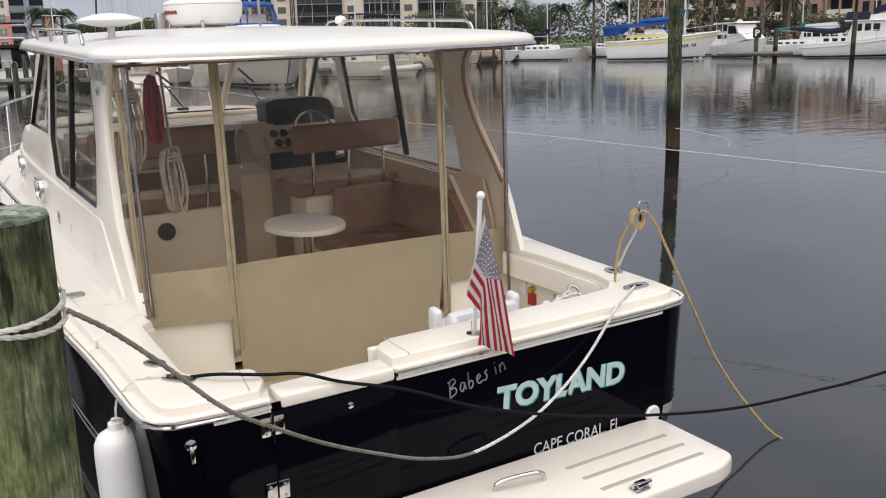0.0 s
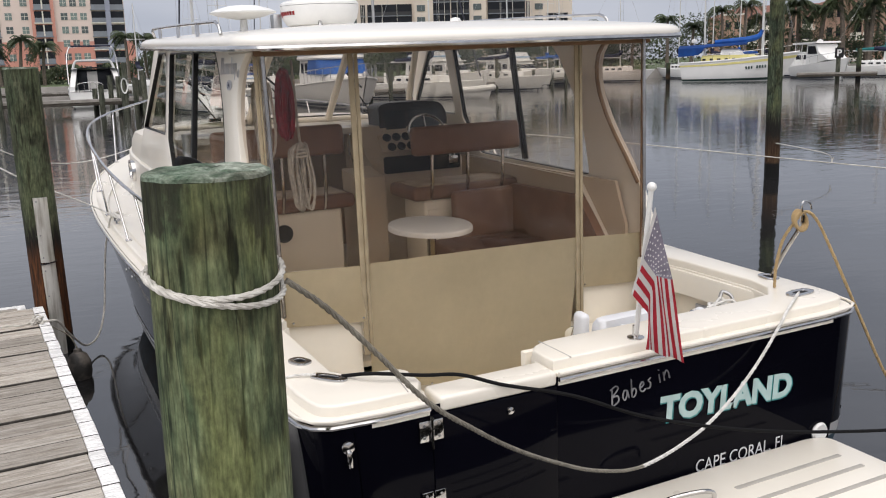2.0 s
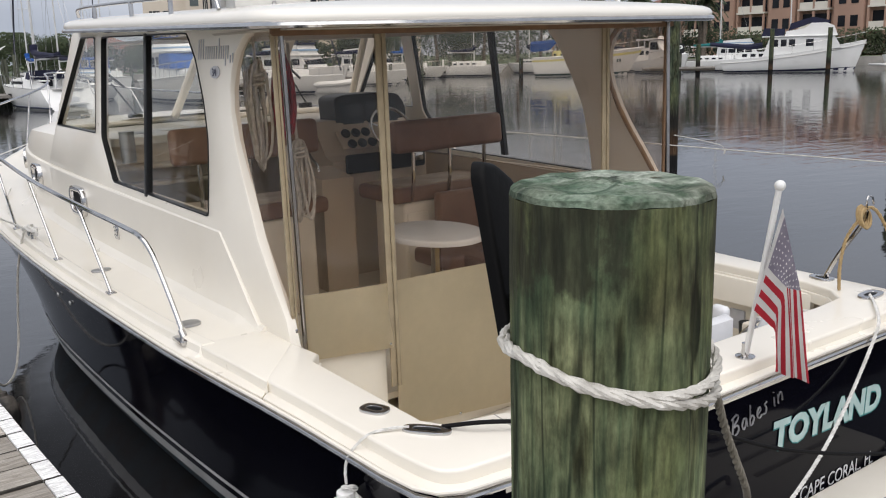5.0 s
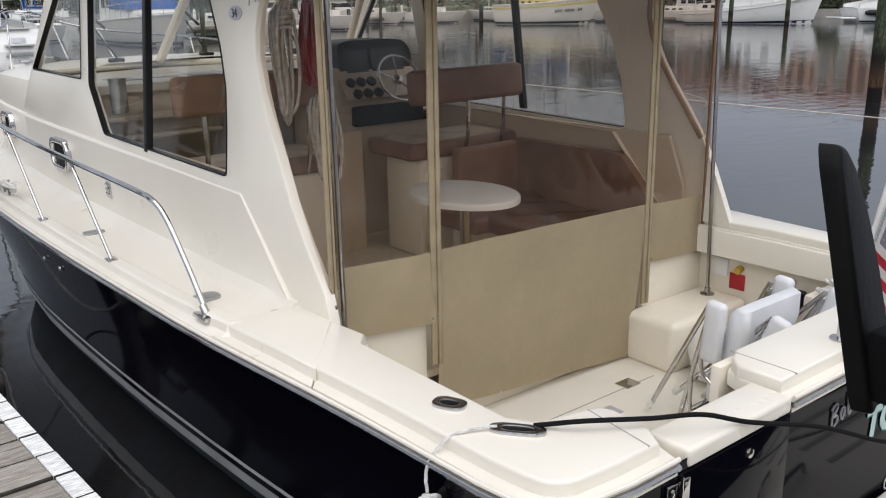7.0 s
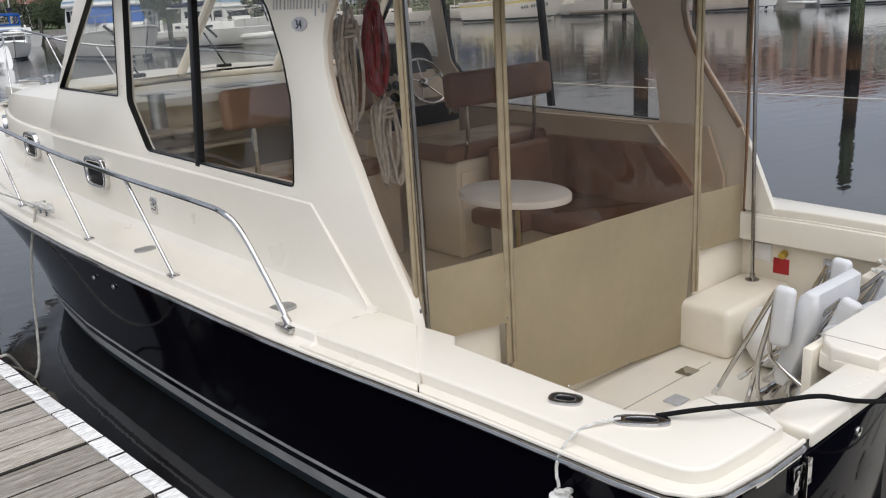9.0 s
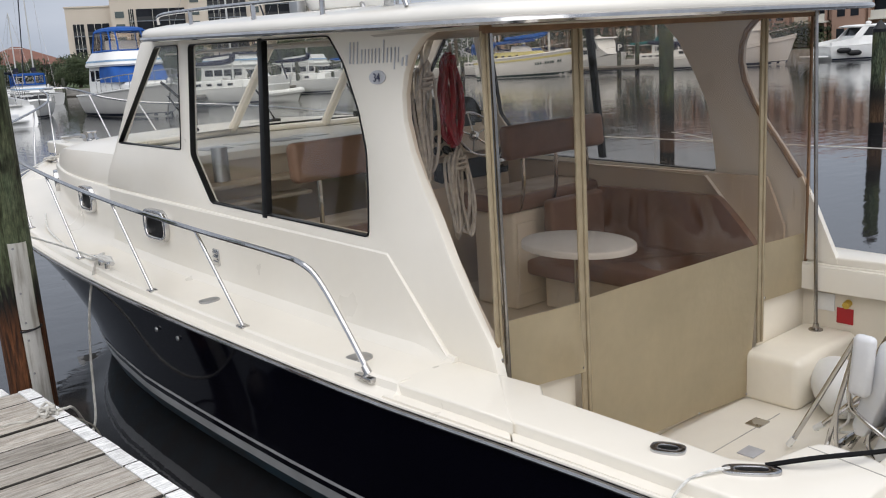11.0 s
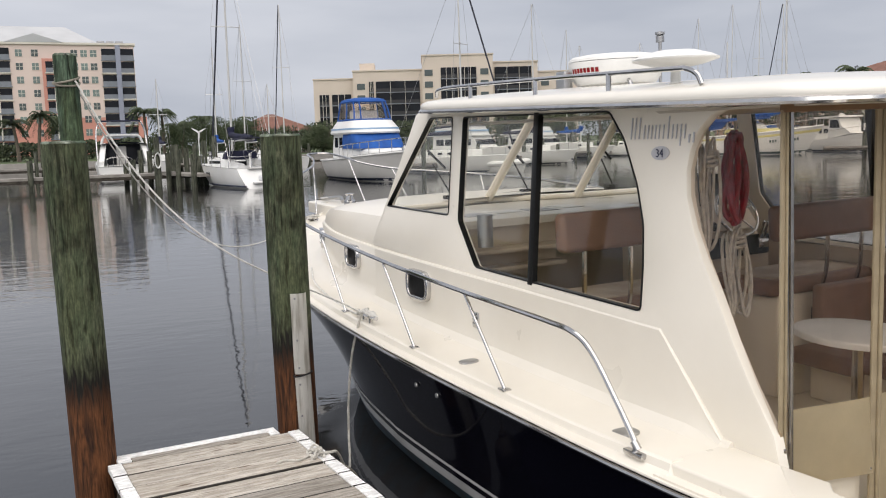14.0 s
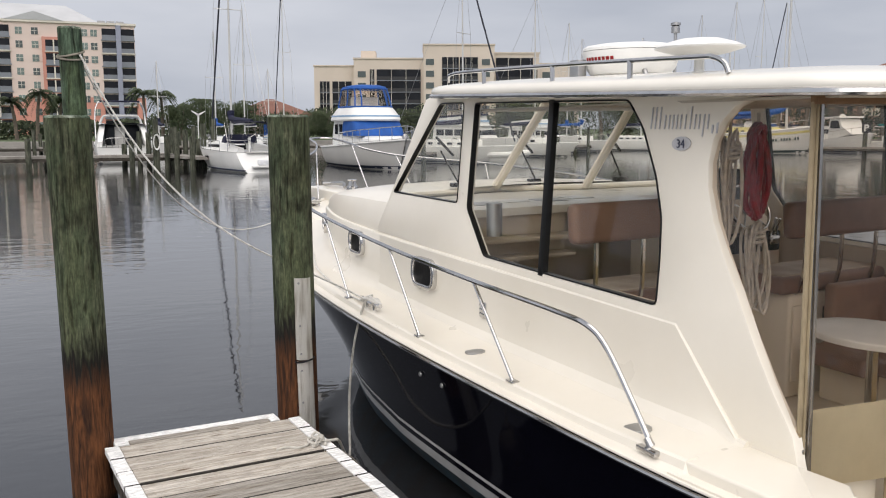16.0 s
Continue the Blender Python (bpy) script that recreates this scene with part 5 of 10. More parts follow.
for f, run, first in ((lambda q: q, rail, 0), (mirror, stbd, 2)):
    br = part("bow_rail", tube([f(q) for q in run], 0.0145, 8, 8), CHROME, yacht, "stainless bow rail")
    for b, t in posts[first:]:
        q = f((CX - max(hb(b[1]) - 0.085, 0.24), b[1], sheer(b[1]) + 0.071 if b[1] < 10.5 else b[2]))
        part("stanchion", rod(q, f(t), 0.0108, 8), CHROME, br)
        part("stanchion_foot", box(q[0] - 0.026, q[0] + 0.026, q[1] - 0.036, q[1] + 0.036, q[2] - 0.008, q[2] + 0.005, 0.003), CHROME, br)
    q = f((-1.845, 2.15, 1.055) if first == 0 else (-1.955, 4.29, 1.095))
    part("rail_end_foot", box(q[0] - 0.045, q[0] + 0.045, q[1] - 0.07, q[1] + 0.06, q[2] - 0.02, q[2] + 0.004, 0.004), CHROME, br)
    part("rail_socket", rod((q[0], q[1], q[2]), (q[0] - 0.004, q[1] + 0.03, q[2] + 0.035), 0.019, 12), CHROME, br)
part("bow_rail_cross", tube([(-0.27, 11.78, 2.31), (-0.21, 11.84, 2.318), (CX, 11.87, 2.322), (2 * CX + 0.21, 11.84, 2.318), (2 * CX + 0.27, 11.78, 2.31)], 0.0145, 8), CHROME, yacht)

# deck fittings
def oval_plate(x, y, z, rx, ry, turn, deep=True, material=CHROME, name="deck_filler", lab="stainless deck fitting"):
    mm = Matrix.Translation((x, y, z)) @ Matrix.Rotation(turn, 4, "Z")
    soft = lambda c: math.copysign(abs(c) ** 0.7, c)
    o = [(rx * soft(math.cos(a)), ry * soft(math.sin(a))) for a in (2 * math.pi * j / 24 for j in range(24))]
    put = lambda u, v, t: tuple(mm @ Vector((u, v, t)))
    pl = part(name, panel(o, [[(u * 0.56, v * 0.46) for u, v in o]] if deep else [], put, 0.0, 0.014, 0.003), material, yacht, lab)
    if deep:
        part("dark_well", panel([(u * 0.58, v * 0.48) for u, v in o], [], put, -0.03, 0.009), RUBBER, pl)
    return pl


oval_plate(-1.603, 0.647, 1.064, 0.064, 0.044, radians(-66), name="rod_holder", lab="stainless rod holder in the coaming")
oval_plate(-1.555, 0.345, 1.064, 0.098, 0.037, radians(-52), name="hawse_pipe", lab="long stainless hawse pipe")
oval_plate(1.36, 0.20, 1.064, 0.10, 0.05, radians(5), name="hawse_pipe", lab="long stainless hawse pipe")
oval_plate(1.50, 0.58, 1.064, 0.075, 0.05, radians(80), name="rod_holder", lab="stainless rod holder in the coaming")
oval_plate(-1.74, 2.38, 1.048, 0.065, 0.055, 0, False, DULLMETAL, lab="round deck filler cap")
oval_plate(-1.77, 3.96, 1.068, 0.065, 0.045, 0, False, DULLMETAL, lab="round deck filler cap")
for y in (4.0, 4.30):
    part("hull_fitting", lathe([(0.0, 0), (0.017, 0), (0.014, 0.008), (0.0, 0.010)], 12, m=Matrix.Translation((CX - hb(y) * 0.995 + 0.012, y, 0.875)) @ Matrix.Rotation(radians(-90), 4, "Y")), DULLMETAL, yacht)
bm = bmesh.new()
rod((-1.93, 5.25, 1.10), (-1.93, 5.25, 1.16), 0.018, bm=bm)
rod((-1.93, 5.38, 1.10), (-1.93, 5.38, 1.16), 0.018, bm=bm)
tube([(-1.93, 5.14, 1.175), (-1.93, 5.25, 1.168), (-1.93, 5.38, 1.168), (-1.93, 5.49, 1.175)], 0.017, 8, bm=bm)
part("mooring_cleat", bm, CHROME, yacht, "stainless mooring cleat")

# cockpit liner
bm = panel([(-1.50, 0.02), (1.42, 0.02), (1.42, 1.78), (-1.50, 1.78)], [], flat_z, 0.22, 0.262)
part("cockpit_sole", bm, SANDDECK, yacht, "cream non-skid cockpit sole")
bm = box(-1.54, -1.495, 0.3, 1.72, 0.25, 1.03, 0.008)
part("cockpit_liner", bm, LINER, yacht, "cream inner bulwark")
part("cockpit_liner", box(-0.53, 1.45, 0.255, 0.30, 0.25, 1.03, 0.008), LINER, yacht)
part("cockpit_liner", box(-1.52, -1.24, 0.30, 0.34, 0.25, 1.03, 0.008), LINER, yacht)
part("cockpit_liner", box(1.44, 1.49, 0.28, 1.78, 0.25, 1.03, 0.008), LINER, yacht)
part("coaming_fascia", panel([(1.338, 1.73), (1.338, 1.50), (1.352, 1.20), (1.345, 0.55), (1.385, 0.55), (1.395, 1.20), (1.38, 1.50), (1.38, 1.73)], [], flat_z, 0.835, 1.0, 0.010), GELCOAT, yacht)
part("transom_door_liner", box(-1.24, -0.53, -0.03, 0.06, 0.25, 0.96, 0.006), LINER, yacht)
# bulkhead under the curtain, with the companion step
part("bulkhead", box(-1.45, -0.86, 1.74, 1.80, 0.25, 0.98, 0.012), LINER, yacht, "cream half bulkhead")
part("bulkhead", box(0.86, 1.45, 1.74, 1.80, 0.25, 0.98, 0.012), LINER, yacht)
part("bulkhead_step", box(-1.45, -0.74, 1.50, 1.74, 0.25, 0.42, 0.03, 3), LINER, yacht)
part("step_box", box(0.68, 1.44, 1.36, 1.74, 0.25, 0.575, 0.05, 4), LINER, yacht, "rounded cream step box")
part("companion_step", box(-0.86, 0.86, 1.78, 2.0, 0.25, 0.45, 0.02), LINER, yacht)
bm = panel([(-1.44, 1.80), (1.33, 1.80), (1.33, 5.9), (-1.44, 5.9)], [], flat_z, 0.54, 0.58)
part("helm_deck", bm, LINER, yacht, "cream helm deck")
part("hatch_hinge", box(0.33, 0.45, 1.405, 1.50, 0.262, 0.270, 0.003), CHROME, yacht)
part("hatch_hinge", box(0.02, 0.15, 0.80, 0.90, 0.262, 0.270, 0.003), CHROME, yacht)
part("hatch_hinge", box(-0.03, 0.09, 1.23, 1.33, 0.262, 0.270, 0.003), BADGEGREY, yacht)
part("hatch_seam", box(-1.0, 0.6, 1.425, 1.432, 0.26, 0.2635), GROOVE, yacht)
part("power_inlet", box(1.425, 1.442, 1.52, 1.64, 0.68, 0.80, 0.006), WHITEPLASTIC, yacht, "white shore power inlet plate")
part("yellow_plug", rod((1.44, 1.43, 0.755), (1.395, 1.43, 0.745), 0.024, 12), YELLOW, yacht, "yellow shore power plug")
part("red_warning_plate", box(1.432, 1.44, 1.395, 1.505, 0.61, 0.715, 0.003), REDMARK, yacht)
part("inlet_cover", box(1.425, 1.443, 1.05, 1.17, 0.64, 0.77, 0.01), BADGEGREY, yacht)
part("black_cup", lathe([(0.0, 0), (0.045, 0), (0.05, 0.10), (0.0, 0.10)], 16, m=Matrix.Translation((1.38, 1.0, 0.62))), BLACK, yacht)

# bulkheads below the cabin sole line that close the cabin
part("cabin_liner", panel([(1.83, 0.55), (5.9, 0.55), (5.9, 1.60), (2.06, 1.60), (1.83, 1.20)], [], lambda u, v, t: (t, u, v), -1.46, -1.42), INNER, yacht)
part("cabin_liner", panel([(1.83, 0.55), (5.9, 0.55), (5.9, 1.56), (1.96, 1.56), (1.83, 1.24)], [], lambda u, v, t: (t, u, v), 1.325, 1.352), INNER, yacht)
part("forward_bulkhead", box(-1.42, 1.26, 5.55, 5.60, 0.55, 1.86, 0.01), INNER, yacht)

# ---- the canvas enclosure ----
TANDARK = mat("tan_zip_flap", (0.355, 0.29, 0.185), 0.8, col2=(0.30, 0.24, 0.15), scale=12, bump=0.2, bscale=150)
BINDING = mat("brown_tan_binding", (0.30, 0.20, 0.12), 0.8, col2=(0.24, 0.155, 0.09), scale=10)
POLEMETAL = mat("brushed_pole_metal", (0.42, 0.40, 0.38), 0.22, 1.0, col2=(0.33, 0.31, 0.29), scale=9)
Y0 = 1.70
curtain = thing("aft_curtain", "clear vinyl aft curtain with tan canvas skirts zipped under the hardtop", "boat curtain", (CX, Y0, 0.3), m=BOAT)


def sag(x, z, amp):
    return amp * (0.7 * math.sin(16 * x + 13 * z + 2 * math.sin(3 * z)) * max(0.0, math.sin(2.3 * x - 3.1 * z)) + math.sin(3.1 * x + 1.7 * z) + 0.6 * math.sin(7.3 * x - 2.2 * z + 1.0) + 0.4 * math.sin(1.1 * z + 9 * x))


def sheet(quad, nx, nz, amp, y=Y0, thick=0.0, slack=0.0):
    """A slightly slack sheet between four (x, z) corners: bottom left, bottom right, top right, top left."""
    bm = bmesh.new()
    rows = []
    for j in range(nz + 1):
        v = j / nz
        row = []
        for i in range(nx + 1):
            u = i / nx
            a = (1 - v) * ((1 - u) * Vector(quad[0]) + u * Vector(quad[1])) + v * ((1 - u) * Vector(quad[3]) + u * Vector(quad[2]))
            k = (math.sin(math.pi * u) * math.sin(math.pi * min(1, v * 1.0)) * 0.6 + 0.4) * (1 + slack * (1 - v) ** 3)
            row.append((a.x, y + sag(a.x, a.y, amp) * k, a.y))
        rows.append(row)
    loft(rows, bm, closed=False)
    if thick:
        bmesh.ops.solidify(bm, geom=bm.faces[:], thickness=thick)
    return bm


L, ML, MR, R = -1.375, -0.835, 0.81, 1.385
TOPZ = 2.585
for a, b, za, zb, amp in ((L, ML, 1.285, 1.262, 0.006), (ML, MR, 1.262, 1.235, 0.008), (MR, R, 1.235, 1.20, 0.010)):
    pane = part("clear_panel", sheet([(a, za), (b, zb), (b, TOPZ), (a, TOPZ)], 40, 40, amp, slack=1.2), VINYL, curtain, "clear slightly wavy vinyl panel")
    pane.visible_shadow = False
part("canvas_skirt", sheet([(L, 0.93), (ML - 0.01, 0.89), (ML - 0.01, 1.258), (L, 1.282)], 40, 24, 0.017, thick=0.004), TAN, curtain, "tan canvas skirt")
part("canvas_skirt", sheet([(ML + 0.01, 0.40), (0.70, 0.275), (MR, 1.235), (ML + 0.01, 1.262)], 60, 36, 0.008, thick=0.004), TAN, curtain, "tan canvas door skirt hanging to the sole")
part("canvas_skirt", sheet([(0.70, 0.275), (0.705, 0.58), (MR, 1.235), (0.72, 0.9)], 3, 4, 0.0, thick=0.004), TAN, curtain)
part("canvas_skirt", sheet([(MR + 0.02, 0.86), (R, 0.83), (R, 1.20), (MR + 0.02, 1.233)], 40, 24, 0.020, thick=0.004), TAN, curtain, "tan canvas skirt")
for x, w, z0 in ((ML, 0.030, 0.66), (MR, 0.028, 0.60), (-1.428, 0.016, 1.07)):
    part("zip_band", box(x - w, x + 0.004, Y0 - 0.012, Y0 + 0.002, z0, TOPZ, 0.003), TANTRIM, curtain, "tan zip band")
    part("zip_flap", box(x + 0.006, x + w, Y0 - 0.020, Y0 - 0.004, z0, TOPZ, 0.004), TANDARK, curtain, "darker tan zip flap")
part("edge_binding", box(R - 0.030, R - 0.008, Y0 - 0.016, Y0 - 0.002, 0.83, TOPZ, 0.004), BROWNTRIM, curtain, "brown curtain edge binding")
part("top_band", box(-1.44, 1.42, Y0 - 0.03, Y0 + 0.01, 2.575, 2.625, 0.008), BROWNTRIM, curtain, "brown canvas band under the hardtop edge")
# side curtains inside the swept openings, and inner corner drapes
for side in (-1, 1):
    xs = L if side < 0 else R
    rows = []
    for k, (u, v) in enumerate((OUT if side < 0 else OUT_S)[1:13]):
        xe = CX + side * (-(side_x(u, v) - CX)) - side * 0.02 + (0.12 if side > 0 else 0)
        rows.append([(xs + (xe - xs) * q + 0.012 * math.sin(6 * q + v * 5), Y0 + (u - Y0) * q + 0.01 * math.sin(9 * q + 3 * v), v) for q in [i / 8 for i in range(9)]])
    drape = part("side_curtain", loft(rows, closed=False), VINYL, curtain, "clear vinyl corner curtain")
    drape.visible_shadow = False
    if side > 0:
        part("curtain_binding", tube([(CX + side * (-(side_x(u, v) - CX)) - side * 0.035 + 0.12, u + 0.01, v) for u, v in OUT_S[3:13]], 0.017, 6, raw=True), BINDING, curtain, "brown-tan canvas binding")
for x, y, z0, dx, dy in ((-1.378, 1.69, 1.00, -0.006, 0.01), (1.31, 1.58, 0.576, 0.04, 0.08)):
    part("stainless_pole", rod((x, y, z0), (x + dx, y + dy, 2.62), 0.0125, 10), POLEMETAL, curtain, "upright stainless pole")
for x, z in ((L + 0.05, 0.955), (ML - 0.03, 0.915), (ML + 0.03, 0.425), (-0.40, 0.375), (0.15, 0.335), (0.66, 0.30), (MR + 0.045, 0.88), (R - 0.03, 0.855)):
    part("snap_stud", lathe([(0.0, 0), (0.009, 0), (0.007, 0.004), (0.0, 0.006)], 10, m=Matrix.Translation((x, Y0 - 0.012, z)) @ Matrix.Rotation(radians(90), 4, "X")), CHROME, curtain, "small chrome snap stud")
part("zip_pull", box(-1.436, -1.420, 1.672, 1.684, 1.075, 1.125, 0.004), CHROME, curtain)
part("pole_flange", lathe([(0.045, 0.574), (0.045, 0.582), (0.02, 0.590), (0.018, 0.62), (0.0, 0.62)], 18, m=Matrix.Translation((1.31, 1.58, 0))), POLEMETAL, curtain)
part("headliner", panel([(-1.40, 1.60), (1.22, 1.60), (1.14, 5.2), (-1.32, 5.2)], [], flat_z, 2.60, 2.612), HEADLINER, curtain, "pale headliner")

# ---- furniture under the hardtop ----
def cushion(x0, x1, y0, y1, z0, z1, bev=0.03, m=None):
    return box(x0, x1, y0, y1, z0, z1, bev, 4, m=m)


def bench_seat(base, x0, x1, y, z_seat, z_back0, z_back1, label, name):
    ob = thing(name, label, "boat seat", base, m=BOAT)
    part("seat_base", box(x0 + 0.1, x1 - 0.12, y + 0.06, y + 0.50, 0.58, z_seat - 0.12, 0.03, 3), LINER, ob, "cream seat box")
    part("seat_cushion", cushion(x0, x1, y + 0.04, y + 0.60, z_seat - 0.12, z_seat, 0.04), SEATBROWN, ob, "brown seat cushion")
    part("cushion_top", cushion(x0 + 0.06, x1 - 0.06, y + 0.10, y + 0.54, z_seat - 0.01, z_seat + 0.008, 0.008), SEATLIGHT, ob, "paler tan seat top standing in for its sheen")
    part("backrest", cushion(x0 - 0.02, x1 - 0.10, y - 0.06, y + 0.05, z_back0, z_back1, 0.04, m=Matrix.Translation((0, y, z_back0)) @ Matrix.Rotation(radians(-5), 4, "X") @ Matrix.Translation((0, -y, -z_back0))), SEATBROWN, ob, "brown padded backrest")
    for t in (0.16, 0.50, 0.84):
        x = x0 + (x1 - x0 - 0.1) * t
        part("back_bracket", tube([(x, y + 0.0, z_back0 + 0.05), (x, y + 0.01, z_seat + 0.05), (x, y + 0.06, z_seat - 0.10), (x, y + 0.12, z_seat - 0.12)], 0.016, 6), CHROME, ob, "stainless backrest bracket")
    return ob


helm = bench_seat((0.85, 3.6, 0.58), 0.30, 1.42, 3.36, 1.44, 1.72, 1.965, "brown upholstered double helm seat on a cream box", "pilot_bench")
part("vent_panel", box(0.72, 0.96, 3.405, 3.425, 1.12, 1.21, 0.008), BLACK, helm, "black switch panel")
mate = bench_seat((-0.78, 3.6, 0.58), -1.34, -0.18, 3.50, 1.44, 1.785, 2.03, "brown upholstered companion seat on a cream box", "companion_bench")
part("speaker", lathe([(0.0, 0), (0.075, 0), (0.075, 0.012), (0.055, 0.016), (0.0, 0.008)], 20, m=Matrix.Translation((-0.82, 3.555, 1.16)) @ Matrix.Rotation(radians(90), 4, "X")), BLACK, mate, "round black speaker grille")

settee = thing("settee", "L-shaped brown vinyl settee along the cabin side", "settee", (1.0, 2.7, 0.58), m=BOAT)
part("settee_base", box(0.62, 1.24, 1.95, 3.34, 0.58, 0.88, 0.02), LINER, settee)
part("seat_cushion", cushion(0.50, 1.22, 1.92, 3.30, 0.88, 1.00, 0.035), SEATBROWN, settee, "brown seat cushion")
part("seat_cushion", cushion(0.38, 0.56, 2.80, 3.30, 0.88, 1.00, 0.035), SEATBROWN, settee, "brown seat cushion")
part("side_back", panel(rounded([(1.84, 0.92), (3.30, 0.92), (3.30, 1.42), (2.24, 1.43), (2.08, 1.27), (1.84, 1.0)], 0.05, 3), [], lambda u, v, t: (t, u, v), 1.17, 1.26, 0.03, 3), SEATBROWN, settee, "brown padded side back")
part("forward_back", cushion(0.60, 1.20, 3.22, 3.32, 0.92, 1.40, 0.03), SEATBROWN, settee, "brown padded forward back")
bm = bmesh.new()
rows = []
for j in range(13):
    v = j / 12
    rows.append([(0.62 + 0.5 * u + 0.02 * math.sin(9 * v), 2.05 + 1.05 * v, 1.012 + 0.03 * abs(math.sin(7 * u + 11 * v)) + 0.02 * math.sin(17 * v + 5 * u)) for u in [i / 10 for i in range(11)]])
part("clear_cover", loft(rows, bm, closed=False), VINYL, settee, "crumpled clear cover on the seat")

table = thing("cockpit_table", "white oval table on a chrome pedestal", "table", (0.0, 2.45, 0.58), m=BOAT)
part("tabletop", panel([(0.30 * math.cos(a) - 0.01, 2.45 + 0.39 * math.sin(a)) for a in (2 * math.pi * j / 40 for j in range(40))], [], flat_z, 1.275, 1.315, 0.014, 3), WHITEPLASTIC, table, "white oval tabletop")
part("pedestal", rod((0.0, 2.45, 0.58), (0.0, 2.45, 1.275), 0.035, 16), CHROME, table, "chrome pedestal")
part("pedestal_foot", lathe([(0.12, 0.58), (0.12, 0.59), (0.045, 0.61), (0.0, 0.61)], 20, m=Matrix.Translation((0, 2.45, 0))), CHROME, table)

DARKSCREEN = mat("dark_display_glass", (0.02, 0.024, 0.028), 0.12, scale=8)
console = thing("helm_console", "cream helm console with black instrument pod, gauges and wheel", "helm", (0.85, 4.6, 0.58), m=BOAT)
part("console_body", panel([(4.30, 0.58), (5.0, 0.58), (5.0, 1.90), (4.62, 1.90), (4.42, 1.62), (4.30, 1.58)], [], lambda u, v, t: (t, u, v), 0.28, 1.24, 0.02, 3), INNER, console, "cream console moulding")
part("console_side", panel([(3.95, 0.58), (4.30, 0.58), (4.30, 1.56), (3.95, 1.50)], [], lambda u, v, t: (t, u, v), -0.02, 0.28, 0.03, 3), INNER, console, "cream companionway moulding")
pod = part("instrument_pod", panel(rounded([(0.50, 1.80), (1.22, 1.80), (1.25, 1.98), (1.20, 2.095), (1.05, 2.115), (0.62, 2.115), (0.52, 2.09)], 0.07, 5), [], lambda u, v, t: (u, t - 0.25 * (2.1 - v), v), 4.66, 4.98, 0.04, 3), BLACK, console, "charcoal instrument pod")
for x0, x1 in ((0.57, 0.78), (0.82, 1.14)):
    part("display", panel([(x0, 1.85), (x1, 1.85), (x1, 2.04), (x0, 2.04)], [], lambda u, v, t: (u, t - 0.25 * (2.1 - v), v), 4.652, 4.668, 0.004), DARKSCREEN, pod, "dark display")
part("gauge_panel", box(0.44, 1.22, -0.012, 0.012, -0.10, 0.10, 0.01, m=Matrix.Translation((0, 4.46, 1.74)) @ Matrix.Rotation(radians(-40), 4, "X")), INNER, console)
for k in range(6):
    x, z = 0.52 + 0.10 * (k % 3) + (0.02 if k > 2 else 0), 1.79 - 0.085 * (k // 3)
    gauge = part("gauge", lathe([(0.0, 0), (0.042, 0), (0.042, 0.016), (0.034, 0.02), (0.0, 0.014)], 18, m=Matrix.Translation((x, 4.44 + (z - 1.74) * 0.84, z)) @ Matrix.Rotation(radians(50), 4, "X")), BLACK, console, "round black gauge")
part("glove_panel", panel(rounded([(0.40, 1.47), (1.20, 1.47), (1.20, 1.63), (0.40, 1.63)], 0.02, 2), [], lambda u, v, t: (u, t, v), 4.270, 4.302, 0.006), BLACK, console, "dark switch panel")
WC = Vector((0.88, 4.30, 1.82))
wm = Matrix.Translation(WC) @ Matrix.Rotation(radians(60), 4, "X")
wheel = part("steering_wheel", tube([wm @ Vector((0.20 * math.cos(a), 0.20 * math.sin(a), 0)) for a in (2 * math.pi * j / 40 for j in range(40))], 0.012, 8, raw=True, loop=True), CHROME, console, "chrome steering wheel")
part("wheel_hub", lathe([(0.0, -0.06), (0.035, -0.06), (0.045, -0.03), (0.03, 0.0), (0.0, 0.005)], 16, m=wm), CHROME, wheel)
for k in range(5):
    a = 2 * math.pi * k / 5 + 0.3
    part("spoke", rod(wm @ Vector((0, 0, -0.03)), wm @ Vector((0.197 * math.cos(a), 0.197 * math.sin(a), 0)), 0.007), CHROME, wheel)
bm = box(1.05, 1.16, 4.22, 4.34, 1.52, 1.60, 0.02)
rod((1.08, 4.27, 1.58), (1.08, 4.20, 1.74), 0.012, bm=bm)
rod((1.13, 4.27, 1.58), (1.13, 4.21, 1.73), 0.012, bm=bm)
part("throttle", bm, CHROME, console, "chrome throttle levers")
part("locker_door", box(0.42, 0.62, 3.402, 3.422, 0.70, 1.24, 0.012), LINER, helm, "cream locker door")
part("grab_rail", tube([(0.06, 4.15, 1.54), (0.06, 4.18, 1.60), (0.10, 4.4, 1.70), (0.20, 4.62, 1.84), (0.30, 4.66, 1.80)], 0.012, 8), CHROME, console)

# coiled ropes that hang behind the curtain
COILROPE = mat("dingy_coiled_rope", (0.60, 0.57, 0.52), 0.9, col2=(0.42, 0.40, 0.36), scale=30, bump=0.5, bscale=120)
coil = thing("red_rope_coil", "dark red dock line coil hanging from the hardtop", "rope", (-1.06, 2.37, 2.0), m=BOAT)
for k in range(7):
    w, h = 0.021 + 0.006 * (k % 3), 0.200 + 0.010 * (k % 4)
    c = (-1.095 + 0.008 * (k - 3), 2.32 + 0.02 * math.sin(k * 2.1))
    part("rope_turn", tube([(c[0] + w * math.cos(a) * (0.8 + 0.2 * abs(math.sin(a))), c[1] + 0.025 * math.sin(2 * a + k), 2.265 + h * math.sin(a)) for a in (2 * math.pi * j / 22 for j in range(22))], 0.016, 7, raw=True, loop=True), ROPERED, coil)
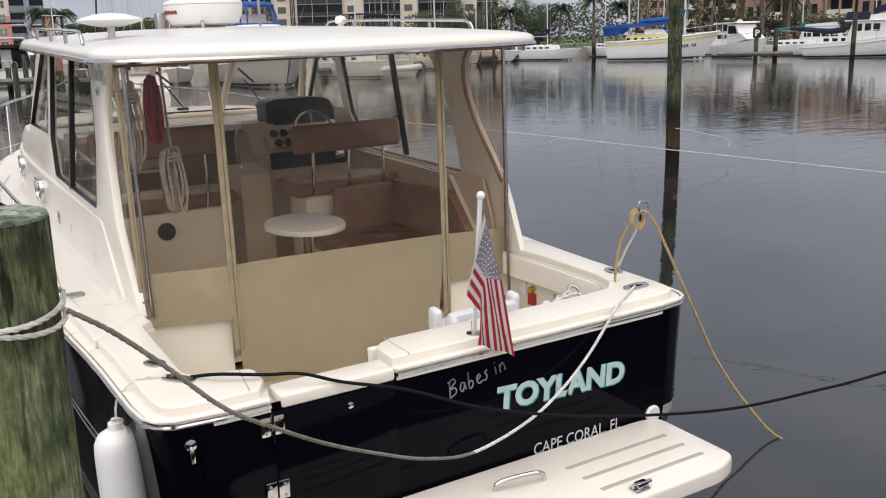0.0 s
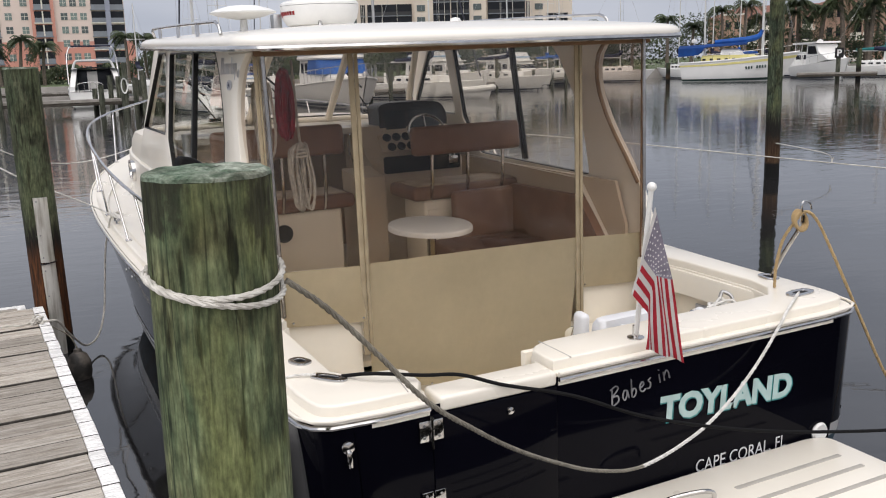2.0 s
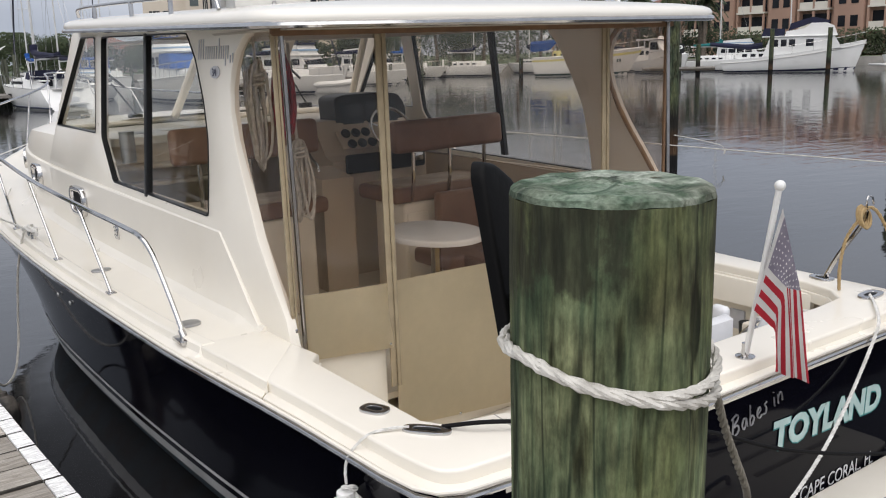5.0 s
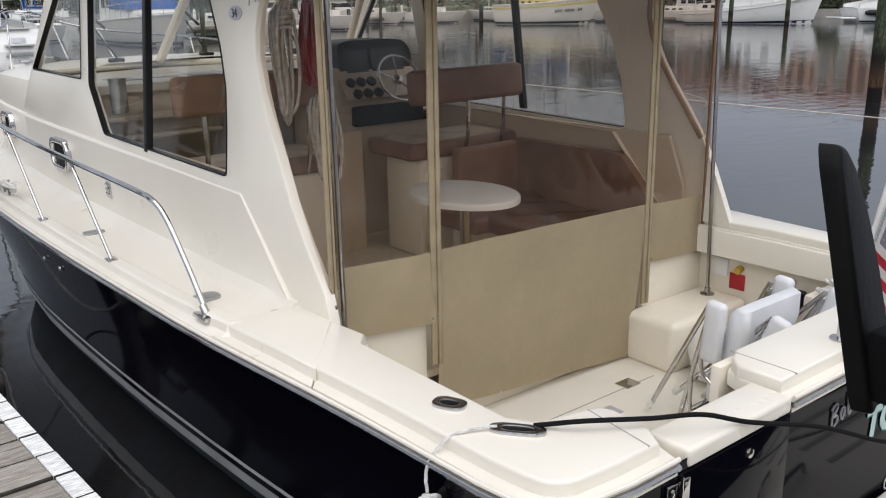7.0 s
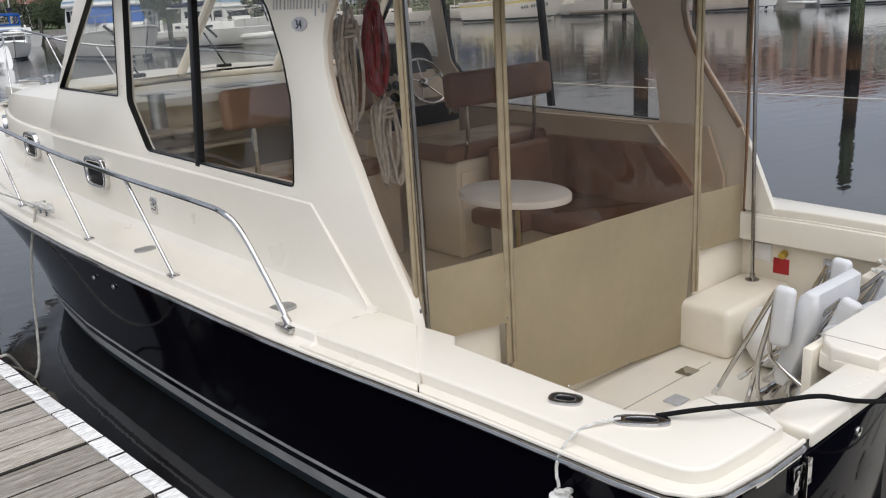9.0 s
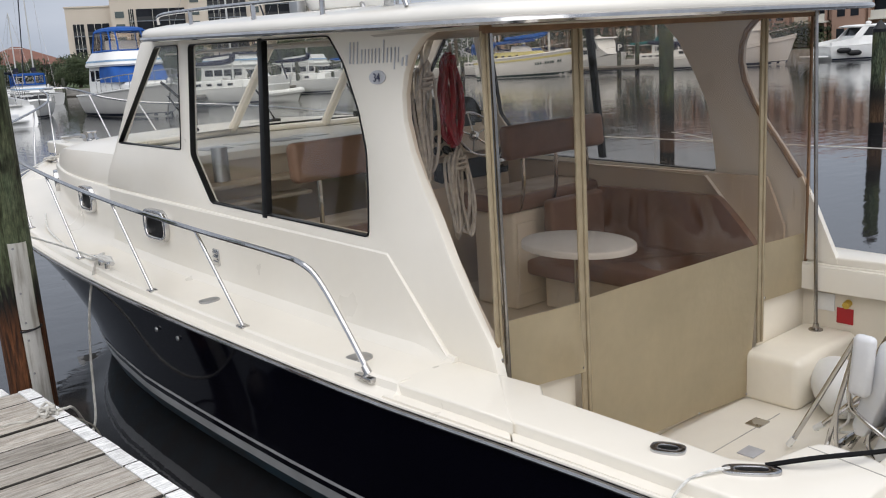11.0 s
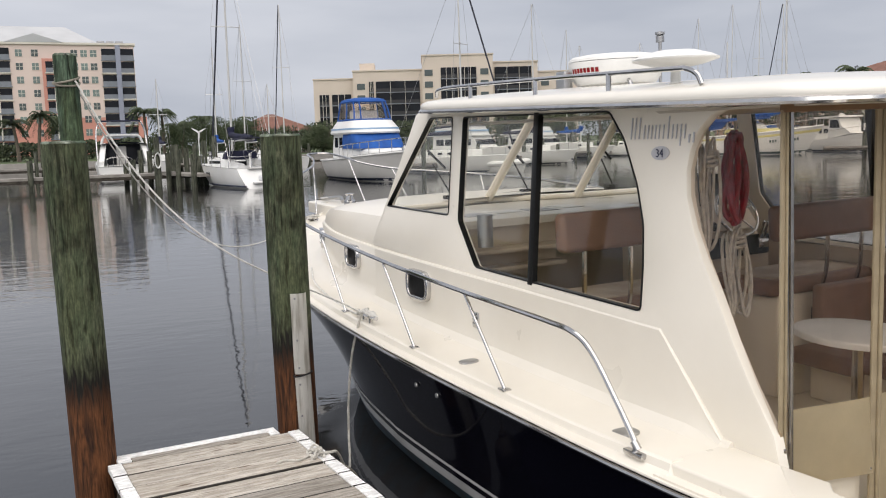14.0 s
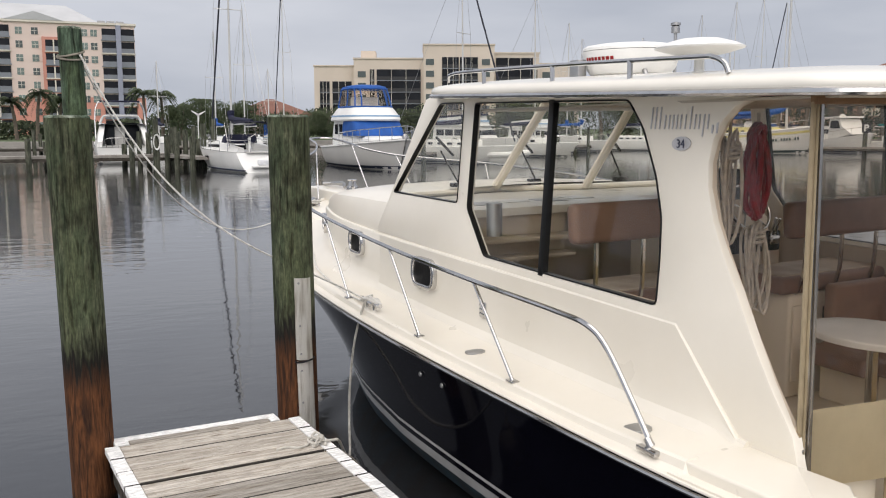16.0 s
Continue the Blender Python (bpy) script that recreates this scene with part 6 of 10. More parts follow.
for q, off, zc, hh, ww, cnt, lab in (("white_rope_coil", (-0.975, 2.42), 1.76, 0.24, 0.036, 7, "white dock line coil tied in a hanging hank"), ("grey_rope_coil", (-1.225, 2.36), 2.16, 0.30, 0.035, 5, "dingy white dock line hanging in long loops")):
    ob = thing(q, lab, "rope", (off[0], off[1], zc - hh), m=BOAT)
    for k in range(cnt):
        w, h = ww + 0.012 * (k % 3), hh * (0.85 + 0.06 * (k % 4))
        part("rope_turn", tube([(off[0] + 0.016 * (k - cnt / 2) + w * math.cos(a) * (0.55 + 0.45 * abs(math.sin(a - 0.6))), off[1] + 0.03 * math.sin(a + k), zc + h * math.sin(a)) for a in (2 * math.pi * j / 20 for j in range(20))], 0.009, 6, raw=True, loop=True), COILROPE, ob)
    part("rope_whipping", tube([(off[0] + (ww * 0.75 + 0.012) * math.cos(a), off[1] + 0.042 * math.sin(a), zc + hh * 0.52 + 0.004 * a) for a in (0.5 * j for j in range(46))], 0.009, 6, raw=True), COILROPE, ob)
    part("rope_tail", tube([(off[0], off[1], zc + hh * 0.8), (off[0] - 0.01, off[1], zc + hh + 0.15), (off[0] - 0.03, off[1] - 0.02, 2.55)], 0.009, 6), COILROPE, ob)

# folded deck chairs in the cockpit
def deck_chair(name="folding_deck_chair"):
    """A folded armchair standing on edge: padded arms turned up, seat and back pads folded together."""
    ob = thing(name, "folded white padded deck chair with stainless tube frame", "chair", (0, 0, 0), "folded deck chairs")
    def pad(pts, w, name, label):
        rows = []
        for x, f in ((-w, 0.30), (-w + 0.006, 0.62), (-w + 0.020, 0.84), (-w + 0.045, 0.96), (-w + 0.08, 1.0), (0.0, 1.03), (w - 0.08, 1.0), (w - 0.045, 0.96), (w - 0.020, 0.84), (w - 0.006, 0.62), (w, 0.30)):
            c = Vector((0, sum(q[0] for q in pts) / len(pts), sum(q[1] for q in pts) / len(pts)))
            rows.append([(x, c.y + (y - c.y) * (0.55 + 0.45 * f), c.z + (z - c.z) * (0.9 + 0.1 * f)) for y, z in pts])
        return part(name, loft(rows, cap=True), WHITEPAD, ob, label, sharp=60)
    pad([(0.05, 0.22), (0.02, 0.40), (-0.03, 0.60), (-0.05, 0.70), (-0.09, 0.735), (-0.14, 0.72), (-0.15, 0.60), (-0.11, 0.42), (-0.06, 0.24), (-0.02, 0.17), (0.03, 0.17)], 0.255, "backrest", "white padded backrest")
    pad([(-0.06, 0.10), (-0.12, 0.28), (-0.17, 0.45), (-0.20, 0.58), (-0.25, 0.60), (-0.285, 0.56), (-0.26, 0.42), (-0.20, 0.24), (-0.13, 0.08), (-0.09, 0.06)], 0.25, "seat", "white padded seat")
    for s in (-1, 1):
        arm = part("armrest", box(0.30 * s - 0.032, 0.30 * s + 0.032, -0.055, 0.055, 0.42, 0.745, 0.030, 4), WHITEPAD, ob, "white padded armrest")
        part("front_leg", tube([(0.275 * s, 0.345, 0.0), (0.275 * s, 0.06, 0.70)], 0.0135, 10, raw=True), CHROME, ob, "stainless tube leg")
        part("rear_leg", tube([(0.262 * s, 0.16, 0.0), (0.262 * s, 0.11, 0.35), (0.27 * s, 0.055, 0.66)], 0.0135, 10), CHROME, ob, "stainless tube leg")
        part("arm_tube", tube([(0.30 * s, 0.05, 0.60), (0.30 * s, 0.045, 0.38), (0.29 * s, -0.02, 0.30), (0.275 * s, -0.16, 0.22), (0.27 * s, -0.20, 0.20)], 0.012, 10), CHROME, ob, "bent stainless arm tube")
        part("skid", tube([(0.262 * s, 0.12, 0.30), (0.262 * s, 0.10, 0.10), (0.262 * s, 0.02, 0.02), (0.262 * s, -0.14, 0.005)], 0.012, 10), CHROME, ob, "stainless tube runner")
        part("leg_tip", rod((0.275 * s, 0.352, -0.004), (0.275 * s, 0.325, 0.05), 0.017, 10), WHITEPLASTIC, ob)
    part("cross_bar", box(-0.26, 0.26, 0.09, 0.115, 0.06, 0.10, 0.006), CHROME, ob, "flat cross bar")
    return ob


chair = deck_chair()
spots = [(0.47, 0.80, 0.268, 4, 0, 0), (0.57, 0.73, 0.272, 20, 0, 3), (0.68, 0.66, 0.274, 30, 0, -4)]
for k, (x, y, z, rx, ry, rz) in enumerate(spots):
    mm = BOAT @ pose(x, y, z, rx, ry, rz)
    if k == 0:
        chair.matrix_world = mm
    else:
        copy_thing(chair, mm)
roll = thing("white_fender", "short white fender lying on the cockpit sole", "fender", (0.86, 1.20, 0.262), m=BOAT)
part("fender_body", lathe([(0.0, -0.27), (0.05, -0.265), (0.105, -0.225), (0.142, -0.15), (0.150, 0.0), (0.142, 0.15), (0.105, 0.225), (0.05, 0.265), (0.0, 0.27)], 28, m=Matrix.Translation((0.86, 1.20, 0.412)) @ Matrix.Rotation(radians(38), 4, "Z") @ Matrix.Rotation(radians(90), 4, "Y")), WHITEPLASTIC, roll)
part("lanyard", tube([(0.64, 1.03, 0.40), (0.60, 1.02, 0.33), (0.56, 1.06, 0.275), (0.62, 0.98, 0.272), (0.74, 0.94, 0.272), (0.80, 1.0, 0.272)], 0.008, 6), ROPEWHITE, roll)

tie = thing("cockpit_line_heap", "white line end heaped in the cockpit corner below the coaming", "rope", (1.12, 0.62, 0.60), m=BOAT)
rnd = random.Random(9)
part("rope_heap", laid_rope([(1.10 + rnd.uniform(-0.16, 0.16), 0.55 + rnd.uniform(-0.12, 0.16), 0.90 + 0.012 * (k % 7)) for k in range(16)], 0.009), ROPEWHITE, tie)
part("cleat_base", box(0.92, 1.28, 0.36, 0.72, 0.60, 0.885, 0.02), LINER, tie, "cream corner locker")
part("shackle", tube([(1.22, 0.60, 0.89), (1.23, 0.62, 0.97), (1.19, 0.66, 1.0), (1.15, 0.64, 0.96), (1.14, 0.62, 0.89)], 0.012, 8), DULLMETAL, tie, "dull steel shackle")

# flag on its staff
flag = thing("ensign_staff", "small faded striped flag hanging from a white staff on the transom", "flag", (0.022, 0.055, 1.06), m=BOAT)
part("staff", rod((0.022, 0.055, 1.06), (-0.014, -0.10, 1.86), 0.0135, 10), WHITEPLASTIC, flag, "white staff")
part("finial", lathe([(0.0, -0.024), (0.012, -0.021), (0.021, -0.012), (0.024, 0.0), (0.021, 0.012), (0.012, 0.021), (0.0, 0.024)], 20, m=Matrix.Translation((-0.011, -0.102, 1.878))), WHITEPLASTIC, flag)
part("staff_socket", lathe([(0.045, 0), (0.045, 0.008), (0.018, 0.015), (0.017, 0.07), (0.0, 0.07)], 16, m=Matrix.Translation((0.022, 0.055, 1.064))), CHROME, flag)
def flag_point(a, b):
    """a: along the fly 0..1, b: down the hoist 0..1; the cloth leaves the staff at a slant and then hangs in long folds."""
    hoist = Vector((0.008, -0.118, 1.745)).lerp(Vector((-0.085, -0.055, 1.335)), b)
    c = b / 0.54
    bend = Vector((0.055, -0.180, 1.422)).lerp(Vector((-0.040, -0.170, 1.452)), c) if b < 0.54 else Vector((-0.040, -0.170, 1.452)).lerp(Vector((-0.060, -0.140, 1.262)), (b - 0.54) / 0.46)
    fly = Vector((0.118, -0.200, 0.992)).lerp(Vector((-0.105, -0.170, 1.095)), b)
    if a < 0.4:
        q = hoist.lerp(bend, a / 0.4)
    else:
        q = bend.lerp(fly, (a - 0.4) / 0.6)
    fold = max(0.0, a - 0.15)
    q.y -= 0.020 * math.sin(13.0 * b + 1.2 * a) * fold
    q.x += 0.010 * math.sin(11.0 * b + 5.0 * a) * fold
    return q


def cloth(a0, a1, b0, b1, na, nb, off=0.0):
    rows = [[flag_point(a0 + (a1 - a0) * i / na, b0 + (b1 - b0) * j / nb) + Vector((0, -off, 0)) for i in range(na + 1)] for j in range(nb + 1)]
    bm = loft(rows, closed=False)
    bmesh.ops.solidify(bm, geom=bm.faces[:], thickness=0.0015)
    return bm


for k in range(13):
    a0 = 0.40 if k < 7 else 0.0
    part("stripe", cloth(a0, 1.0, k / 13, (k + 1) / 13, 16, 2), FLAGRED if k % 2 == 0 else FLAGWHITE, flag, "red stripe" if k % 2 == 0 else "white stripe")
part("header", cloth(-0.045, 0.0, 0.0, 1.0, 2, 12), FLAGWHITE, flag, "white hoist binding")
canton = part("canton", cloth(0.0, 0.40, 0.0, 7 / 13, 12, 10), FLAGBLUE, flag, "faded blue canton")
for i in range(9):
    for j in range(6 if i % 2 == 0 else 5):
        bm = bmesh.new()
        c = flag_point(0.024 + 0.044 * i, (0.05 + 0.088 * j + (0.044 if i % 2 else 0)))
        vs = [bm.verts.new(c + Vector((0.0065 * (1 if q % 2 == 0 else 0.42) * math.cos(q * math.pi / 5 + 1.57), -0.003, 0.0065 * (1 if q % 2 == 0 else 0.42) * math.sin(q * math.pi / 5 + 1.57)))) for q in range(10)]
        bm.faces.new(vs)
        part("star", bm, FLAGWHITE, canton, smooth=False)

# stainless grapple arm in the starboard rod holder with a tan line over it
arm = thing("stern_line_post", "bent stainless post in the rod holder carrying a tan line", "post", (1.52, 0.58, 1.05), m=BOAT)
part("post", tube([(1.52, 0.58, 1.05), (1.53, 0.50, 1.22), (1.525, 0.37, 1.42), (1.515, 0.34, 1.51)], 0.014, 8), CHROME, arm)
part("hook", tube([(1.515, 0.34, 1.50), (1.49, 0.33, 1.56), (1.505, 0.33, 1.592), (1.545, 0.33, 1.585), (1.575, 0.34, 1.565), (1.585, 0.34, 1.535)], 0.006, 6), CHROME, arm)

# ---- water, shore and the slip ----
bm = bmesh.new()
vs = [bm.verts.new(q) for q in ((-2500, -2500, 0), (2500, -2500, 0), (2500, 2500, 0), (-2500, 2500, 0))]
bm.faces.new(vs)
solid("water", bm, WATER, "dark calm marina water with small ripples", kind="structure", smooth=False)
SHORE = [(-2500, 150), (-160, 120), (-40, 104), (20, 100), (48, 99), (72, 90), (88, 84), (98, 78), (107, 62), (111, 46), (125, 10), (160, -60), (2500, -900)]
bm = bmesh.new()
vs = [bm.verts.new((x, y, 1.1)) for x, y in SHORE] + [bm.verts.new((2500, 2500, 1.1)), bm.verts.new((-2500, 2500, 1.1))]
bm.faces.new(vs)
bmesh.ops.triangulate(bm, faces=bm.faces[:])
solid("ground", bm, GRASS, "flat grassy shore behind the marina", kind="structure", smooth=False)
bm = bmesh.new()
for (x0, y0), (x1, y1) in zip(SHORE, SHORE[1:]):
    a = [bm.verts.new(q) for q in ((x0, y0, -0.5), (x1, y1, -0.5), (x1, y1, 1.14), (x0, y0, 1.14))]
    bm.faces.new(a)
    b = [bm.verts.new(q) for q in ((x0, y0, 1.14), (x1, y1, 1.14), (x1, y1 + 0.8, 1.14), (x0, y0 + 0.8, 1.14))]
    bm.faces.new(b)
solid("seawall", bm, SEAWALL, "stained concrete seawall along the shore", kind="structure", smooth=False)


def piling(name, x, y, r, top, material, label, lean=(0, 0), foot=-1.2, cap=False, seg=28):
    """A driven timber pile, a little uneven."""
    ob = thing(name, label, "piling", (x, y, 0.0))
    rnd = random.Random(int(abs(x * 131 + y * 17) * 10))
    ph = [rnd.uniform(0, 6.28) for _ in range(6)]
    rings = []
    steps = 26
    for i in range(steps + 1):
        z = foot + (top - 0.012 - foot) * i / steps
        k = (z - top)
        rr = r * (1.0 + 0.03 * (-k) / 3)
        rings.append([(x + lean[0] * k + (rr * (1 + 0.012 * math.sin(3 * a + ph[0] + z) + 0.007 * math.sin(7 * a + ph[1] - 2 * z) + 0.004 * math.sin(13 * a + ph[2] + 5 * z))) * math.cos(a),
                       y + lean[1] * k + (rr * (1 + 0.012 * math.sin(2 * a + ph[3] + z) + 0.010 * math.sin(5 * a + ph[4] - z))) * math.sin(a), z) for a in (2 * math.pi * j / seg for j in range(seg))])
    part("timber_shaft", loft(rings), material, ob)
    bm = bmesh.new()
    inner = [[(x + (q[0] - x) * f, y + (q[1] - y) * f, top + dz + 0.0015 * math.sin(9 * math.atan2(q[1] - y, q[0] - x) + f * 7)) for q in rings[-1]] for f, dz in ((1.0, -0.012), (0.985, -0.003), (0.9, 0.004), (0.6, 0.0), (0.3, 0.006), (0.05, 0.004))]
    part("end_grain", loft(inner, bm, True, True), PILETOP, ob, "weathered grey-green end grain")
    return ob


piling("mooring_piling", -2.385, -1.37, 0.150, 2.255, PILEGREEN, "thick green weathered timber piling wrapped with a white rope", seg=40)
piling("mooring_piling", -4.03, 4.92, 0.131, 2.53, PILETIDE, "green timber piling with a rusty tide band at the dock corner", lean=(-0.018, 0))
piling("mooring_piling", -3.912, 6.0, 0.080, 3.16, PILESLIM, "slimmer green piling behind the dock with a line round it", lean=(-0.015, 0))
piling("mooring_piling", -2.606, 5.14, 0.142, 2.545, PILETIDE, "green timber piling at the end of the finger dock", lean=(-0.014, 0))
white_top = piling("mooring_piling", 11.24, 9.9, 0.142, 3.80, PILEFAR, "tall green piling with a white cap standing in the water", lean=(-0.02, 0))
part("white_cap", lathe([(0.152, 3.76), (0.156, 3.86), (0.148, 3.87), (0.0, 4.02)], 24, m=Matrix.Translation((11.24, 9.9, 0))), WHITEPLASTIC, white_top, "white plastic cone cap")
capped = piling("mooring_piling", 18.7, 8.95, 0.165, 2.55, PILEFAR, "green piling with a black cone cap in the water", lean=(-0.012, 0))
part("cone_cap", lathe([(0.172, 2.52), (0.178, 2.60), (0.172, 2.605), (0.0, 2.83)], 24, m=Matrix.Translation((18.7, 8.95, 0))), BLACK, capped, "black plastic cone cap")
GUARDWHITE = mat("weathered_white_plastic", (0.78, 0.765, 0.72), 0.7, col2=(0.46, 0.43, 0.37), scale=3.0, stretch=(9, 9, 1), lo=0.30, hi=0.50, fine=0.15)
# white guard beside the dock piling
pipe = thing("white_guard_post", "chipped white plastic guard strapped to the dock piling", "post", (-2.47, 5.0, -0.6))
for z0, z1 in ((0.855, 1.435), (-0.6, 0.845)):
    rows = []
    for k in range(9):
        z = z0 + (z1 - z0) * k / 8
        xc = -2.561 - 0.018 * (z - 0.4) + 0.002 * math.sin(5 * z)
        rows.append([(xc + 0.058 * math.cos(a), 4.985 + 0.036 * math.sin(a), z) for a in (math.pi * (1 + j / 12) for j in range(13))])
    bm = loft(rows, closed=False)
    bmesh.ops.solidify(bm, geom=bm.faces[:], thickness=0.006)
    part("guard_half_pipe", bm, GUARDWHITE, pipe, "weathered white half-pipe")
for z in (1.40, 1.10, 0.90, 0.78, 0.55):
    part("bolt", lathe([(0.0, 0), (0.008, 0), (0.006, 0.005), (0.0, 0.006)], 10, m=Matrix.Translation((-2.595 - 0.018 * (z - 0.4), 4.955, z)) @ Matrix.Rotation(radians(90), 4, "X")), DULLMETAL, pipe)
part("strap", tube([(-2.568 + 0.066 * math.cos(a), 4.985 + 0.046 * math.sin(a), 0.85 + 0.012 * math.cos(a)) for a in (2 * math.pi * j / 18 for j in range(18))], 0.006, 6, raw=True, loop=True), BLACK, pipe)
# black rubber rubbing strip fixed to the near piling
strip = thing("rubbing_strip", "black rubber rubbing strip fixed to the piling", "dock bumper", (-2.35, -1.15, 1.93))
bm = panel(rounded([(-0.030, 1.93), (0.140, 1.93), (0.152, 1.97), (0.140, 2.08), (0.105, 2.165), (0.060, 2.225), (0.010, 2.258), (-0.030, 2.266), (-0.042, 2.24), (-0.042, 1.945)], 0.012, 4), [],
           lambda u, v, t: (-2.406 + 0.92 * (u + 0.042) + t * 0.3 + 0.019 * (2.265 - v), -1.067 + 0.3 * (u + 0.042) - t - 0.24 * (2.265 - v), v), -0.013, 0.013, 0.009, 3)
part("rubber_strip", bm, RUBBER, strip)
part("mounting_block", box(-2.39, -2.31, -1.245, -1.135, 1.95, 2.04, 0.006), RUBBER, strip, "black rubber block between strip and piling")

# finger dock
DOCK = Matrix.Translation((-2.66, 4.85, 0)) @ Matrix.Rotation(radians(2.6), 4, "Z")
dock = thing("finger_dock", "weathered grey plank finger dock with peeling white painted edges", "dock", (-2.66, 4.85, 0.49))
dock.matrix_world = DOCK @ Matrix.Translation((0, 0, 0.49))
dock["base"] = [0.0, 0.0, 0.49]
DW, PW = 1.27, 0.232
for x in (-1.20, -0.64, -0.08):
    part("stringer", box(x - 0.03, x + 0.03, -5.25, 0.115 if x < -0.1 and x > -1.0 else -0.02, 0.26, 0.455), DARKWOOD, dock, "dark wet stringer")
part("fascia", box(-0.022, 0.004, -5.25, -0.13, 0.30, 0.452, 0.004), PLANKWHITE, dock, "peeling white fascia board")
part("fascia", box(-DW + 0.06, -0.13, 0.12, 0.15, 0.30, 0.452, 0.004), PLANKWHITE, dock, "peeling white fascia board")

# mooring lines
def line(name, label, pts, r, material, laid=False, per=10, m=None):
    ob = thing(name, label, "rope", pts[0], m=None)
    part("line", laid_rope(pts, r, per) if laid else tube(pts, r, 7, per), material, ob)
    return ob


P = lambda x, y, z: BOAT @ Vector((x, y, z))
spring = [(-2.222, -1.41, 1.975), (-2.1, -1.35, 1.87), (-1.94, -1.27, 1.70), (-1.75, -1.19, 1.49), (-1.52, -1.04, 1.30), (-1.26, -0.86, 1.10), (-0.94, -0.65, 0.885), (-0.60, -0.48, 0.695), (-0.25, -0.36, 0.585), (0.187, -0.23, 0.60), (0.485, -0.16, 0.705), (0.712, -0.115, 0.853), (0.90, -0.088, 1.04), (0.99, -0.045, 1.088), (1.18, 0.08, 1.10), (1.352, 0.20, 1.092)]
spring = smooth_path(spring, 8)
spring_ob = thing("spring_line", "grey and white laid dock line sagging from piling to stern", "rope", spring[0])
part("grey_line_end", laid_rope(spring[:65], 0.0088, raw=True), ROPEGREY, spring_ob, "weathered grey length of the line")
part("white_line_end", laid_rope(spring[64:], 0.0092, raw=True), ROPEWHITE, spring_ob, "clean white length of the line")
ROPEDULL = mat("dull_white_rope", (0.62, 0.60, 0.55), 0.9, col2=(0.42, 0.40, 0.36), scale=25, bump=0.5, bscale=120)
loops = thing("piling_rope_turns", "grey-white laid rope wound twice round the piling", "rope", (-2.385, -1.37, 1.85))
for k in range(2):
    pts = []
    for j in range(49):
        a = 2 * math.pi * j / 48
        z = 2.020 - 0.040 * max(0.0, -math.sin(a)) - k * 0.052 * ((1 + math.cos(a)) / 2) ** 1.5
        rr = 0.1595 + 0.005 * (1 if k else -0.2) * max(0.0, -math.cos(a)) + 0.002 * math.sin(14 * a + 3 * k) * max(0.0, -math.cos(a))
        z += 0.003 * math.sin(14 * a + 3.1 * k) * max(0.0, -math.cos(a + 0.5))
        pts.append((-2.385 + rr * math.cos(a), -1.37 + rr * math.sin(a), z))
    part("rope_turn", laid_rope(pts, 0.0085, raw=True), ROPEDULL, loops)
line("black_stern_line", "thin black dock line over the transom door",
     [P(-1.494, 0.33, 1.072), P(-1.39, 0.20, 1.104), P(-1.19, 0.08, 1.094), P(-1.04, -0.02, 1.097), P(-0.85, -0.085, 1.03), (-0.54, -0.19, 0.94), (-0.15, -0.27, 0.78), (0.34, -0.37, 0.65), (0.87, -0.47, 0.56), (1.44, -0.59, 0.51), (2.04, -0.71, 0.53), (2.55, -0.81, 0.57), (4.5, -1.2, 0.80), (9.0, -2.1, 1.5)], 0.009, ROPEBLACK)
line("fender_lanyard", "white lanyard from the hawse to the hanging fender", [P(-1.60, 0.40, 1.078), P(-1.66, 0.43, 1.080), P(-1.74, 0.465, 1.066), P(-1.795, 0.483, 1.025), P(-1.832, 0.483, 0.985), P(-1.848, 0.475, 0.94), P(-1.855, 0.458, 0.90)], 0.006, ROPEWHITE, True)
fend = thing("hanging_fender", "white cylindrical fender hanging at the quarter", "fender", (-1.866, 0.45, 0.17), m=BOAT)
part("fender_body", lathe([(0.0, 0.27), (0.05, 0.28), (0.09, 0.31), (0.107, 0.37), (0.109, 0.55), (0.109, 0.80), (0.104, 0.86), (0.085, 0.90), (0.05, 0.922), (0.034, 0.928), (0.032, 0.962), (0.0, 0.968)], 28, m=Matrix.Translation((-1.866, 0.45, -0.085)) @ Matrix.Diagonal((1.06, 1.06, 1.0, 1.0))), WHITEPLASTIC, fend)
part("lanyard_knot", laid_rope([(-1.866, 0.44, 0.865), (-1.83, 0.43, 0.885), (-1.855, 0.42, 0.905), (-1.876, 0.45, 0.895), (-1.845, 0.47, 0.88), (-1.83, 0.42, 0.855), (-1.82, 0.39, 0.825)], 0.008), ROPEWHITE, fend)
GRUBBY = mat("grubby_grey_plastic", (0.20, 0.175, 0.15), 0.6, col2=(0.030, 0.028, 0.026), scale=9, fine=0.3, lo=0.44, hi=0.66)
dark = thing("dark_fender", "grubby dark round fender floating beside the dock", "fender", (-2.49, 4.2, -0.1))
part("fender_body", lathe([(0.0, -0.07), (0.05, -0.06), (0.085, -0.02), (0.100, 0.05), (0.095, 0.14), (0.070, 0.20), (0.035, 0.225), (0.03, 0.25), (0.0, 0.255)], 24, m=Matrix.Translation((-2.45, 4.2, 0))), GRUBBY, dark)
part("lanyard", tube([(-2.45, 4.2, 0.25), (-2.50, 4.2, 0.37), (-2.62, 4.2, 0.47)], 0.006, 6), ROPEGREY, dark)
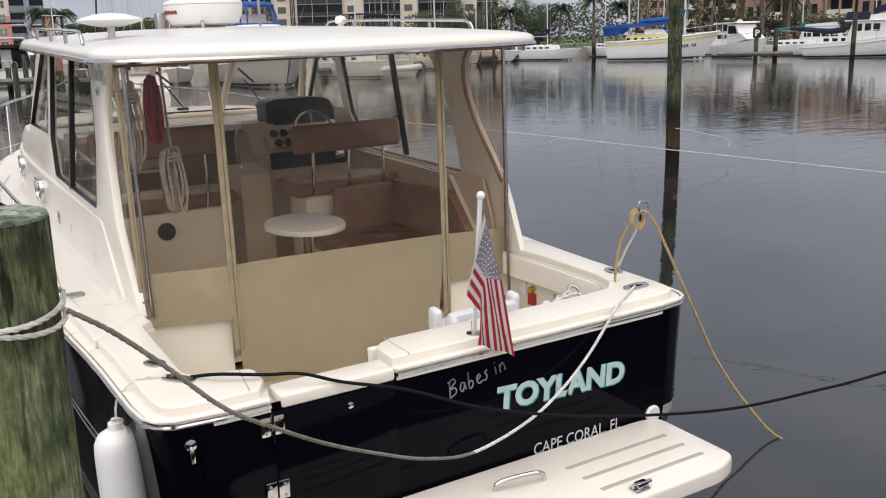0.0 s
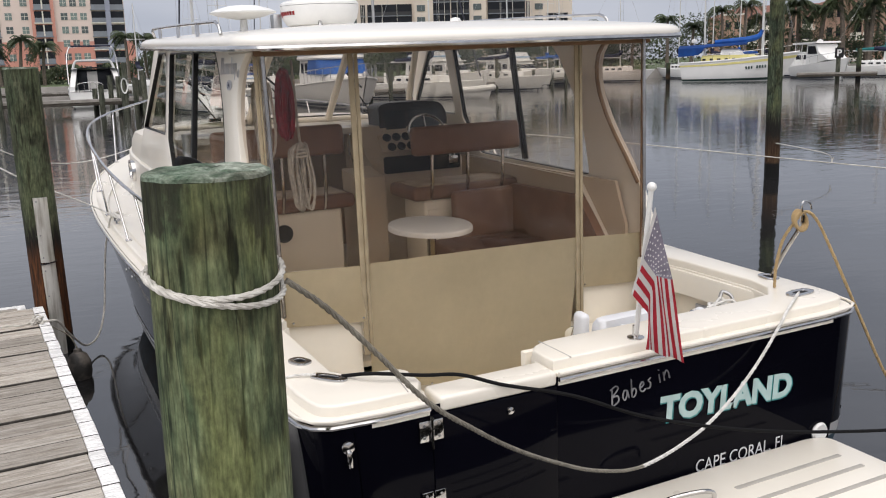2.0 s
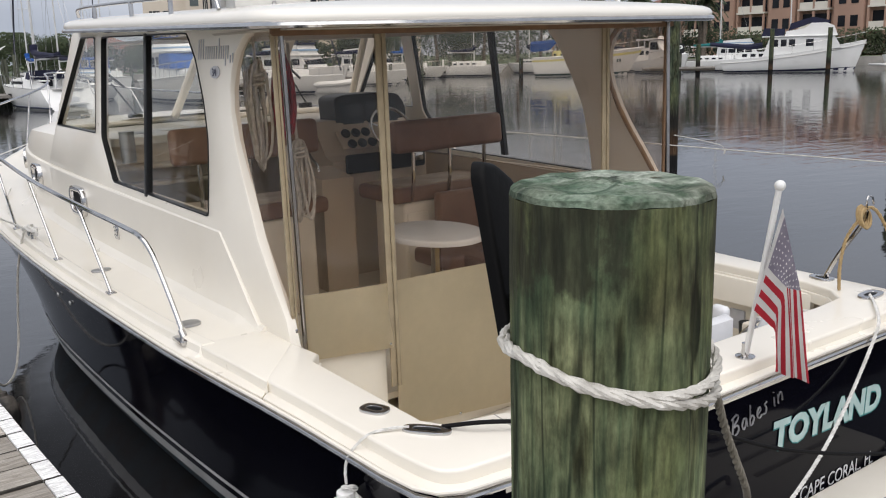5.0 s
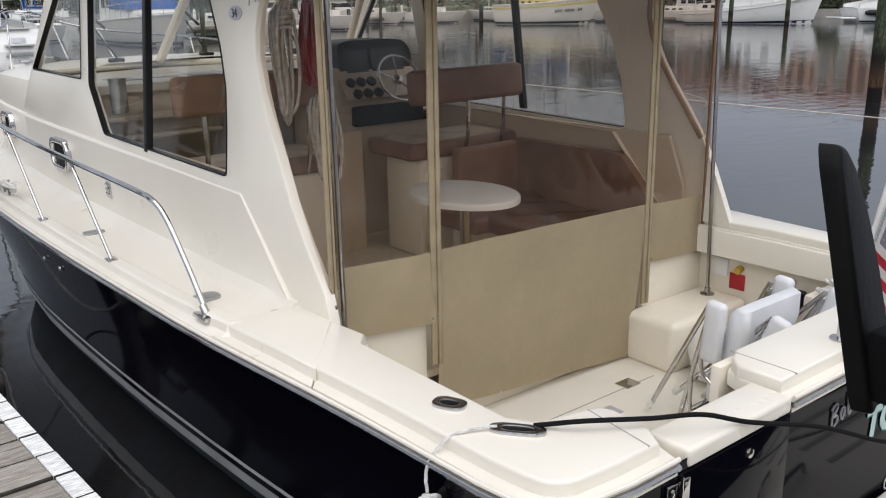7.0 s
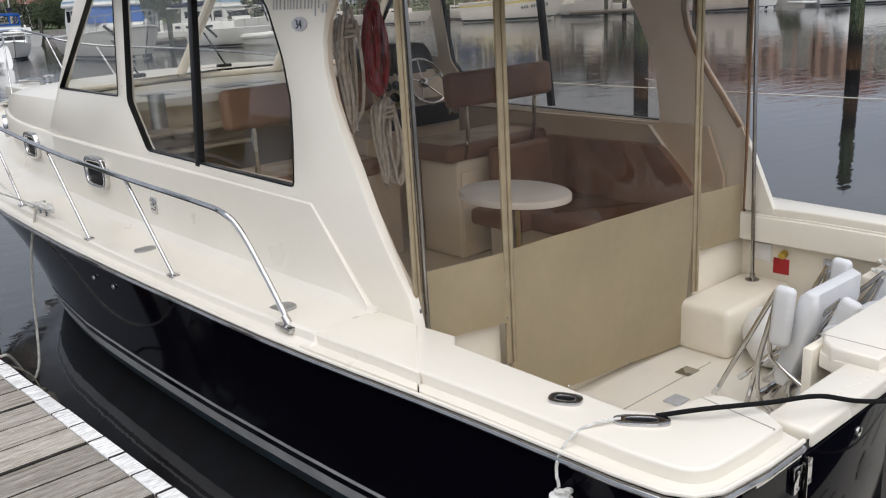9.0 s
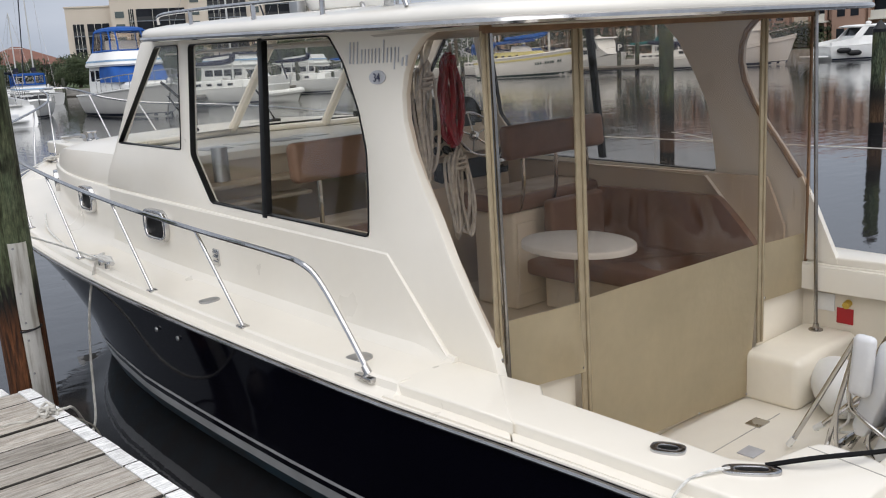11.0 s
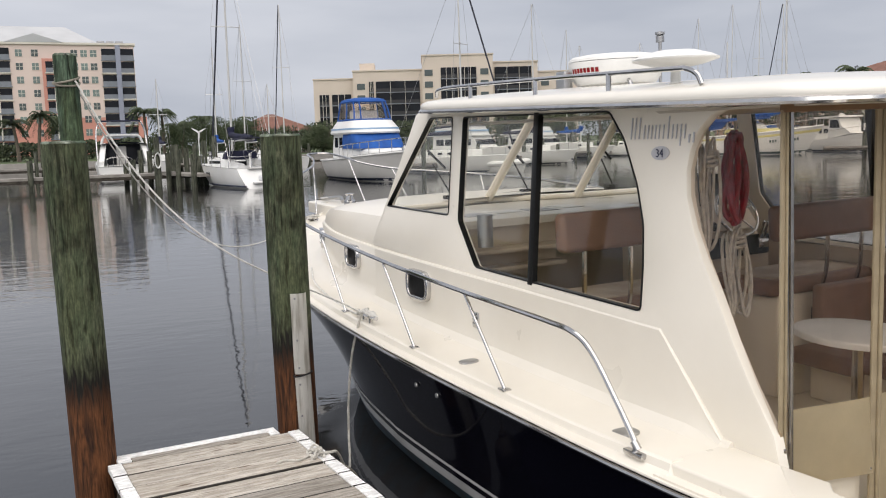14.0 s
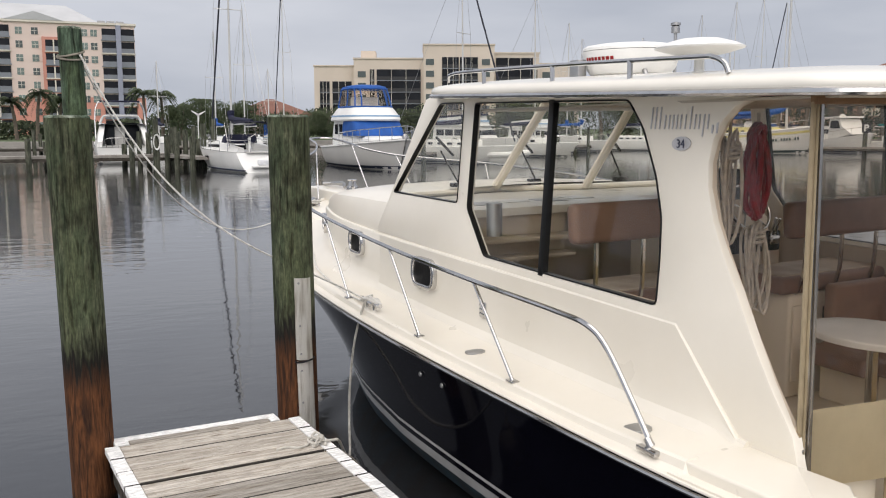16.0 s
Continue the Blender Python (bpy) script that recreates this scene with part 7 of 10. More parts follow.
line("tan_stern_line", "tan line looped over the post and trailing into the water", [P(1.33, 0.37, 1.07), P(1.36, 0.39, 1.20), P(1.405, 0.39, 1.35), P(1.45, 0.35, 1.46), P(1.515, 0.335, 1.525), P(1.58, 0.30, 1.48), (1.65, 0.23, 1.30), (1.78, 0.11, 0.91), (1.92, -0.01, 0.52), (2.09, -0.17, 0.19), (2.23, -0.31, 0.0), (2.5, -0.6, -0.15)], 0.010, ROPETAN, True)
tl = thing("tan_line_coil", "small coil of the tan line round the post", "rope", (1.53, 0.34, 1.44), m=BOAT)
for k in range(3):
    part("coil_turn", tube([(1.492 + 0.048 * math.cos(a), 0.330 + 0.012 * k + 0.012 * math.sin(a), 1.468 + 0.006 * k + 0.055 * math.sin(a)) for a in (2 * math.pi * j / 16 for j in range(16))], 0.009, 6, raw=True, loop=True), ROPETAN, tl)
line("bow_dock_line", "white line hanging slack from the side cleat to the dock", [P(-1.94, 5.33, 1.20), P(-1.985, 5.33, 1.16), (-2.05, 5.37, 0.85), (-2.09, 5.38, 0.50), (-2.13, 5.30, 0.25), (-2.22, 5.05, 0.10), (-2.35, 4.75, 0.11), (-2.47, 4.45, 0.30), (-2.57, 4.30, 0.478), (-2.63, 4.27, 0.503), (-2.72, 4.26, 0.507)], 0.0095, ROPEDULL, True)
knot = thing("cleat_hitch", "white rope hitched round the side cleat", "rope", (-1.93, 5.3, 1.15), m=BOAT)
part("rope_turn", laid_rope([(-1.94, 5.16, 1.17), (-1.90, 5.25, 1.20), (-1.97, 5.33, 1.205), (-1.90, 5.42, 1.20), (-1.96, 5.46, 1.17), (-1.91, 5.36, 1.215), (-1.97, 5.26, 1.21), (-1.91, 5.18, 1.18), (-1.95, 5.31, 1.225)], 0.012), ROPEWHITE, knot)
line("bow_spring_line", "white line led along the side deck from the cleat", [P(-1.94, 5.4, 1.16), P(-1.93, 5.8, 1.15), P(-1.90, 6.3, 1.17), P(-1.80, 7.0, 1.20), P(-1.66, 7.5, 1.26)], 0.009, ROPEWHITE, True)
def sagging(a, b, drop, steps=9, skew=0.0):
    """Points of a line hung between two places, its belly skewed towards the first."""
    a, b = Vector(a), Vector(b)
    return [a.lerp(b, u) - Vector((0, 0, 4 * drop * u * (1 - u) * (1 + skew * (1 - 2 * u)))) for u in (k / (steps - 1) for k in range(steps))]


line("bow_mooring_line", "white mooring line from the slim piling to the side cleat", sagging((-3.86, 5.93, 2.975), P(-1.95, 5.40, 1.185), 0.385, 13, 0.6), 0.0075, ROPEWHITE, True)
line("slack_mooring_line", "slack white line drooping from the slim piling to the bow", sagging((-3.87, 5.95, 2.965), P(-0.66, 10.5, 1.50), 0.80, 17, 0.45), 0.0055, ROPEWHITE, False)
rnd = random.Random(12)
heap = thing("bow_rope_heap", "small heap of pale line round the bow cleat", "rope", P(-0.64, 10.5, 1.47))
part("rope_heap", laid_rope([P(-0.65 + rnd.uniform(-0.07, 0.07), 10.5 + rnd.uniform(-0.14, 0.14), 1.475 + 0.008 * (k % 6)) for k in range(14)], 0.011), ROPEDULL, heap)
top_turn = thing("piling_top_rope", "thin line tied round the slim piling near its top", "rope", (-3.97, 6.0, 2.8))
for k in range(2):
    part("rope_turn", tube([(-3.912 + 0.090 * math.cos(a), 6.0 + 0.090 * math.sin(a), 2.955 + 0.022 * k + 0.025 * math.sin(a + k)) for a in (2 * math.pi * j / 20 for j in range(20))], 0.008, 6, raw=True, loop=True), ROPEGREY, top_turn)
line("starboard_mooring_line", "pale dock line led out from the starboard bow over the water", [P(1.25, 8.3, 1.36), (2.6, 8.4, 1.56), (4.0, 7.0, 1.464), (5.5, 3.5, 1.285), (6.5, 1.0, 1.168), (8.0, -3.0, 1.0), (10.5, -9.6, 0.85)], 0.0065, ROPEDULL, False)
piling("mooring_piling", 10.6, -9.75, 0.15, 2.4, PILETIDE, "green timber piling of the neighbouring slip")
line("piling_tail_line", "short pale line hanging from the far piling", [(11.2, 9.72, 0.74), (11.9, 9.68, 0.60), (12.6, 9.6, 0.42), (12.68, 9.59, 0.25), (12.72, 9.58, 0.36)], 0.009, ROPEDULL, False)
dk = thing("dock_rope_tangle", "tangled white rope end round a dock cleat", "rope", (-2.73, 4.27, 0.49))
rnd = random.Random(4)
pts = [(-2.73 + rnd.uniform(-0.055, 0.055), 4.27 + rnd.uniform(-0.075, 0.075), 0.503 + 0.009 * (k % 6)) for k in range(15)]
part("rope_tangle", laid_rope(pts, 0.0085), ROPEDULL, dk)
part("rope_tail", laid_rope([(-2.77, 4.27, 0.505), (-2.85, 4.23, 0.503), (-2.92, 4.27, 0.503), (-2.99, 4.255, 0.503)], 0.0085), ROPEDULL, dk)

# ---- the far shore: boats, docks, buildings, trees ----
def place_at(x, y, heading):
    """Local x runs forward from the stern at the origin."""
    return Matrix.Translation((x, y, 0)) @ Matrix.Rotation(radians(heading), 4, "Z")


def boat_hull(L, B, fb, fs, rake=0.10, bowfine=0.55, stern=0.8):
    """Rings of a boat hull from stern to stem; fb and fs are freeboard at bow and stern."""
    rings = []
    for i in range(15):
        t = i / 14
        w = B / 2 * (stern + (1 - stern) * math.sin(min(1, t / 0.45) * math.pi / 2)) * (1 if t < 0.5 else max(0.02, 1 - ((t - 0.5) / 0.5) ** 2.2))
        s = fs + (fb - fs) * t ** 1.6
        ring = []
        for f, k in ((1, 1), (0.75, 0.985), (0.4, 0.93), (0.12, 0.86), (-0.1, 0.7), (-0.35, 0.2)):
            ww = w * (1 - (1 - k) * (1 + 2.2 * max(0, t - 0.45)))
            x = L * t * (1 - rake * (1 - f) * t * t) + (0.03 * L * (1 - f) if t < 0.05 else 0)
            ring.append((x, -max(ww, 0.01), s * f))
        rings.append(ring + [(q[0], -q[1], q[2]) for q in reversed(ring)])
    return rings


def hull_parts(ob, L, B, fb, fs, material, boot=BOATDARK, stripe=None, **kw):
    rings = boat_hull(L, B, fb, fs, **kw)
    k = len(rings[0])
    bm = loft(rings, closed=False)
    bm.faces.new([bm.verts[i] for i in range(k)]) if bm.verts.ensure_lookup_table() is None else None
    part("hull", bm, material, ob)
    deck = [[(r[0][0], r[0][1] * f, r[0][2] + 0.02 + 0.05 * (1 - f * f)) for f in (-0.97, -0.5, 0, 0.5, 0.97)] for r in rings]
    part("deck", loft(deck, closed=False), BOATWHITE, ob)
    for f0, f1, mm, nm in ((0.03, 0.13, boot, "waterline_band"), (0.80, 0.90, stripe, "cove_stripe")):
        if mm:
            bm = bmesh.new()
            for sgn in (0, 1):
                rows = []
                for r in rings:
                    half = r[:6] if sgn == 0 else list(reversed(r[6:]))
                    zs = half[0][2]
                    row = []
                    for f in (f0, f1):
                        z = zs * f
                        for a, b in zip(half, half[1:]):
                            if a[2] >= z >= b[2]:
                                u = (a[2] - z) / max(a[2] - b[2], 1e-6)
                                row.append((a[0] + (b[0] - a[0]) * u, (a[1] + (b[1] - a[1]) * u) * 1.012 + (0.012 if a[1] > 0 else -0.012), z))
                                break
                    rows.append(row)
                loft(rows, bm, closed=False)
            part(nm, bm, mm, ob)
    return rings


def rails(ob, rings, h=0.65, i0=4, name="lifeline"):
    for sgn in (0, -1):
        pts = [Vector(r[sgn]) * 1.0 + Vector((0, 0, h)) for r in rings[i0:]]
        part(name, tube(pts, 0.018, 5, raw=True), CHROME, ob)
        for r in rings[i0::2]:
            part("stanchion", rod(Vector(r[sgn]), Vector(r[sgn]) + Vector((0, 0, h)), 0.014, 5), CHROME, ob)


def mast(ob, x, h, z0=1.0, r=0.075, boom=0.0, cover=None, rig=None, furl=None, y=0):
    part("mast", rod((x, y, z0), (x - 0.01 * h, y, h), r, 7, r1=r * 0.65), SPAR, ob)
    part("spreader", rod((x, y - 0.9, h * 0.62), (x, y + 0.9, h * 0.62), 0.025, 5), SPAR, ob)
    for sx in (-0.9, 0.9):
        part("shroud", tube([(x, y + sx * 1.2, z0), (x, y + sx, h * 0.62), (x, y, h)], 0.010, 4, raw=True), DULLMETAL, ob)
    if rig:
        part("forestay", rod((rig, y, z0), (x, y, h), 0.06 if furl else 0.012, 6), furl or DULLMETAL, ob)
        part("backstay", rod((x - boom * 1.5 - 1, y, z0), (x, y, h), 0.012, 4), DULLMETAL, ob)
    if boom:
        part("boom", rod((x, y, z0 + 1.1), (x - boom, y, z0 + 1.15), 0.06, 6), SPAR, ob)
        if cover:
            part("sail_cover", tube([(x + 0.1, y, z0 + 1.9), (x - 0.15, y, z0 + 1.45), (x - boom * 0.5, y, z0 + 1.32), (x - boom * 0.9, y, z0 + 1.28)], lambda t: 0.24 - 0.12 * t, 8), cover, ob)


def sailboat(x, y, heading, L=9.5, label="white sailboat", h=12.5, cover=NAVYCANVAS, hullm=BOATWHITE, stripe=None, mizzen=False, furl=None, group="moored sailboats", fb=1.25, fs=1.05, house=None, dodger=None):
    ob = thing("sailboat", label, "sailboat", (0, 0, 0), group)
    rings = hull_parts(ob, L, L * 0.31, fb, fs, hullm, stripe=stripe, rake=0.13, stern=0.72)
    c = part("cabin_house", panel([(L * 0.30, -0.95), (L * 0.68, -0.65), (L * 0.72, 0), (L * 0.68, 0.65), (L * 0.30, 0.95)], [], flat_z, fs, fs + 0.62, 0.10, 2), house or BOATWHITE, ob)
    for sgn in (-1, 1):
        for k in range(4):
            xx = L * (0.34 + 0.08 * k)
            part("cabin_window", box(xx - 0.22, xx + 0.22, sgn * (0.96 - 0.07 * k) - 0.02, sgn * (0.96 - 0.07 * k) + 0.02, fs + 0.25, fs + 0.42, 0.02), DARKGLASS, c)
    mast(ob, L * 0.56, h, fs + 0.5, boom=L * 0.36, cover=cover, rig=L * 0.98, furl=furl)
    if mizzen:
        mast(ob, L * 0.13, h * 0.72, fs + 0.3, 0.06, boom=L * 0.2, cover=cover)
    if dodger:
        part("dodger", box(L * 0.20, L * 0.33, -0.85, 0.85, fs + 0.95, fs + 1.12, 0.07, 3), dodger, ob)
        for sx in (-0.8, 0.8):
            part("dodger_post", rod((L * 0.21, sx, fs), (L * 0.21, sx, fs + 1.0), 0.02, 5), CHROME, ob)
    rails(ob, rings, 0.6, 2)
    part("wheel_post", lathe([(0.12, fs), (0.10, fs + 0.8), (0.0, fs + 0.9)], 10, m=Matrix.Translation((L * 0.14, 0, 0))), BOATWHITE, ob)
    ob.matrix_world = place_at(x, y, heading)
    return ob


STRIPEBLUE = mat("pale_blue_stripe", (0.22, 0.36, 0.52), 0.5, scale=1)


def cruiser(x, y, heading, L=10.0, label="white motor cruiser", canvas=None, fly=True, scale=1.0, hullm=BOATWHITE, group="moored cruisers"):
    """A motor cruiser or trawler with cabin, windows, flybridge, bimini and rails."""
    ob = thing("motor_cruiser", label, "motor boat", (0, 0, 0), group)
    s = scale
    B, fs, fb = L * 0.34, 1.1 * s, 1.9 * s
    rings = hull_parts(ob, L, B, fb, fs, hullm, rake=0.08, stern=0.9)
    w = B * 0.38
    z0 = fs + 0.05
    cab = part("cabin", panel([(L * 0.16, z0), (L * 0.70, z0 + 0.25 * s), (L * 0.60, z0 + 1.5 * s), (L * 0.18, z0 + 1.5 * s)], [], lambda u, v, t: (u, t, v), -w, w, 0.08 * s, 2), BOATWHITE, ob)
    for sgn in (-1, 1):
        for k in range(4):
            a = L * (0.21 + 0.10 * k)
            part("cabin_window", box(a, a + L * 0.085, sgn * w - 0.02, sgn * w + 0.02, z0 + 0.75 * s, z0 + 1.25 * s, 0.02), DARKGLASS, cab)
    for k in (-1, 0, 1):
        part("front_window", box(-0.03, 0.03, -w * 0.30, w * 0.30, -0.25 * s, 0.25 * s, 0.02, m=Matrix.Translation((L * 0.645, k * w * 0.64, z0 + 1.0 * s)) @ Matrix.Rotation(radians(-32), 4, "Y")), DARKGLASS, cab)
    part("cabin_roof", box(L * 0.10, L * 0.63, -w * 1.1, w * 1.1, z0 + 1.5 * s, z0 + 1.60 * s, 0.04), BOATWHITE, ob)
    if fly:
        zf = z0 + 1.60 * s
        part("flybridge", panel([(L * 0.18, zf), (L * 0.60, zf), (L * 0.55, zf + 0.85 * s), (L * 0.20, zf + 0.6 * s)], [], lambda u, v, t: (u, t, v), -w * 0.92, w * 0.92, 0.10 * s, 2), BOATWHITE, ob)
        part("pale_blue_stripe", panel([(L * 0.185, zf + 0.30 * s), (L * 0.592, zf + 0.30 * s), (L * 0.585, zf + 0.42 * s), (L * 0.188, zf + 0.40 * s)], [], lambda u, v, t: (u, t, v), -w * 0.935, w * 0.935), STRIPEBLUE, ob, "pale blue stripe")
        if canvas:
            zb = zf + 2.0 * s
            rows = []
            for i in range(9):
                a = i / 8
                rows.append([(L * (0.19 + 0.36 * a), w * q, zb + 0.16 * s * math.sin(math.pi * (0.15 + 0.7 * a)) - 0.10 * s * q * q) for q in (-0.9, -0.5, 0, 0.5, 0.9)])
            bm = loft(rows, closed=False)
            bmesh.ops.solidify(bm, geom=bm.faces[:], thickness=0.08)
            part("bimini", bm, canvas, ob, "canvas bimini")
            for fx in (0.19, 0.37, 0.54):
                for sgn in (-1, 1):
                    part("bimini_pole", rod((L * 0.37 + (L * fx - L * 0.37) * 0.8, sgn * w * 0.88, zf + 0.6 * s), (L * fx, sgn * w * 0.88, zb), 0.05, 6), canvas, ob)
            part("bimini_skirt", panel([(L * 0.18, zf + 0.55 * s), (L * 0.57, zf + 0.8 * s), (L * 0.57, zf + 0.95 * s), (L * 0.18, zf + 0.72 * s)], [], lambda u, v, t: (u, t, v), -w * 0.93, w * 0.93), canvas, ob)
            clear = bmesh.new()
            for sgn in (-1, 1):
                clear.faces.new([clear.verts.new(q) for q in ((L * 0.20, sgn * w * 0.89, zf + 0.7 * s), (L * 0.56, sgn * w * 0.89, zf + 0.9 * s), (L * 0.54, sgn * w * 0.89, zb), (L * 0.19, sgn * w * 0.89, zb))])
            for q in (-0.88, -0.3, 0.3, 0.88):
                part("bimini_pole", rod((L * 0.57, q * w, zf + 0.8 * s), (L * 0.545, q * w, zb), 0.05, 6), canvas, ob)
            part("bimini_valance", box(L * 0.535, L * 0.56, -w * 0.92, w * 0.92, zb - 0.18 * s, zb + 0.06 * s, 0.02), canvas, ob)
            part("helm_seats", box(L * 0.28, L * 0.36, -w * 0.6, w * 0.6, zf + 0.4 * s, zf + 1.15 * s, 0.08), BOATWHITE, ob)
            clear.faces.new([clear.verts.new(q) for q in ((L * 0.57, -w * 0.88, zf + 0.9 * s), (L * 0.57, w * 0.88, zf + 0.9 * s), (L * 0.545, w * 0.88, zb), (L * 0.545, -w * 0.88, zb))])
            part("bimini_window", clear, VINYL, ob, "clear bimini curtain", smooth=False)
    rails(ob, rings, 0.75 * s, 6)
    ob.matrix_world = place_at(x, y, heading)
    return ob


def plan_ring(x0, x1, w, z, nose=0.45, power=0.6):
    """A level outline: square aft, rounded forward."""
    xm = x1 - (x1 - x0) * nose
    out = []
    for k in range(15):
        a = math.pi * (k / 14 - 0.5)
        out.append((xm + (x1 - xm) * max(math.cos(a), 0.0) ** power, w * math.copysign(abs(math.sin(a)) ** power, math.sin(a)), z))
    return out + [(x0, w, z), (x0, -w, z)]


def hull_side(rings, x, z, sgn=-1):
    """The half breadth of a hull at a place along it."""
    best = 0.0
    for a, b in zip(rings, rings[1:]):
        if a[0][0] <= x <= b[0][0]:
            u = (x - a[0][0]) / (b[0][0] - a[0][0])
            row = [Vector(p).lerp(Vector(q), u) for p, q in zip(a[:6], b[:6])]
            for p, q in zip(row, row[1:]):
                if p.z >= z >= q.z:
                    best = abs(p.y + (q.y - p.y) * (p.z - z) / max(p.z - q.z, 1e-6))
    return sgn * best


def blue_trawler(x, y, heading):
    ob = thing("motor_cruiser", "white trawler yacht with grey hull and royal blue canvas enclosure", "motor boat", (0, 0, 0), "moored cruisers")
    rings = hull_parts(ob, 11.5, 4.2, 1.88, 1.30, BOATGREY, rake=0.10, stern=0.92)
    part("rub_strake", tube([Vector(r[0]) * 1.0 + Vector((0, -0.02, -0.06)) for r in rings], 0.05, 6, raw=True), BOATWHITE, ob, "white rubbing strake")
    part("rub_strake", tube([Vector(r[-1]) * 1.0 + Vector((0, 0.02, -0.06)) for r in rings], 0.05, 6, raw=True), BOATWHITE, ob, "white rubbing strake")
    part("fore_trunk", loft([plan_ring(4.0, 9.3, 1.35, 1.4), plan_ring(4.0, 9.1, 1.28, 1.85), plan_ring(4.0, 8.8, 1.1, 2.0)], cap=True), BOATWHITE, ob)
    house = part("deckhouse", loft([plan_ring(2.0, 7.0, 1.66, 1.30, 0.3), plan_ring(2.0, 6.9, 1.64, 2.1, 0.3), plan_ring(2.1, 6.3, 1.56, 2.95, 0.3)], cap=True), BOATWHITE, ob, "white deckhouse")
    for sgn in (-1, 1):
        for x0, x1 in ((2.5, 3.2), (3.5, 4.2)):
            part("side_door", box(x0, x1, sgn * 1.60 - 0.04, sgn * 1.60 + 0.06 * sgn + 0.02, 1.55, 2.75, 0.02), DARKGLASS, house, "dark side door")
    part("screen_cover", loft([plan_ring(4.4, 7.35, 1.72, 2.02, 0.4), plan_ring(4.4, 7.05, 1.69, 2.5, 0.4), plan_ring(4.4, 6.55, 1.64, 2.94, 0.4)], cap=True), BLUECANVAS, ob, "blue canvas windscreen cover")
    part("flybridge", loft([plan_ring(2.2, 6.75, 1.78, 2.95), plan_ring(2.2, 6.85, 1.83, 3.05), plan_ring(2.3, 6.70, 1.76, 3.30), plan_ring(2.5, 6.35, 1.58, 3.60), plan_ring(2.6, 6.05, 1.44, 3.82)], cap=True), BOATWHITE, ob, "white rounded flybridge coaming")
    part("pale_blue_stripe", loft([plan_ring(2.28, 6.76, 1.80, 3.22), plan_ring(2.30, 6.73, 1.78, 3.32)]), STRIPEBLUE, ob, "pale blue stripe")
    low, top = plan_ring(2.7, 6.0, 1.42, 3.84), plan_ring(2.9, 5.35, 1.26, 5.02)
    mid = [tuple(Vector(a).lerp(Vector(b), 0.55) + Vector((0.10 if a[0] > 4 else 0, 0, 0))) for a, b in zip(low, top)]
    clear = part("enclosure_window", loft([low, mid, top]), VINYL, ob, "clear enclosure panels")
    clear.visible_shadow = False
    for ring, rr in ((low, 0.07), (top, 0.06)):
        part("canvas_band", tube(ring, rr, 6, raw=True, loop=True), BLUECANVAS, ob, "blue canvas band")
    for k in (0, 3, 5, 9, 11, 14, 15, 16):
        part("canvas_band", tube([low[k], mid[k], top[k]], 0.05, 5, raw=True), BLUECANVAS, ob, "blue canvas band")
    part("bimini", loft([top, plan_ring(2.95, 5.25, 1.20, 5.16), plan_ring(3.2, 4.9, 0.9, 5.26), plan_ring(3.5, 4.5, 0.5, 5.30)], cap=True), BLUECANVAS, ob, "domed blue bimini top")
    part("helm_seat", box(3.6, 4.1, -0.9, 0.9, 3.7, 4.5, 0.08), BOATWHITE, ob)
    part("boat_boom", rod((2.0, 1.2, 4.15), (-0.2, 2.6, 4.0), 0.09, 8), BOATWHITE, ob, "white davit boom")
    part("boom_post", rod((1.2, 1.6, 1.3), (1.2, 1.6, 4.1), 0.05, 6), BOATWHITE, ob)
    for sgn in (0, -1):
        rows = [Vector(r[sgn]) for r in rings[6:]]
        part("bow_rail", tube([q + Vector((0, 0, 0.75)) for q in rows], 0.028, 6, raw=True), CHROME, ob, "stainless bow rail")
        for q in rows:
            part("stanchion", rod(q, q + Vector((0, 0, 0.75)), 0.02, 5), CHROME, ob)
    part("bow_anchor", lathe([(0.0, -0.2), (0.18, -0.15), (0.2, 0.0), (0.12, 0.16), (0.0, 0.2)], 12, m=Matrix.Translation((11.3, 0, 1.98))), DULLMETAL, ob, "dull anchor on the bow roller")
    ob.matrix_world = place_at(x, y, heading)


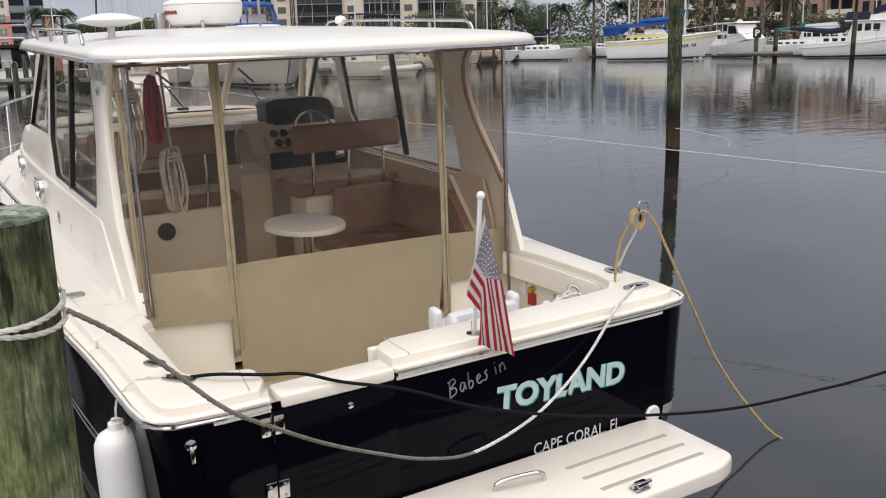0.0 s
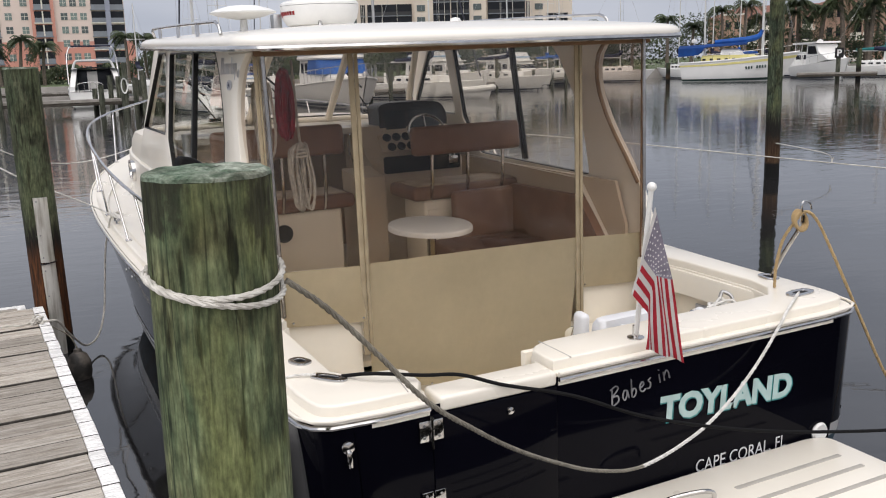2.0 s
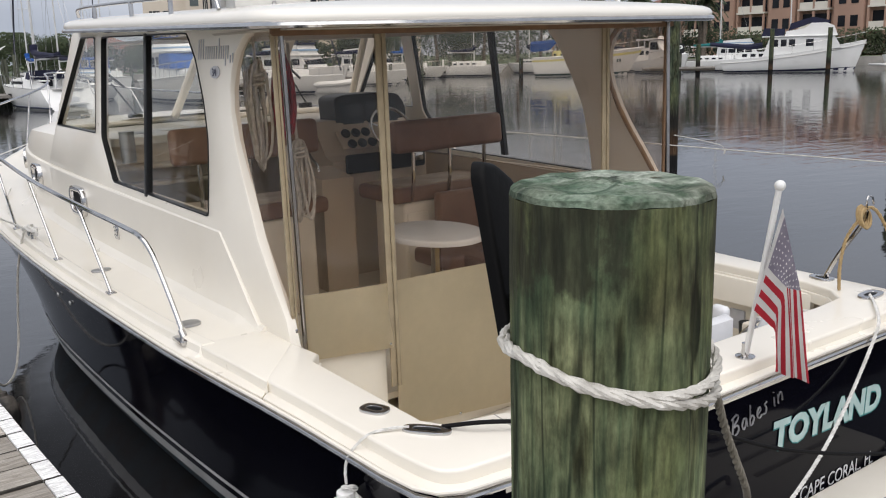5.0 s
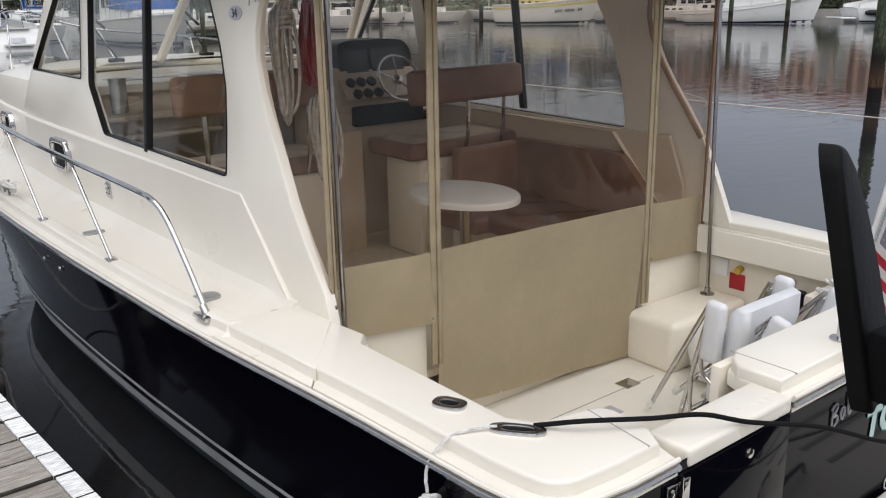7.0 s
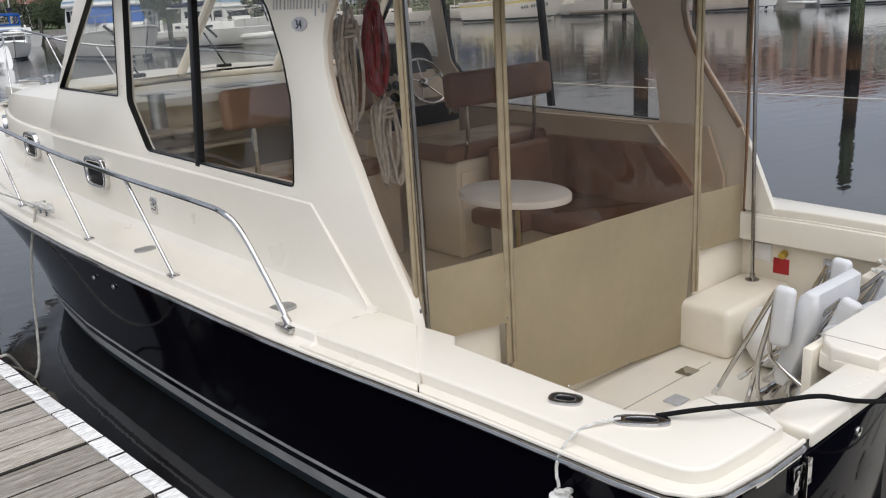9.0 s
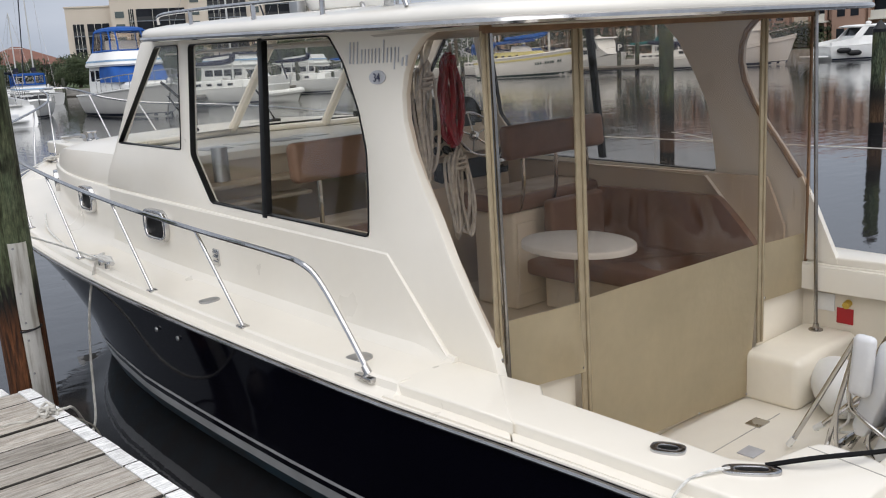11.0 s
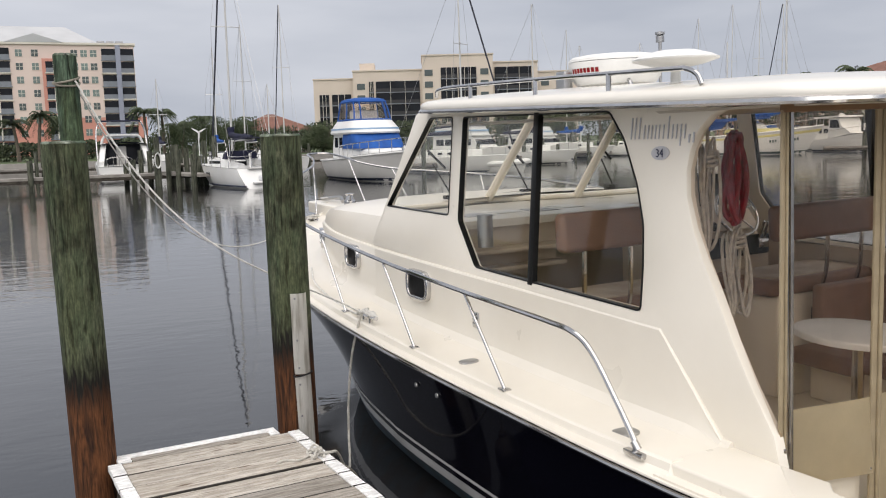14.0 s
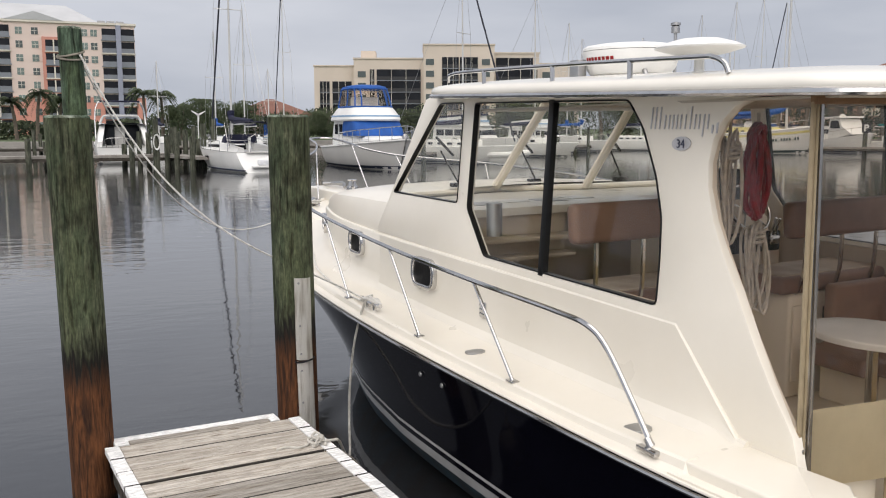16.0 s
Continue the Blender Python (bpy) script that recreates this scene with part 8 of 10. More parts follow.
def express_cruiser(x, y, heading):
    ob = thing("motor_cruiser", "white express cruiser moored stern out with dark canvas and arch", "motor boat", (0, 0, 0), "moored cruisers")
    hull_parts(ob, 9.5, 3.9, 1.8, 1.15, BOATWHITE, rake=0.10, stern=0.94)
    part("swim_platform", box(-1.0, 0.1, -1.7, 1.7, 0.16, 0.30, 0.05), BOATWHITE, ob, "white swim platform")
    for sgn in (-1, 1):
        part("cockpit_side", loft([[(0.2, sgn * 1.80, 1.15), (0.2, sgn * 1.45, 1.15), (0.2, sgn * 1.42, 1.55), (0.2, sgn * 1.74, 1.55)], [(1.4, sgn * 1.86, 1.15), (1.4, sgn * 1.50, 1.15), (1.4, sgn * 1.15, 2.75), (1.4, sgn * 1.50, 2.75)], [(4.5, sgn * 1.86, 1.3), (4.5, sgn * 1.5, 1.3), (4.5, sgn * 1.1, 2.85), (4.5, sgn * 1.4, 2.85)]], cap=True), BOATWHITE, ob, "white moulded cockpit side")
    # added dark slab stands in for the shade inside the open cockpit
    part("cockpit_curtain", box(2.2, 2.3, -1.2, 1.2, 1.2, 2.75, 0.02), DARKGLASS, ob, "dark slab for the shaded cockpit interior")
    part("companion_door", box(2.12, 2.2, -0.2, 0.5, 1.2, 2.6, 0.02), BOATGREY, ob)
    bm = loft([[(xx, 1.62 * q, 2.86 - 0.16 * q * q + 0.05 * math.sin(xx)) for q in (-1, -0.6, -0.2, 0.2, 0.6, 1)] for xx in (1.0, 2.0, 3.2, 4.4)], closed=False)
    bmesh.ops.solidify(bm, geom=bm.faces[:], thickness=0.07)
    part("cockpit_awning", bm, NAVYCANVAS, ob, "dark canvas awning")
    part("windscreen_hoop", tube([(3.0, 1.45, 2.75), (3.1, 1.25, 3.25), (3.1, 0.9, 3.38), (3.1, -0.9, 3.38), (3.1, -1.25, 3.25), (3.0, -1.45, 2.75)], 0.09, 8), BOATWHITE, ob, "white hoop over the helm")
    part("hoop_shelf", box(2.7, 3.5, -1.1, 1.1, 3.32, 3.42, 0.04), BOATWHITE, ob)
    for dx in (0.0, 0.55):
        part("radar_arch", tube([(1.5 + dx, 1.80, 1.7), (1.9 + dx, 1.78, 3.4), (2.0 + dx, 1.62, 4.15), (2.05 + dx, 1.25, 4.38), (2.05 + dx, -1.05, 4.38), (2.0 + dx, -1.42, 4.15), (1.9 + dx, -1.62, 3.4), (1.5 + dx, -1.70, 1.7)], 0.045, 7), CHROME, ob, "tall stainless arch")
    part("arch_canopy", box(1.95, 2.75, -1.3, 1.45, 4.36, 4.47, 0.04), NAVYCANVAS, ob, "dark canopy on the arch")
    part("fore_trunk", loft([plan_ring(4.4, 8.4, 1.5, 1.5), plan_ring(4.4, 7.8, 1.3, 2.1), plan_ring(4.4, 7.0, 1.1, 2.4)], cap=True), BOATWHITE, ob)
    part("transom_rail", tube([(0.15, 1.15, 1.15), (0.1, 1.15, 1.75), (0.1, -0.35, 1.75), (0.15, -0.35, 1.15)], 0.03, 6), CHROME, ob, "stainless transom rail")
    for yy in (0.8, 0.4, 0.0):
        part("rail_post", rod((0.12, yy, 1.15), (0.1, yy, 1.75), 0.02, 5), CHROME, ob)
    part("ball_fender", lathe([(0.0, -0.24), (0.14, -0.2), (0.24, 0.0), (0.14, 0.2), (0.0, 0.24)], 14, m=Matrix.Translation((0.05, -0.95, 1.62))), BLACK, ob, "black ball fender")
    part("side_light", box(1.2, 1.5, -1.58, -1.44, 1.7, 2.1, 0.03), DARKGLASS, ob)
    ob.matrix_world = place_at(x, y, heading)


def stern_sloop(x, y, heading):
    """A modern sloop seen from astern: open walk-through transom, wheel, rails, bimini and furled headsail."""
    L, B, fs, fb = 10.6, 3.5, 1.12, 1.42
    ob = thing("sailboat", "white sloop moored stern out with open transom, wheel and navy bimini", "sailboat", (0, 0, 0), "moored sailboats")
    rings = boat_hull(L, B, fb, fs, rake=0.12, stern=0.80)
    for k, push in ((0, 1.0), (1, 0.6), (2, 0.2)):
        rings[k] = [(q[0] + push * max(q[2], 0.0) / fs - (0.03 * L * (1 - q[2] / fs) if k == 0 else 0), q[1], q[2]) for q in rings[k]]
    k = len(rings[0])
    bm = loft(rings, closed=False)
    bm.verts.ensure_lookup_table()
    bm.faces.new([bm.verts[i] for i in range(k)])
    part("hull", bm, BOATWHITE, ob)
    part("deck", loft([[(r[0][0], r[0][1] * f, r[0][2] + 0.02) for f in (-0.97, -0.5, 0, 0.5, 0.97)] for r in rings], closed=False), BOATWHITE, ob)
    part("waterline_band", tube([Vector(r[3]) + Vector((0, -0.01, 0)) for r in rings], 0.05, 5, raw=True), BOATDARK, ob)
    part("waterline_band", tube([Vector(r[-4]) + Vector((0, 0.01, 0)) for r in rings], 0.05, 5, raw=True), BOATDARK, ob)
    part("hull_port", box(5.2, 5.75, 1.70, 1.76, 0.72, 0.86, 0.02), DARKGLASS, ob, "dark hull window")
    for sgn in (-1, 1):
        part("cockpit_coaming", loft([[(1.1, sgn * 1.30, fs), (1.1, sgn * 0.85, fs), (1.1, sgn * 0.9, fs + 0.25), (1.1, sgn * 1.2, fs + 0.25)], [(4.4, sgn * 1.35, fs), (4.4, sgn * 0.8, fs), (4.4, sgn * 0.85, fs + 0.5), (4.4, sgn * 1.2, fs + 0.5)]], cap=True), BOATWHITE, ob)
        part("stern_seat", box(0.9, 1.3, sgn * 1.15 - 0.28, sgn * 1.15 + 0.28, fs + 0.42, fs + 0.50, 0.03), BOATWHITE, ob, "white stern rail seat")
        part("pushpit", tube([(1.0, sgn * 0.55, fs), (0.98, sgn * 0.55, fs + 0.65), (1.0, sgn * 1.25, fs + 0.68), (1.6, sgn * 1.42, fs + 0.68), (2.2, sgn * 1.48, fs + 0.64), (2.2, sgn * 1.48, fs)], 0.022, 6), CHROME, ob, "stainless stern rail")
    part("cockpit_well", box(0.75, 4.3, -0.8, 0.8, fs - 0.02, fs + 0.03, 0.01), BOATGREY, ob)
    part("transom_step", box(0.05, 0.9, -0.75, 0.75, 0.28, 0.40, 0.04), BOATWHITE, ob, "white transom step")
    part("stern_locker", box(0.25, 0.55, -0.35, 0.35, 0.40, 0.72, 0.08), WHITEPAD, ob, "grey cushion on the transom step")
    wheel_at = Matrix.Translation((1.9, 0.25, fs + 0.85)) @ Matrix.Rotation(radians(80), 4, "Y")
    part("steering_wheel", tube([wheel_at @ Vector((0.42 * math.cos(a), 0.42 * math.sin(a), 0)) for a in (2 * math.pi * j / 24 for j in range(24))], 0.015, 6, raw=True, loop=True), CHROME, ob, "stainless steering wheel")
    for j in range(3):
        part("spoke", rod(wheel_at @ Vector((0.42 * math.cos(2.09 * j), 0.42 * math.sin(2.09 * j), 0)), wheel_at @ Vector((0, 0, 0)), 0.014, 5), CHROME, ob)
    part("pedestal", lathe([(0.10, fs), (0.06, fs + 0.6), (0.09, fs + 0.8), (0.0, fs + 0.86)], 10, m=Matrix.Translation((2.0, 0.25, 0))), BOATWHITE, ob)
    part("companionway", box(4.35, 4.42, -0.35, 0.35, fs + 0.05, fs + 0.62, 0.02), DARKGLASS, ob)
    part("cabin_house", loft([plan_ring(4.4, 8.6, 1.15, fs), plan_ring(4.4, 8.2, 1.02, fs + 0.5), plan_ring(4.5, 7.6, 0.85, fs + 0.62)], cap=True), BOATWHITE, ob)
    for sgn in (-1, 1):
        part("cabin_window", box(5.0, 7.2, sgn * 1.06 - 0.03, sgn * 1.06 + 0.03, fs + 0.18, fs + 0.40, 0.02), DARKGLASS, ob)
    bm = loft([[(xx, 1.30 * q, 2.92 - 0.14 * q * q - 0.06 * (xx - 2.4) ** 2) for q in (-1, -0.6, -0.2, 0.2, 0.6, 1)] for xx in (1.4, 1.9, 2.4, 2.9, 3.4)], closed=False)
    bmesh.ops.solidify(bm, geom=bm.faces[:], thickness=0.06)
    part("bimini", bm, NAVYCANVAS, ob, "navy bimini")
    part("dodger", loft([plan_ring(4.2, 5.4, 1.0, fs + 0.5, 0.7), plan_ring(4.2, 5.1, 0.95, fs + 0.85, 0.7), plan_ring(4.2, 4.8, 0.8, fs + 1.0, 0.7)], cap=True), NAVYCANVAS, ob, "navy spray dodger")
    for xx in (1.5, 2.4, 3.3):
        for sgn in (-1, 1):
            part("bimini_pole", rod((2.4, sgn * 1.35, fs + 0.2), (xx, sgn * 1.28, 2.78), 0.018, 5), CHROME, ob)
    mast(ob, 5.9, 15.5, fs + 0.5, boom=4.0, cover=NAVYCANVAS, rig=10.2, furl=DARKSPAR)
    rails(ob, rings, 0.6, 4)
    ob.matrix_world = place_at(x, y, heading)


def blue_ketch(x, y, heading):
    L = 11.6
    ob = thing("sailboat", "white ketch with pale yellow wale and house under bright blue covers", "sailboat", (0, 0, 0), "moored sailboats")
    rings = hull_parts(ob, L, 3.8, 2.75, 1.85, BOATWHITE, boot=KETCHBOOT, stripe=BOATYELLOW, rake=0.14, stern=0.62)
    part("bulwark", tube([Vector(r[0]) + Vector((0, 0, 0.04)) for r in rings], 0.09, 6, raw=True), BOATWHITE, ob)
    part("bulwark", tube([Vector(r[-1]) + Vector((0, 0, 0.04)) for r in rings], 0.09, 6, raw=True), BOATWHITE, ob)
    house = part("cabin_house", loft([plan_ring(2.2, 8.0, 1.25, 1.95), plan_ring(2.2, 7.7, 1.18, 2.45), plan_ring(2.3, 7.3, 1.0, 2.62)], cap=True), BOATYELLOW, ob, "pale yellow cabin house")
    for k in range(7):
        part("port_window", box(2.3 + 0.72 * k, 2.62 + 0.72 * k, -1.30, -1.18, 2.10, 2.30, 0.02), DARKGLASS, house)
    part("white_dodger", loft([plan_ring(4.0, 6.4, 1.0, 2.6), plan_ring(4.1, 6.0, 0.9, 3.1), plan_ring(4.3, 5.6, 0.7, 3.25)], cap=True), BOATWHITE, ob)
    bm = loft([[(xx, 1.5 * q, 3.30 + 0.32 * (1 - abs(q)) + 0.05 * xx - (0.75 if abs(q) > 0.95 and xx < 2.5 else 0.0)) for q in (-1, -0.92, -0.5, 0, 0.5, 0.92, 1)] for xx in (-0.1, 0.8, 1.7, 2.6, 4.0, 5.4, 6.6)], closed=False)
    bmesh.ops.solidify(bm, geom=bm.faces[:], thickness=0.05)
    part("cockpit_tent", bm, BLUECANVAS, ob, "bright blue cockpit tent")
    part("sail_cover", tube([(3.4, 0, 3.95), (5.2, 0, 4.02), (6.8, 0, 4.15), (7.7, 0, 4.45), (8.02, 0, 5.0)], lambda t: 0.20 + 0.10 * math.sin(math.pi * min(1, t * 1.1)), 8), BLUECANVAS, ob, "bright blue sail cover")
    for xx, h, rr in ((8.1, 15.5, 0.13), (2.45, 11.5, 0.10)):
        mast(ob, xx, h, 2.0, rr, rig=11.7 if xx > 5 else None)
    part("radar_dome", lathe([(0.0, 3.95), (0.25, 3.95), (0.28, 4.1), (0.22, 4.28), (0.0, 4.32)], 14, m=Matrix.Translation((1.35, 0.5, 0))), BOATWHITE, ob, "white radar dome")
    part("radar_pole", rod((1.35, 0.5, 1.9), (1.35, 0.5, 3.97), 0.05, 6), SPAR, ob)
    for k in range(11):
        if k in (3, 8):
            continue
        xx = 6.5 + 0.26 * k
        zz = 1.30 + 0.02 * k
        yy = hull_side(rings, xx, zz)
        part("name_bar", box(xx, xx + 0.15, yy - 0.03, yy + 0.02, zz - 0.14, zz + 0.14), KETCHBOOT, ob, "dark green bar of the boat's name", smooth=False)
    rails(ob, rings, 0.75, 0)
    ob.matrix_world = place_at(x, y, heading)


def grand_trawler(x, y, heading):
    ob = thing("motor_cruiser", "long white trawler yacht with raised bow, flybridge and navy canvas", "motor boat", (0, 0, 0), "moored cruisers")
    rings = hull_parts(ob, 13.7, 4.4, 2.95, 1.25, BOATWHITE, boot=NAVYBOOT, rake=0.07, stern=0.9)
    side = lambda u, v, t: (u, t, v)
    for sgn in (0, -1):
        part("rub_strake", tube([Vector(r[sgn]) + Vector((0, 0, -0.30)) for r in rings], 0.05, 6, raw=True), BOATGREY, ob)
    aft = part("aft_cabin", panel([(1.5, 1.3), (4.6, 1.3), (4.6, 2.05), (1.8, 2.0)], [], side, -1.5, 1.5, 0.08, 2), BOATWHITE, ob, "low white aft cabin")
    for k in range(3):
        part("cabin_window", box(2.1 + 0.8 * k, 2.6 + 0.8 * k, -1.53, 1.53, 1.55, 1.85, 0.02), DARKGLASS, aft)
    house = part("deckhouse", panel([(4.0, 1.4), (11.4, 2.3), (10.7, 3.45), (4.7, 3.45)], [], side, -1.65, 1.65, 0.08, 2), BOATWHITE, ob, "white deckhouse")
    for x0, x1 in ((5.1, 5.5), (5.75, 6.3), (6.5, 7.1), (8.1, 8.8)):
        part("cabin_window", box(x0, x1, -1.68, 1.68, 2.50, 3.20, 0.02), DARKGLASS, house)
    for k in (-1, 0, 1):
        part("front_window", box(-0.03, 0.03, -0.45, 0.45, -0.3, 0.3, 0.02, m=Matrix.Translation((10.98, k * 1.05, 3.05)) @ Matrix.Rotation(radians(-31), 4, "Y")), DARKGLASS, house)
    part("boat_deck", box(3.9, 10.9, -1.85, 1.85, 3.45, 3.55, 0.04), BOATWHITE, ob, "white overhanging boat deck")
    part("flybridge", panel([(6.1, 3.56), (11.0, 3.50), (10.6, 4.45), (9.9, 4.75), (8.5, 4.75), (7.9, 4.25), (6.2, 4.0)], [], side, -1.5, 1.5, 0.12, 3), BOATWHITE, ob, "white flybridge coaming")
    part("flybridge_cover", panel([(6.4, 4.05), (8.3, 4.70), (10.2, 4.78), (10.3, 4.95), (8.6, 5.35), (6.6, 4.75)], [], side, -1.3, 1.3, 0.10, 2), NAVYCANVAS, ob, "navy flybridge cover")
    part("dinghy_cover", panel([(3.9, 3.56), (6.05, 3.56), (6.1, 4.25), (4.1, 4.35)], [], side, -1.4, 1.4, 0.12, 2), NAVYCANVAS, ob, "navy canvas cover on the boat deck")
    mast(ob, 6.6, 8.5, 3.5, 0.07)
    part("boom_cover", tube([(4.0, 0, 2.7), (2.5, 0, 2.55), (0.4, 0, 2.75), (-1.2, 0, 2.9)], lambda t: 0.30 - 0.10 * t, 8), NAVYCANVAS, ob, "navy sail cover on the boom")
    part("boom_strut", rod((0.4, 0, 1.2), (0.4, 0, 2.6), 0.05, 6), SPAR, ob)
    rails(ob, rings, 0.8, 3)
    ob.matrix_world = place_at(x, y, heading)


def hardtop_boat(x, y, heading):
    ob = thing("motor_cruiser", "white sport fishing boat with open hardtop on posts", "motor boat", (0, 0, 0), "moored cruisers")
    rings = hull_parts(ob, 9.0, 3.2, 2.0, 1.2, BOATWHITE, rake=0.1, stern=0.92)
    side = lambda u, v, t: (u, t, v)
    house = part("deckhouse", panel([(3.0, 1.3), (7.2, 1.9), (5.4, 2.7), (4.9, 3.5), (3.2, 3.5)], [], side, -1.2, 1.2, 0.10, 2), BOATWHITE, ob, "white wheelhouse")
    part("cabin_window", panel([(3.4, 2.5), (5.2, 2.5), (4.75, 3.3), (3.4, 3.3)], [], side, -1.23, 1.23), DARKGLASS, house)
    part("hardtop", panel([(0.6, 3.5), (5.3, 3.6), (5.2, 3.75), (0.6, 3.68)], [], side, -1.4, 1.4, 0.05, 2), BOATWHITE, ob, "white hardtop")
    for xx in (0.9, 2.2):
        for sgn in (-1, 1):
            part("hardtop_post", rod((xx, sgn * 1.25, 1.2), (xx, sgn * 1.2, 3.55), 0.05, 6), BOATWHITE, ob)
    part("radar_dome", lathe([(0.0, 3.75), (0.28, 3.75), (0.3, 3.9), (0.0, 4.02)], 14, m=Matrix.Translation((3.6, 0, 0))), BOATWHITE, ob)
    rails(ob, rings, 0.75, 5)
    ob.matrix_world = place_at(x, y, heading)


KETCHBOOT = mat("dark_green_waterline", (0.02, 0.05, 0.045), 0.5, scale=0.5)
NAVYBOOT = mat("navy_waterline", (0.008, 0.012, 0.05), 0.5, scale=0.5)
def sport_yacht(x, y, heading):
    ob = thing("motor_cruiser", "long white sport yacht with dark windscreen and black quarter fenders", "motor boat", (0, 0, 0), "moored cruisers")
    rings = hull_parts(ob, 16.0, 4.7, 2.35, 1.45, BOATWHITE, rake=0.10, stern=0.92)
    part("swim_platform", box(-1.5, 0.1, -1.9, 1.9, 0.35, 0.55, 0.08), BOATWHITE, ob, "white swim platform")
    for sgn in (-1, 1):
        part("cockpit_coaming", loft([[(0.3, sgn * 2.0, 1.4), (0.3, sgn * 1.65, 1.4), (0.3, sgn * 1.65, 1.85), (0.3, sgn * 1.95, 1.85)], [(3.2, sgn * 2.05, 1.45), (3.2, sgn * 1.7, 1.45), (3.2, sgn * 1.6, 2.35), (3.2, sgn * 1.95, 2.35)]], cap=True), BOATWHITE, ob)
        part("hardtop_support", loft([[(2.6, sgn * 1.85, 2.2), (2.6, sgn * 1.72, 2.2), (3.5, sgn * 1.72, 2.25), (3.5, sgn * 1.85, 2.25)], [(4.0, sgn * 1.6, 3.6), (4.0, sgn * 1.48, 3.6), (4.7, sgn * 1.48, 3.6), (4.7, sgn * 1.6, 3.6)]], cap=True), BOATWHITE, ob, "white raked hardtop support")
    part("deckhouse", loft([plan_ring(3.0, 12.6, 1.95, 1.5), plan_ring(3.0, 11.2, 1.8, 2.15), plan_ring(3.2, 10.0, 1.65, 2.5)], cap=True), BOATWHITE, ob, "white moulded deckhouse")
    part("windscreen_band", loft([plan_ring(3.4, 10.2, 1.68, 2.45), plan_ring(3.9, 8.4, 1.5, 3.35)], cap=True), DARKGLASS, ob, "dark raked windscreen and side glass")
    part("hardtop", loft([plan_ring(2.9, 8.7, 1.62, 3.33), plan_ring(2.7, 8.6, 1.66, 3.46), plan_ring(3.2, 8.0, 1.4, 3.62)], cap=True), BOATWHITE, ob, "white hardtop")
    part("radar_dome", lathe([(0.0, 3.6), (0.22, 3.6), (0.30, 3.75), (0.24, 3.92), (0.0, 3.98)], 14, m=Matrix.Translation((5.2, 0.0, 0.0))), BOATWHITE, ob)
    for xx in (1.5, 2.6):
        part("quarter_fender", lathe([(0.0, -0.75), (0.16, -0.70), (0.28, -0.45), (0.30, 0.0), (0.28, 0.45), (0.16, 0.70), (0.0, 0.75)], 14, m=Matrix.Translation((xx, -2.35, 1.0 - 0.25 * (xx - 1.5))) @ Matrix.Rotation(radians(90), 4, "Y")), BLACK, ob, "black quarter fender")
    part("side_port", box(9.6, 10.3, -2.32, -2.18, 1.55, 1.75, 0.03), DARKGLASS, ob)
    rails(ob, rings, 0.7, 7)
    ob.matrix_world = place_at(x, y, heading)


blue_trawler(17.6, 58.3, -93)
express_cruiser(3.6, 65.5, 86)
stern_sloop(9.07, 48.4, 95)
blue_ketch(61.5, 70.6, -44.6)
grand_trawler(76.4, 57.6, -56.8)
hardtop_boat(76.8, 68.6, -108)
sport_yacht(90.5, 47.0, -38)
cruiser(14.6, 66.0, -100, 8.0, "small white cruiser with a blue bimini", BLUECANVAS, True, 0.58)
cruiser(84.0, 72.0, 150, 8.5, "white cruiser with teal canvas", TEALCANVAS, False, 1.0)
sailboat(79.0, 66.0, -62, 9.0, "sailboat with a teal sail cover", 13.0, TEALCANVAS)
cruiser(92.0, 72.0, -60, 10.0, "white cruiser moored by the far dock", None, True, 1.0)
sailboat(50.0, 84.0, -60, 9.0, "white sailboat on the far dock", 12.0, BLUECANVAS)
sailboat(58.0, 84.0, -55, 9.0, "white sailboat on the far dock", 12.5, NAVYCANVAS)
cruiser(43.0, 80.0, -70, 9.5, "white cruiser on the far dock", None, True, 0.95)
sailboat(36.0, 72.0, -62, 10.0, "white sailboat on the far dock", 14.0, NAVYCANVAS)
cruiser(29.5, 70.0, -68, 10.0, "white cruiser on the far dock", NAVYCANVAS, True, 1.0)
sailboat(23.5, 62.5, -62, 10.5, "white sloop with a tall mast", 15.0, NAVYCANVAS, furl=DARKSPAR)
sailboat(-12.0, 78.0, 100, 9.0, "white sailboat behind the dock", 13.0, BLUECANVAS)
sailboat(-6.0, 82.0, 95, 9.0, "white sailboat behind the dock", 12.0, NAVYCANVAS)
sailboat(17.0, 78.0, 95, 9.0, "white sailboat behind the dock", 13.5, NAVYCANVAS)
# masts of the crowded berths behind
for x, y, h, cover in ((10.3, 92.9, 9.2, NAVYCANVAS), (15.8, 91.8, 12.3, BLUECANVAS), (21.0, 90.6, 8.6, NAVYCANVAS), (22.5, 90.2, 16.6, NAVYCANVAS), (56.8, 88.6, 14.8, BLUECANVAS), (72.5, 83.5, 16.0, NAVYCANVAS), (76.5, 82.0, 17.6, NAVYCANVAS), (78.4, 79.5, 17.8, BLUECANVAS), (86.0, 83.0, 18.2, NAVYCANVAS)):
    sailboat(x, y - 5.0, 90, 9.0, "white sailboat with a bare mast in a crowded berth", h, cover, furl=DARKSPAR if h > 18 or (h > 16 and x < 30) else None)
dinghy = thing("dinghy", "white inflatable dinghy with a ribbed bow", "dinghy", (0, 0, 0))
part("dinghy_hull", loft(boat_hull(3.4, 1.7, 0.75, 0.55), closed=False), BOATWHITE, dinghy)
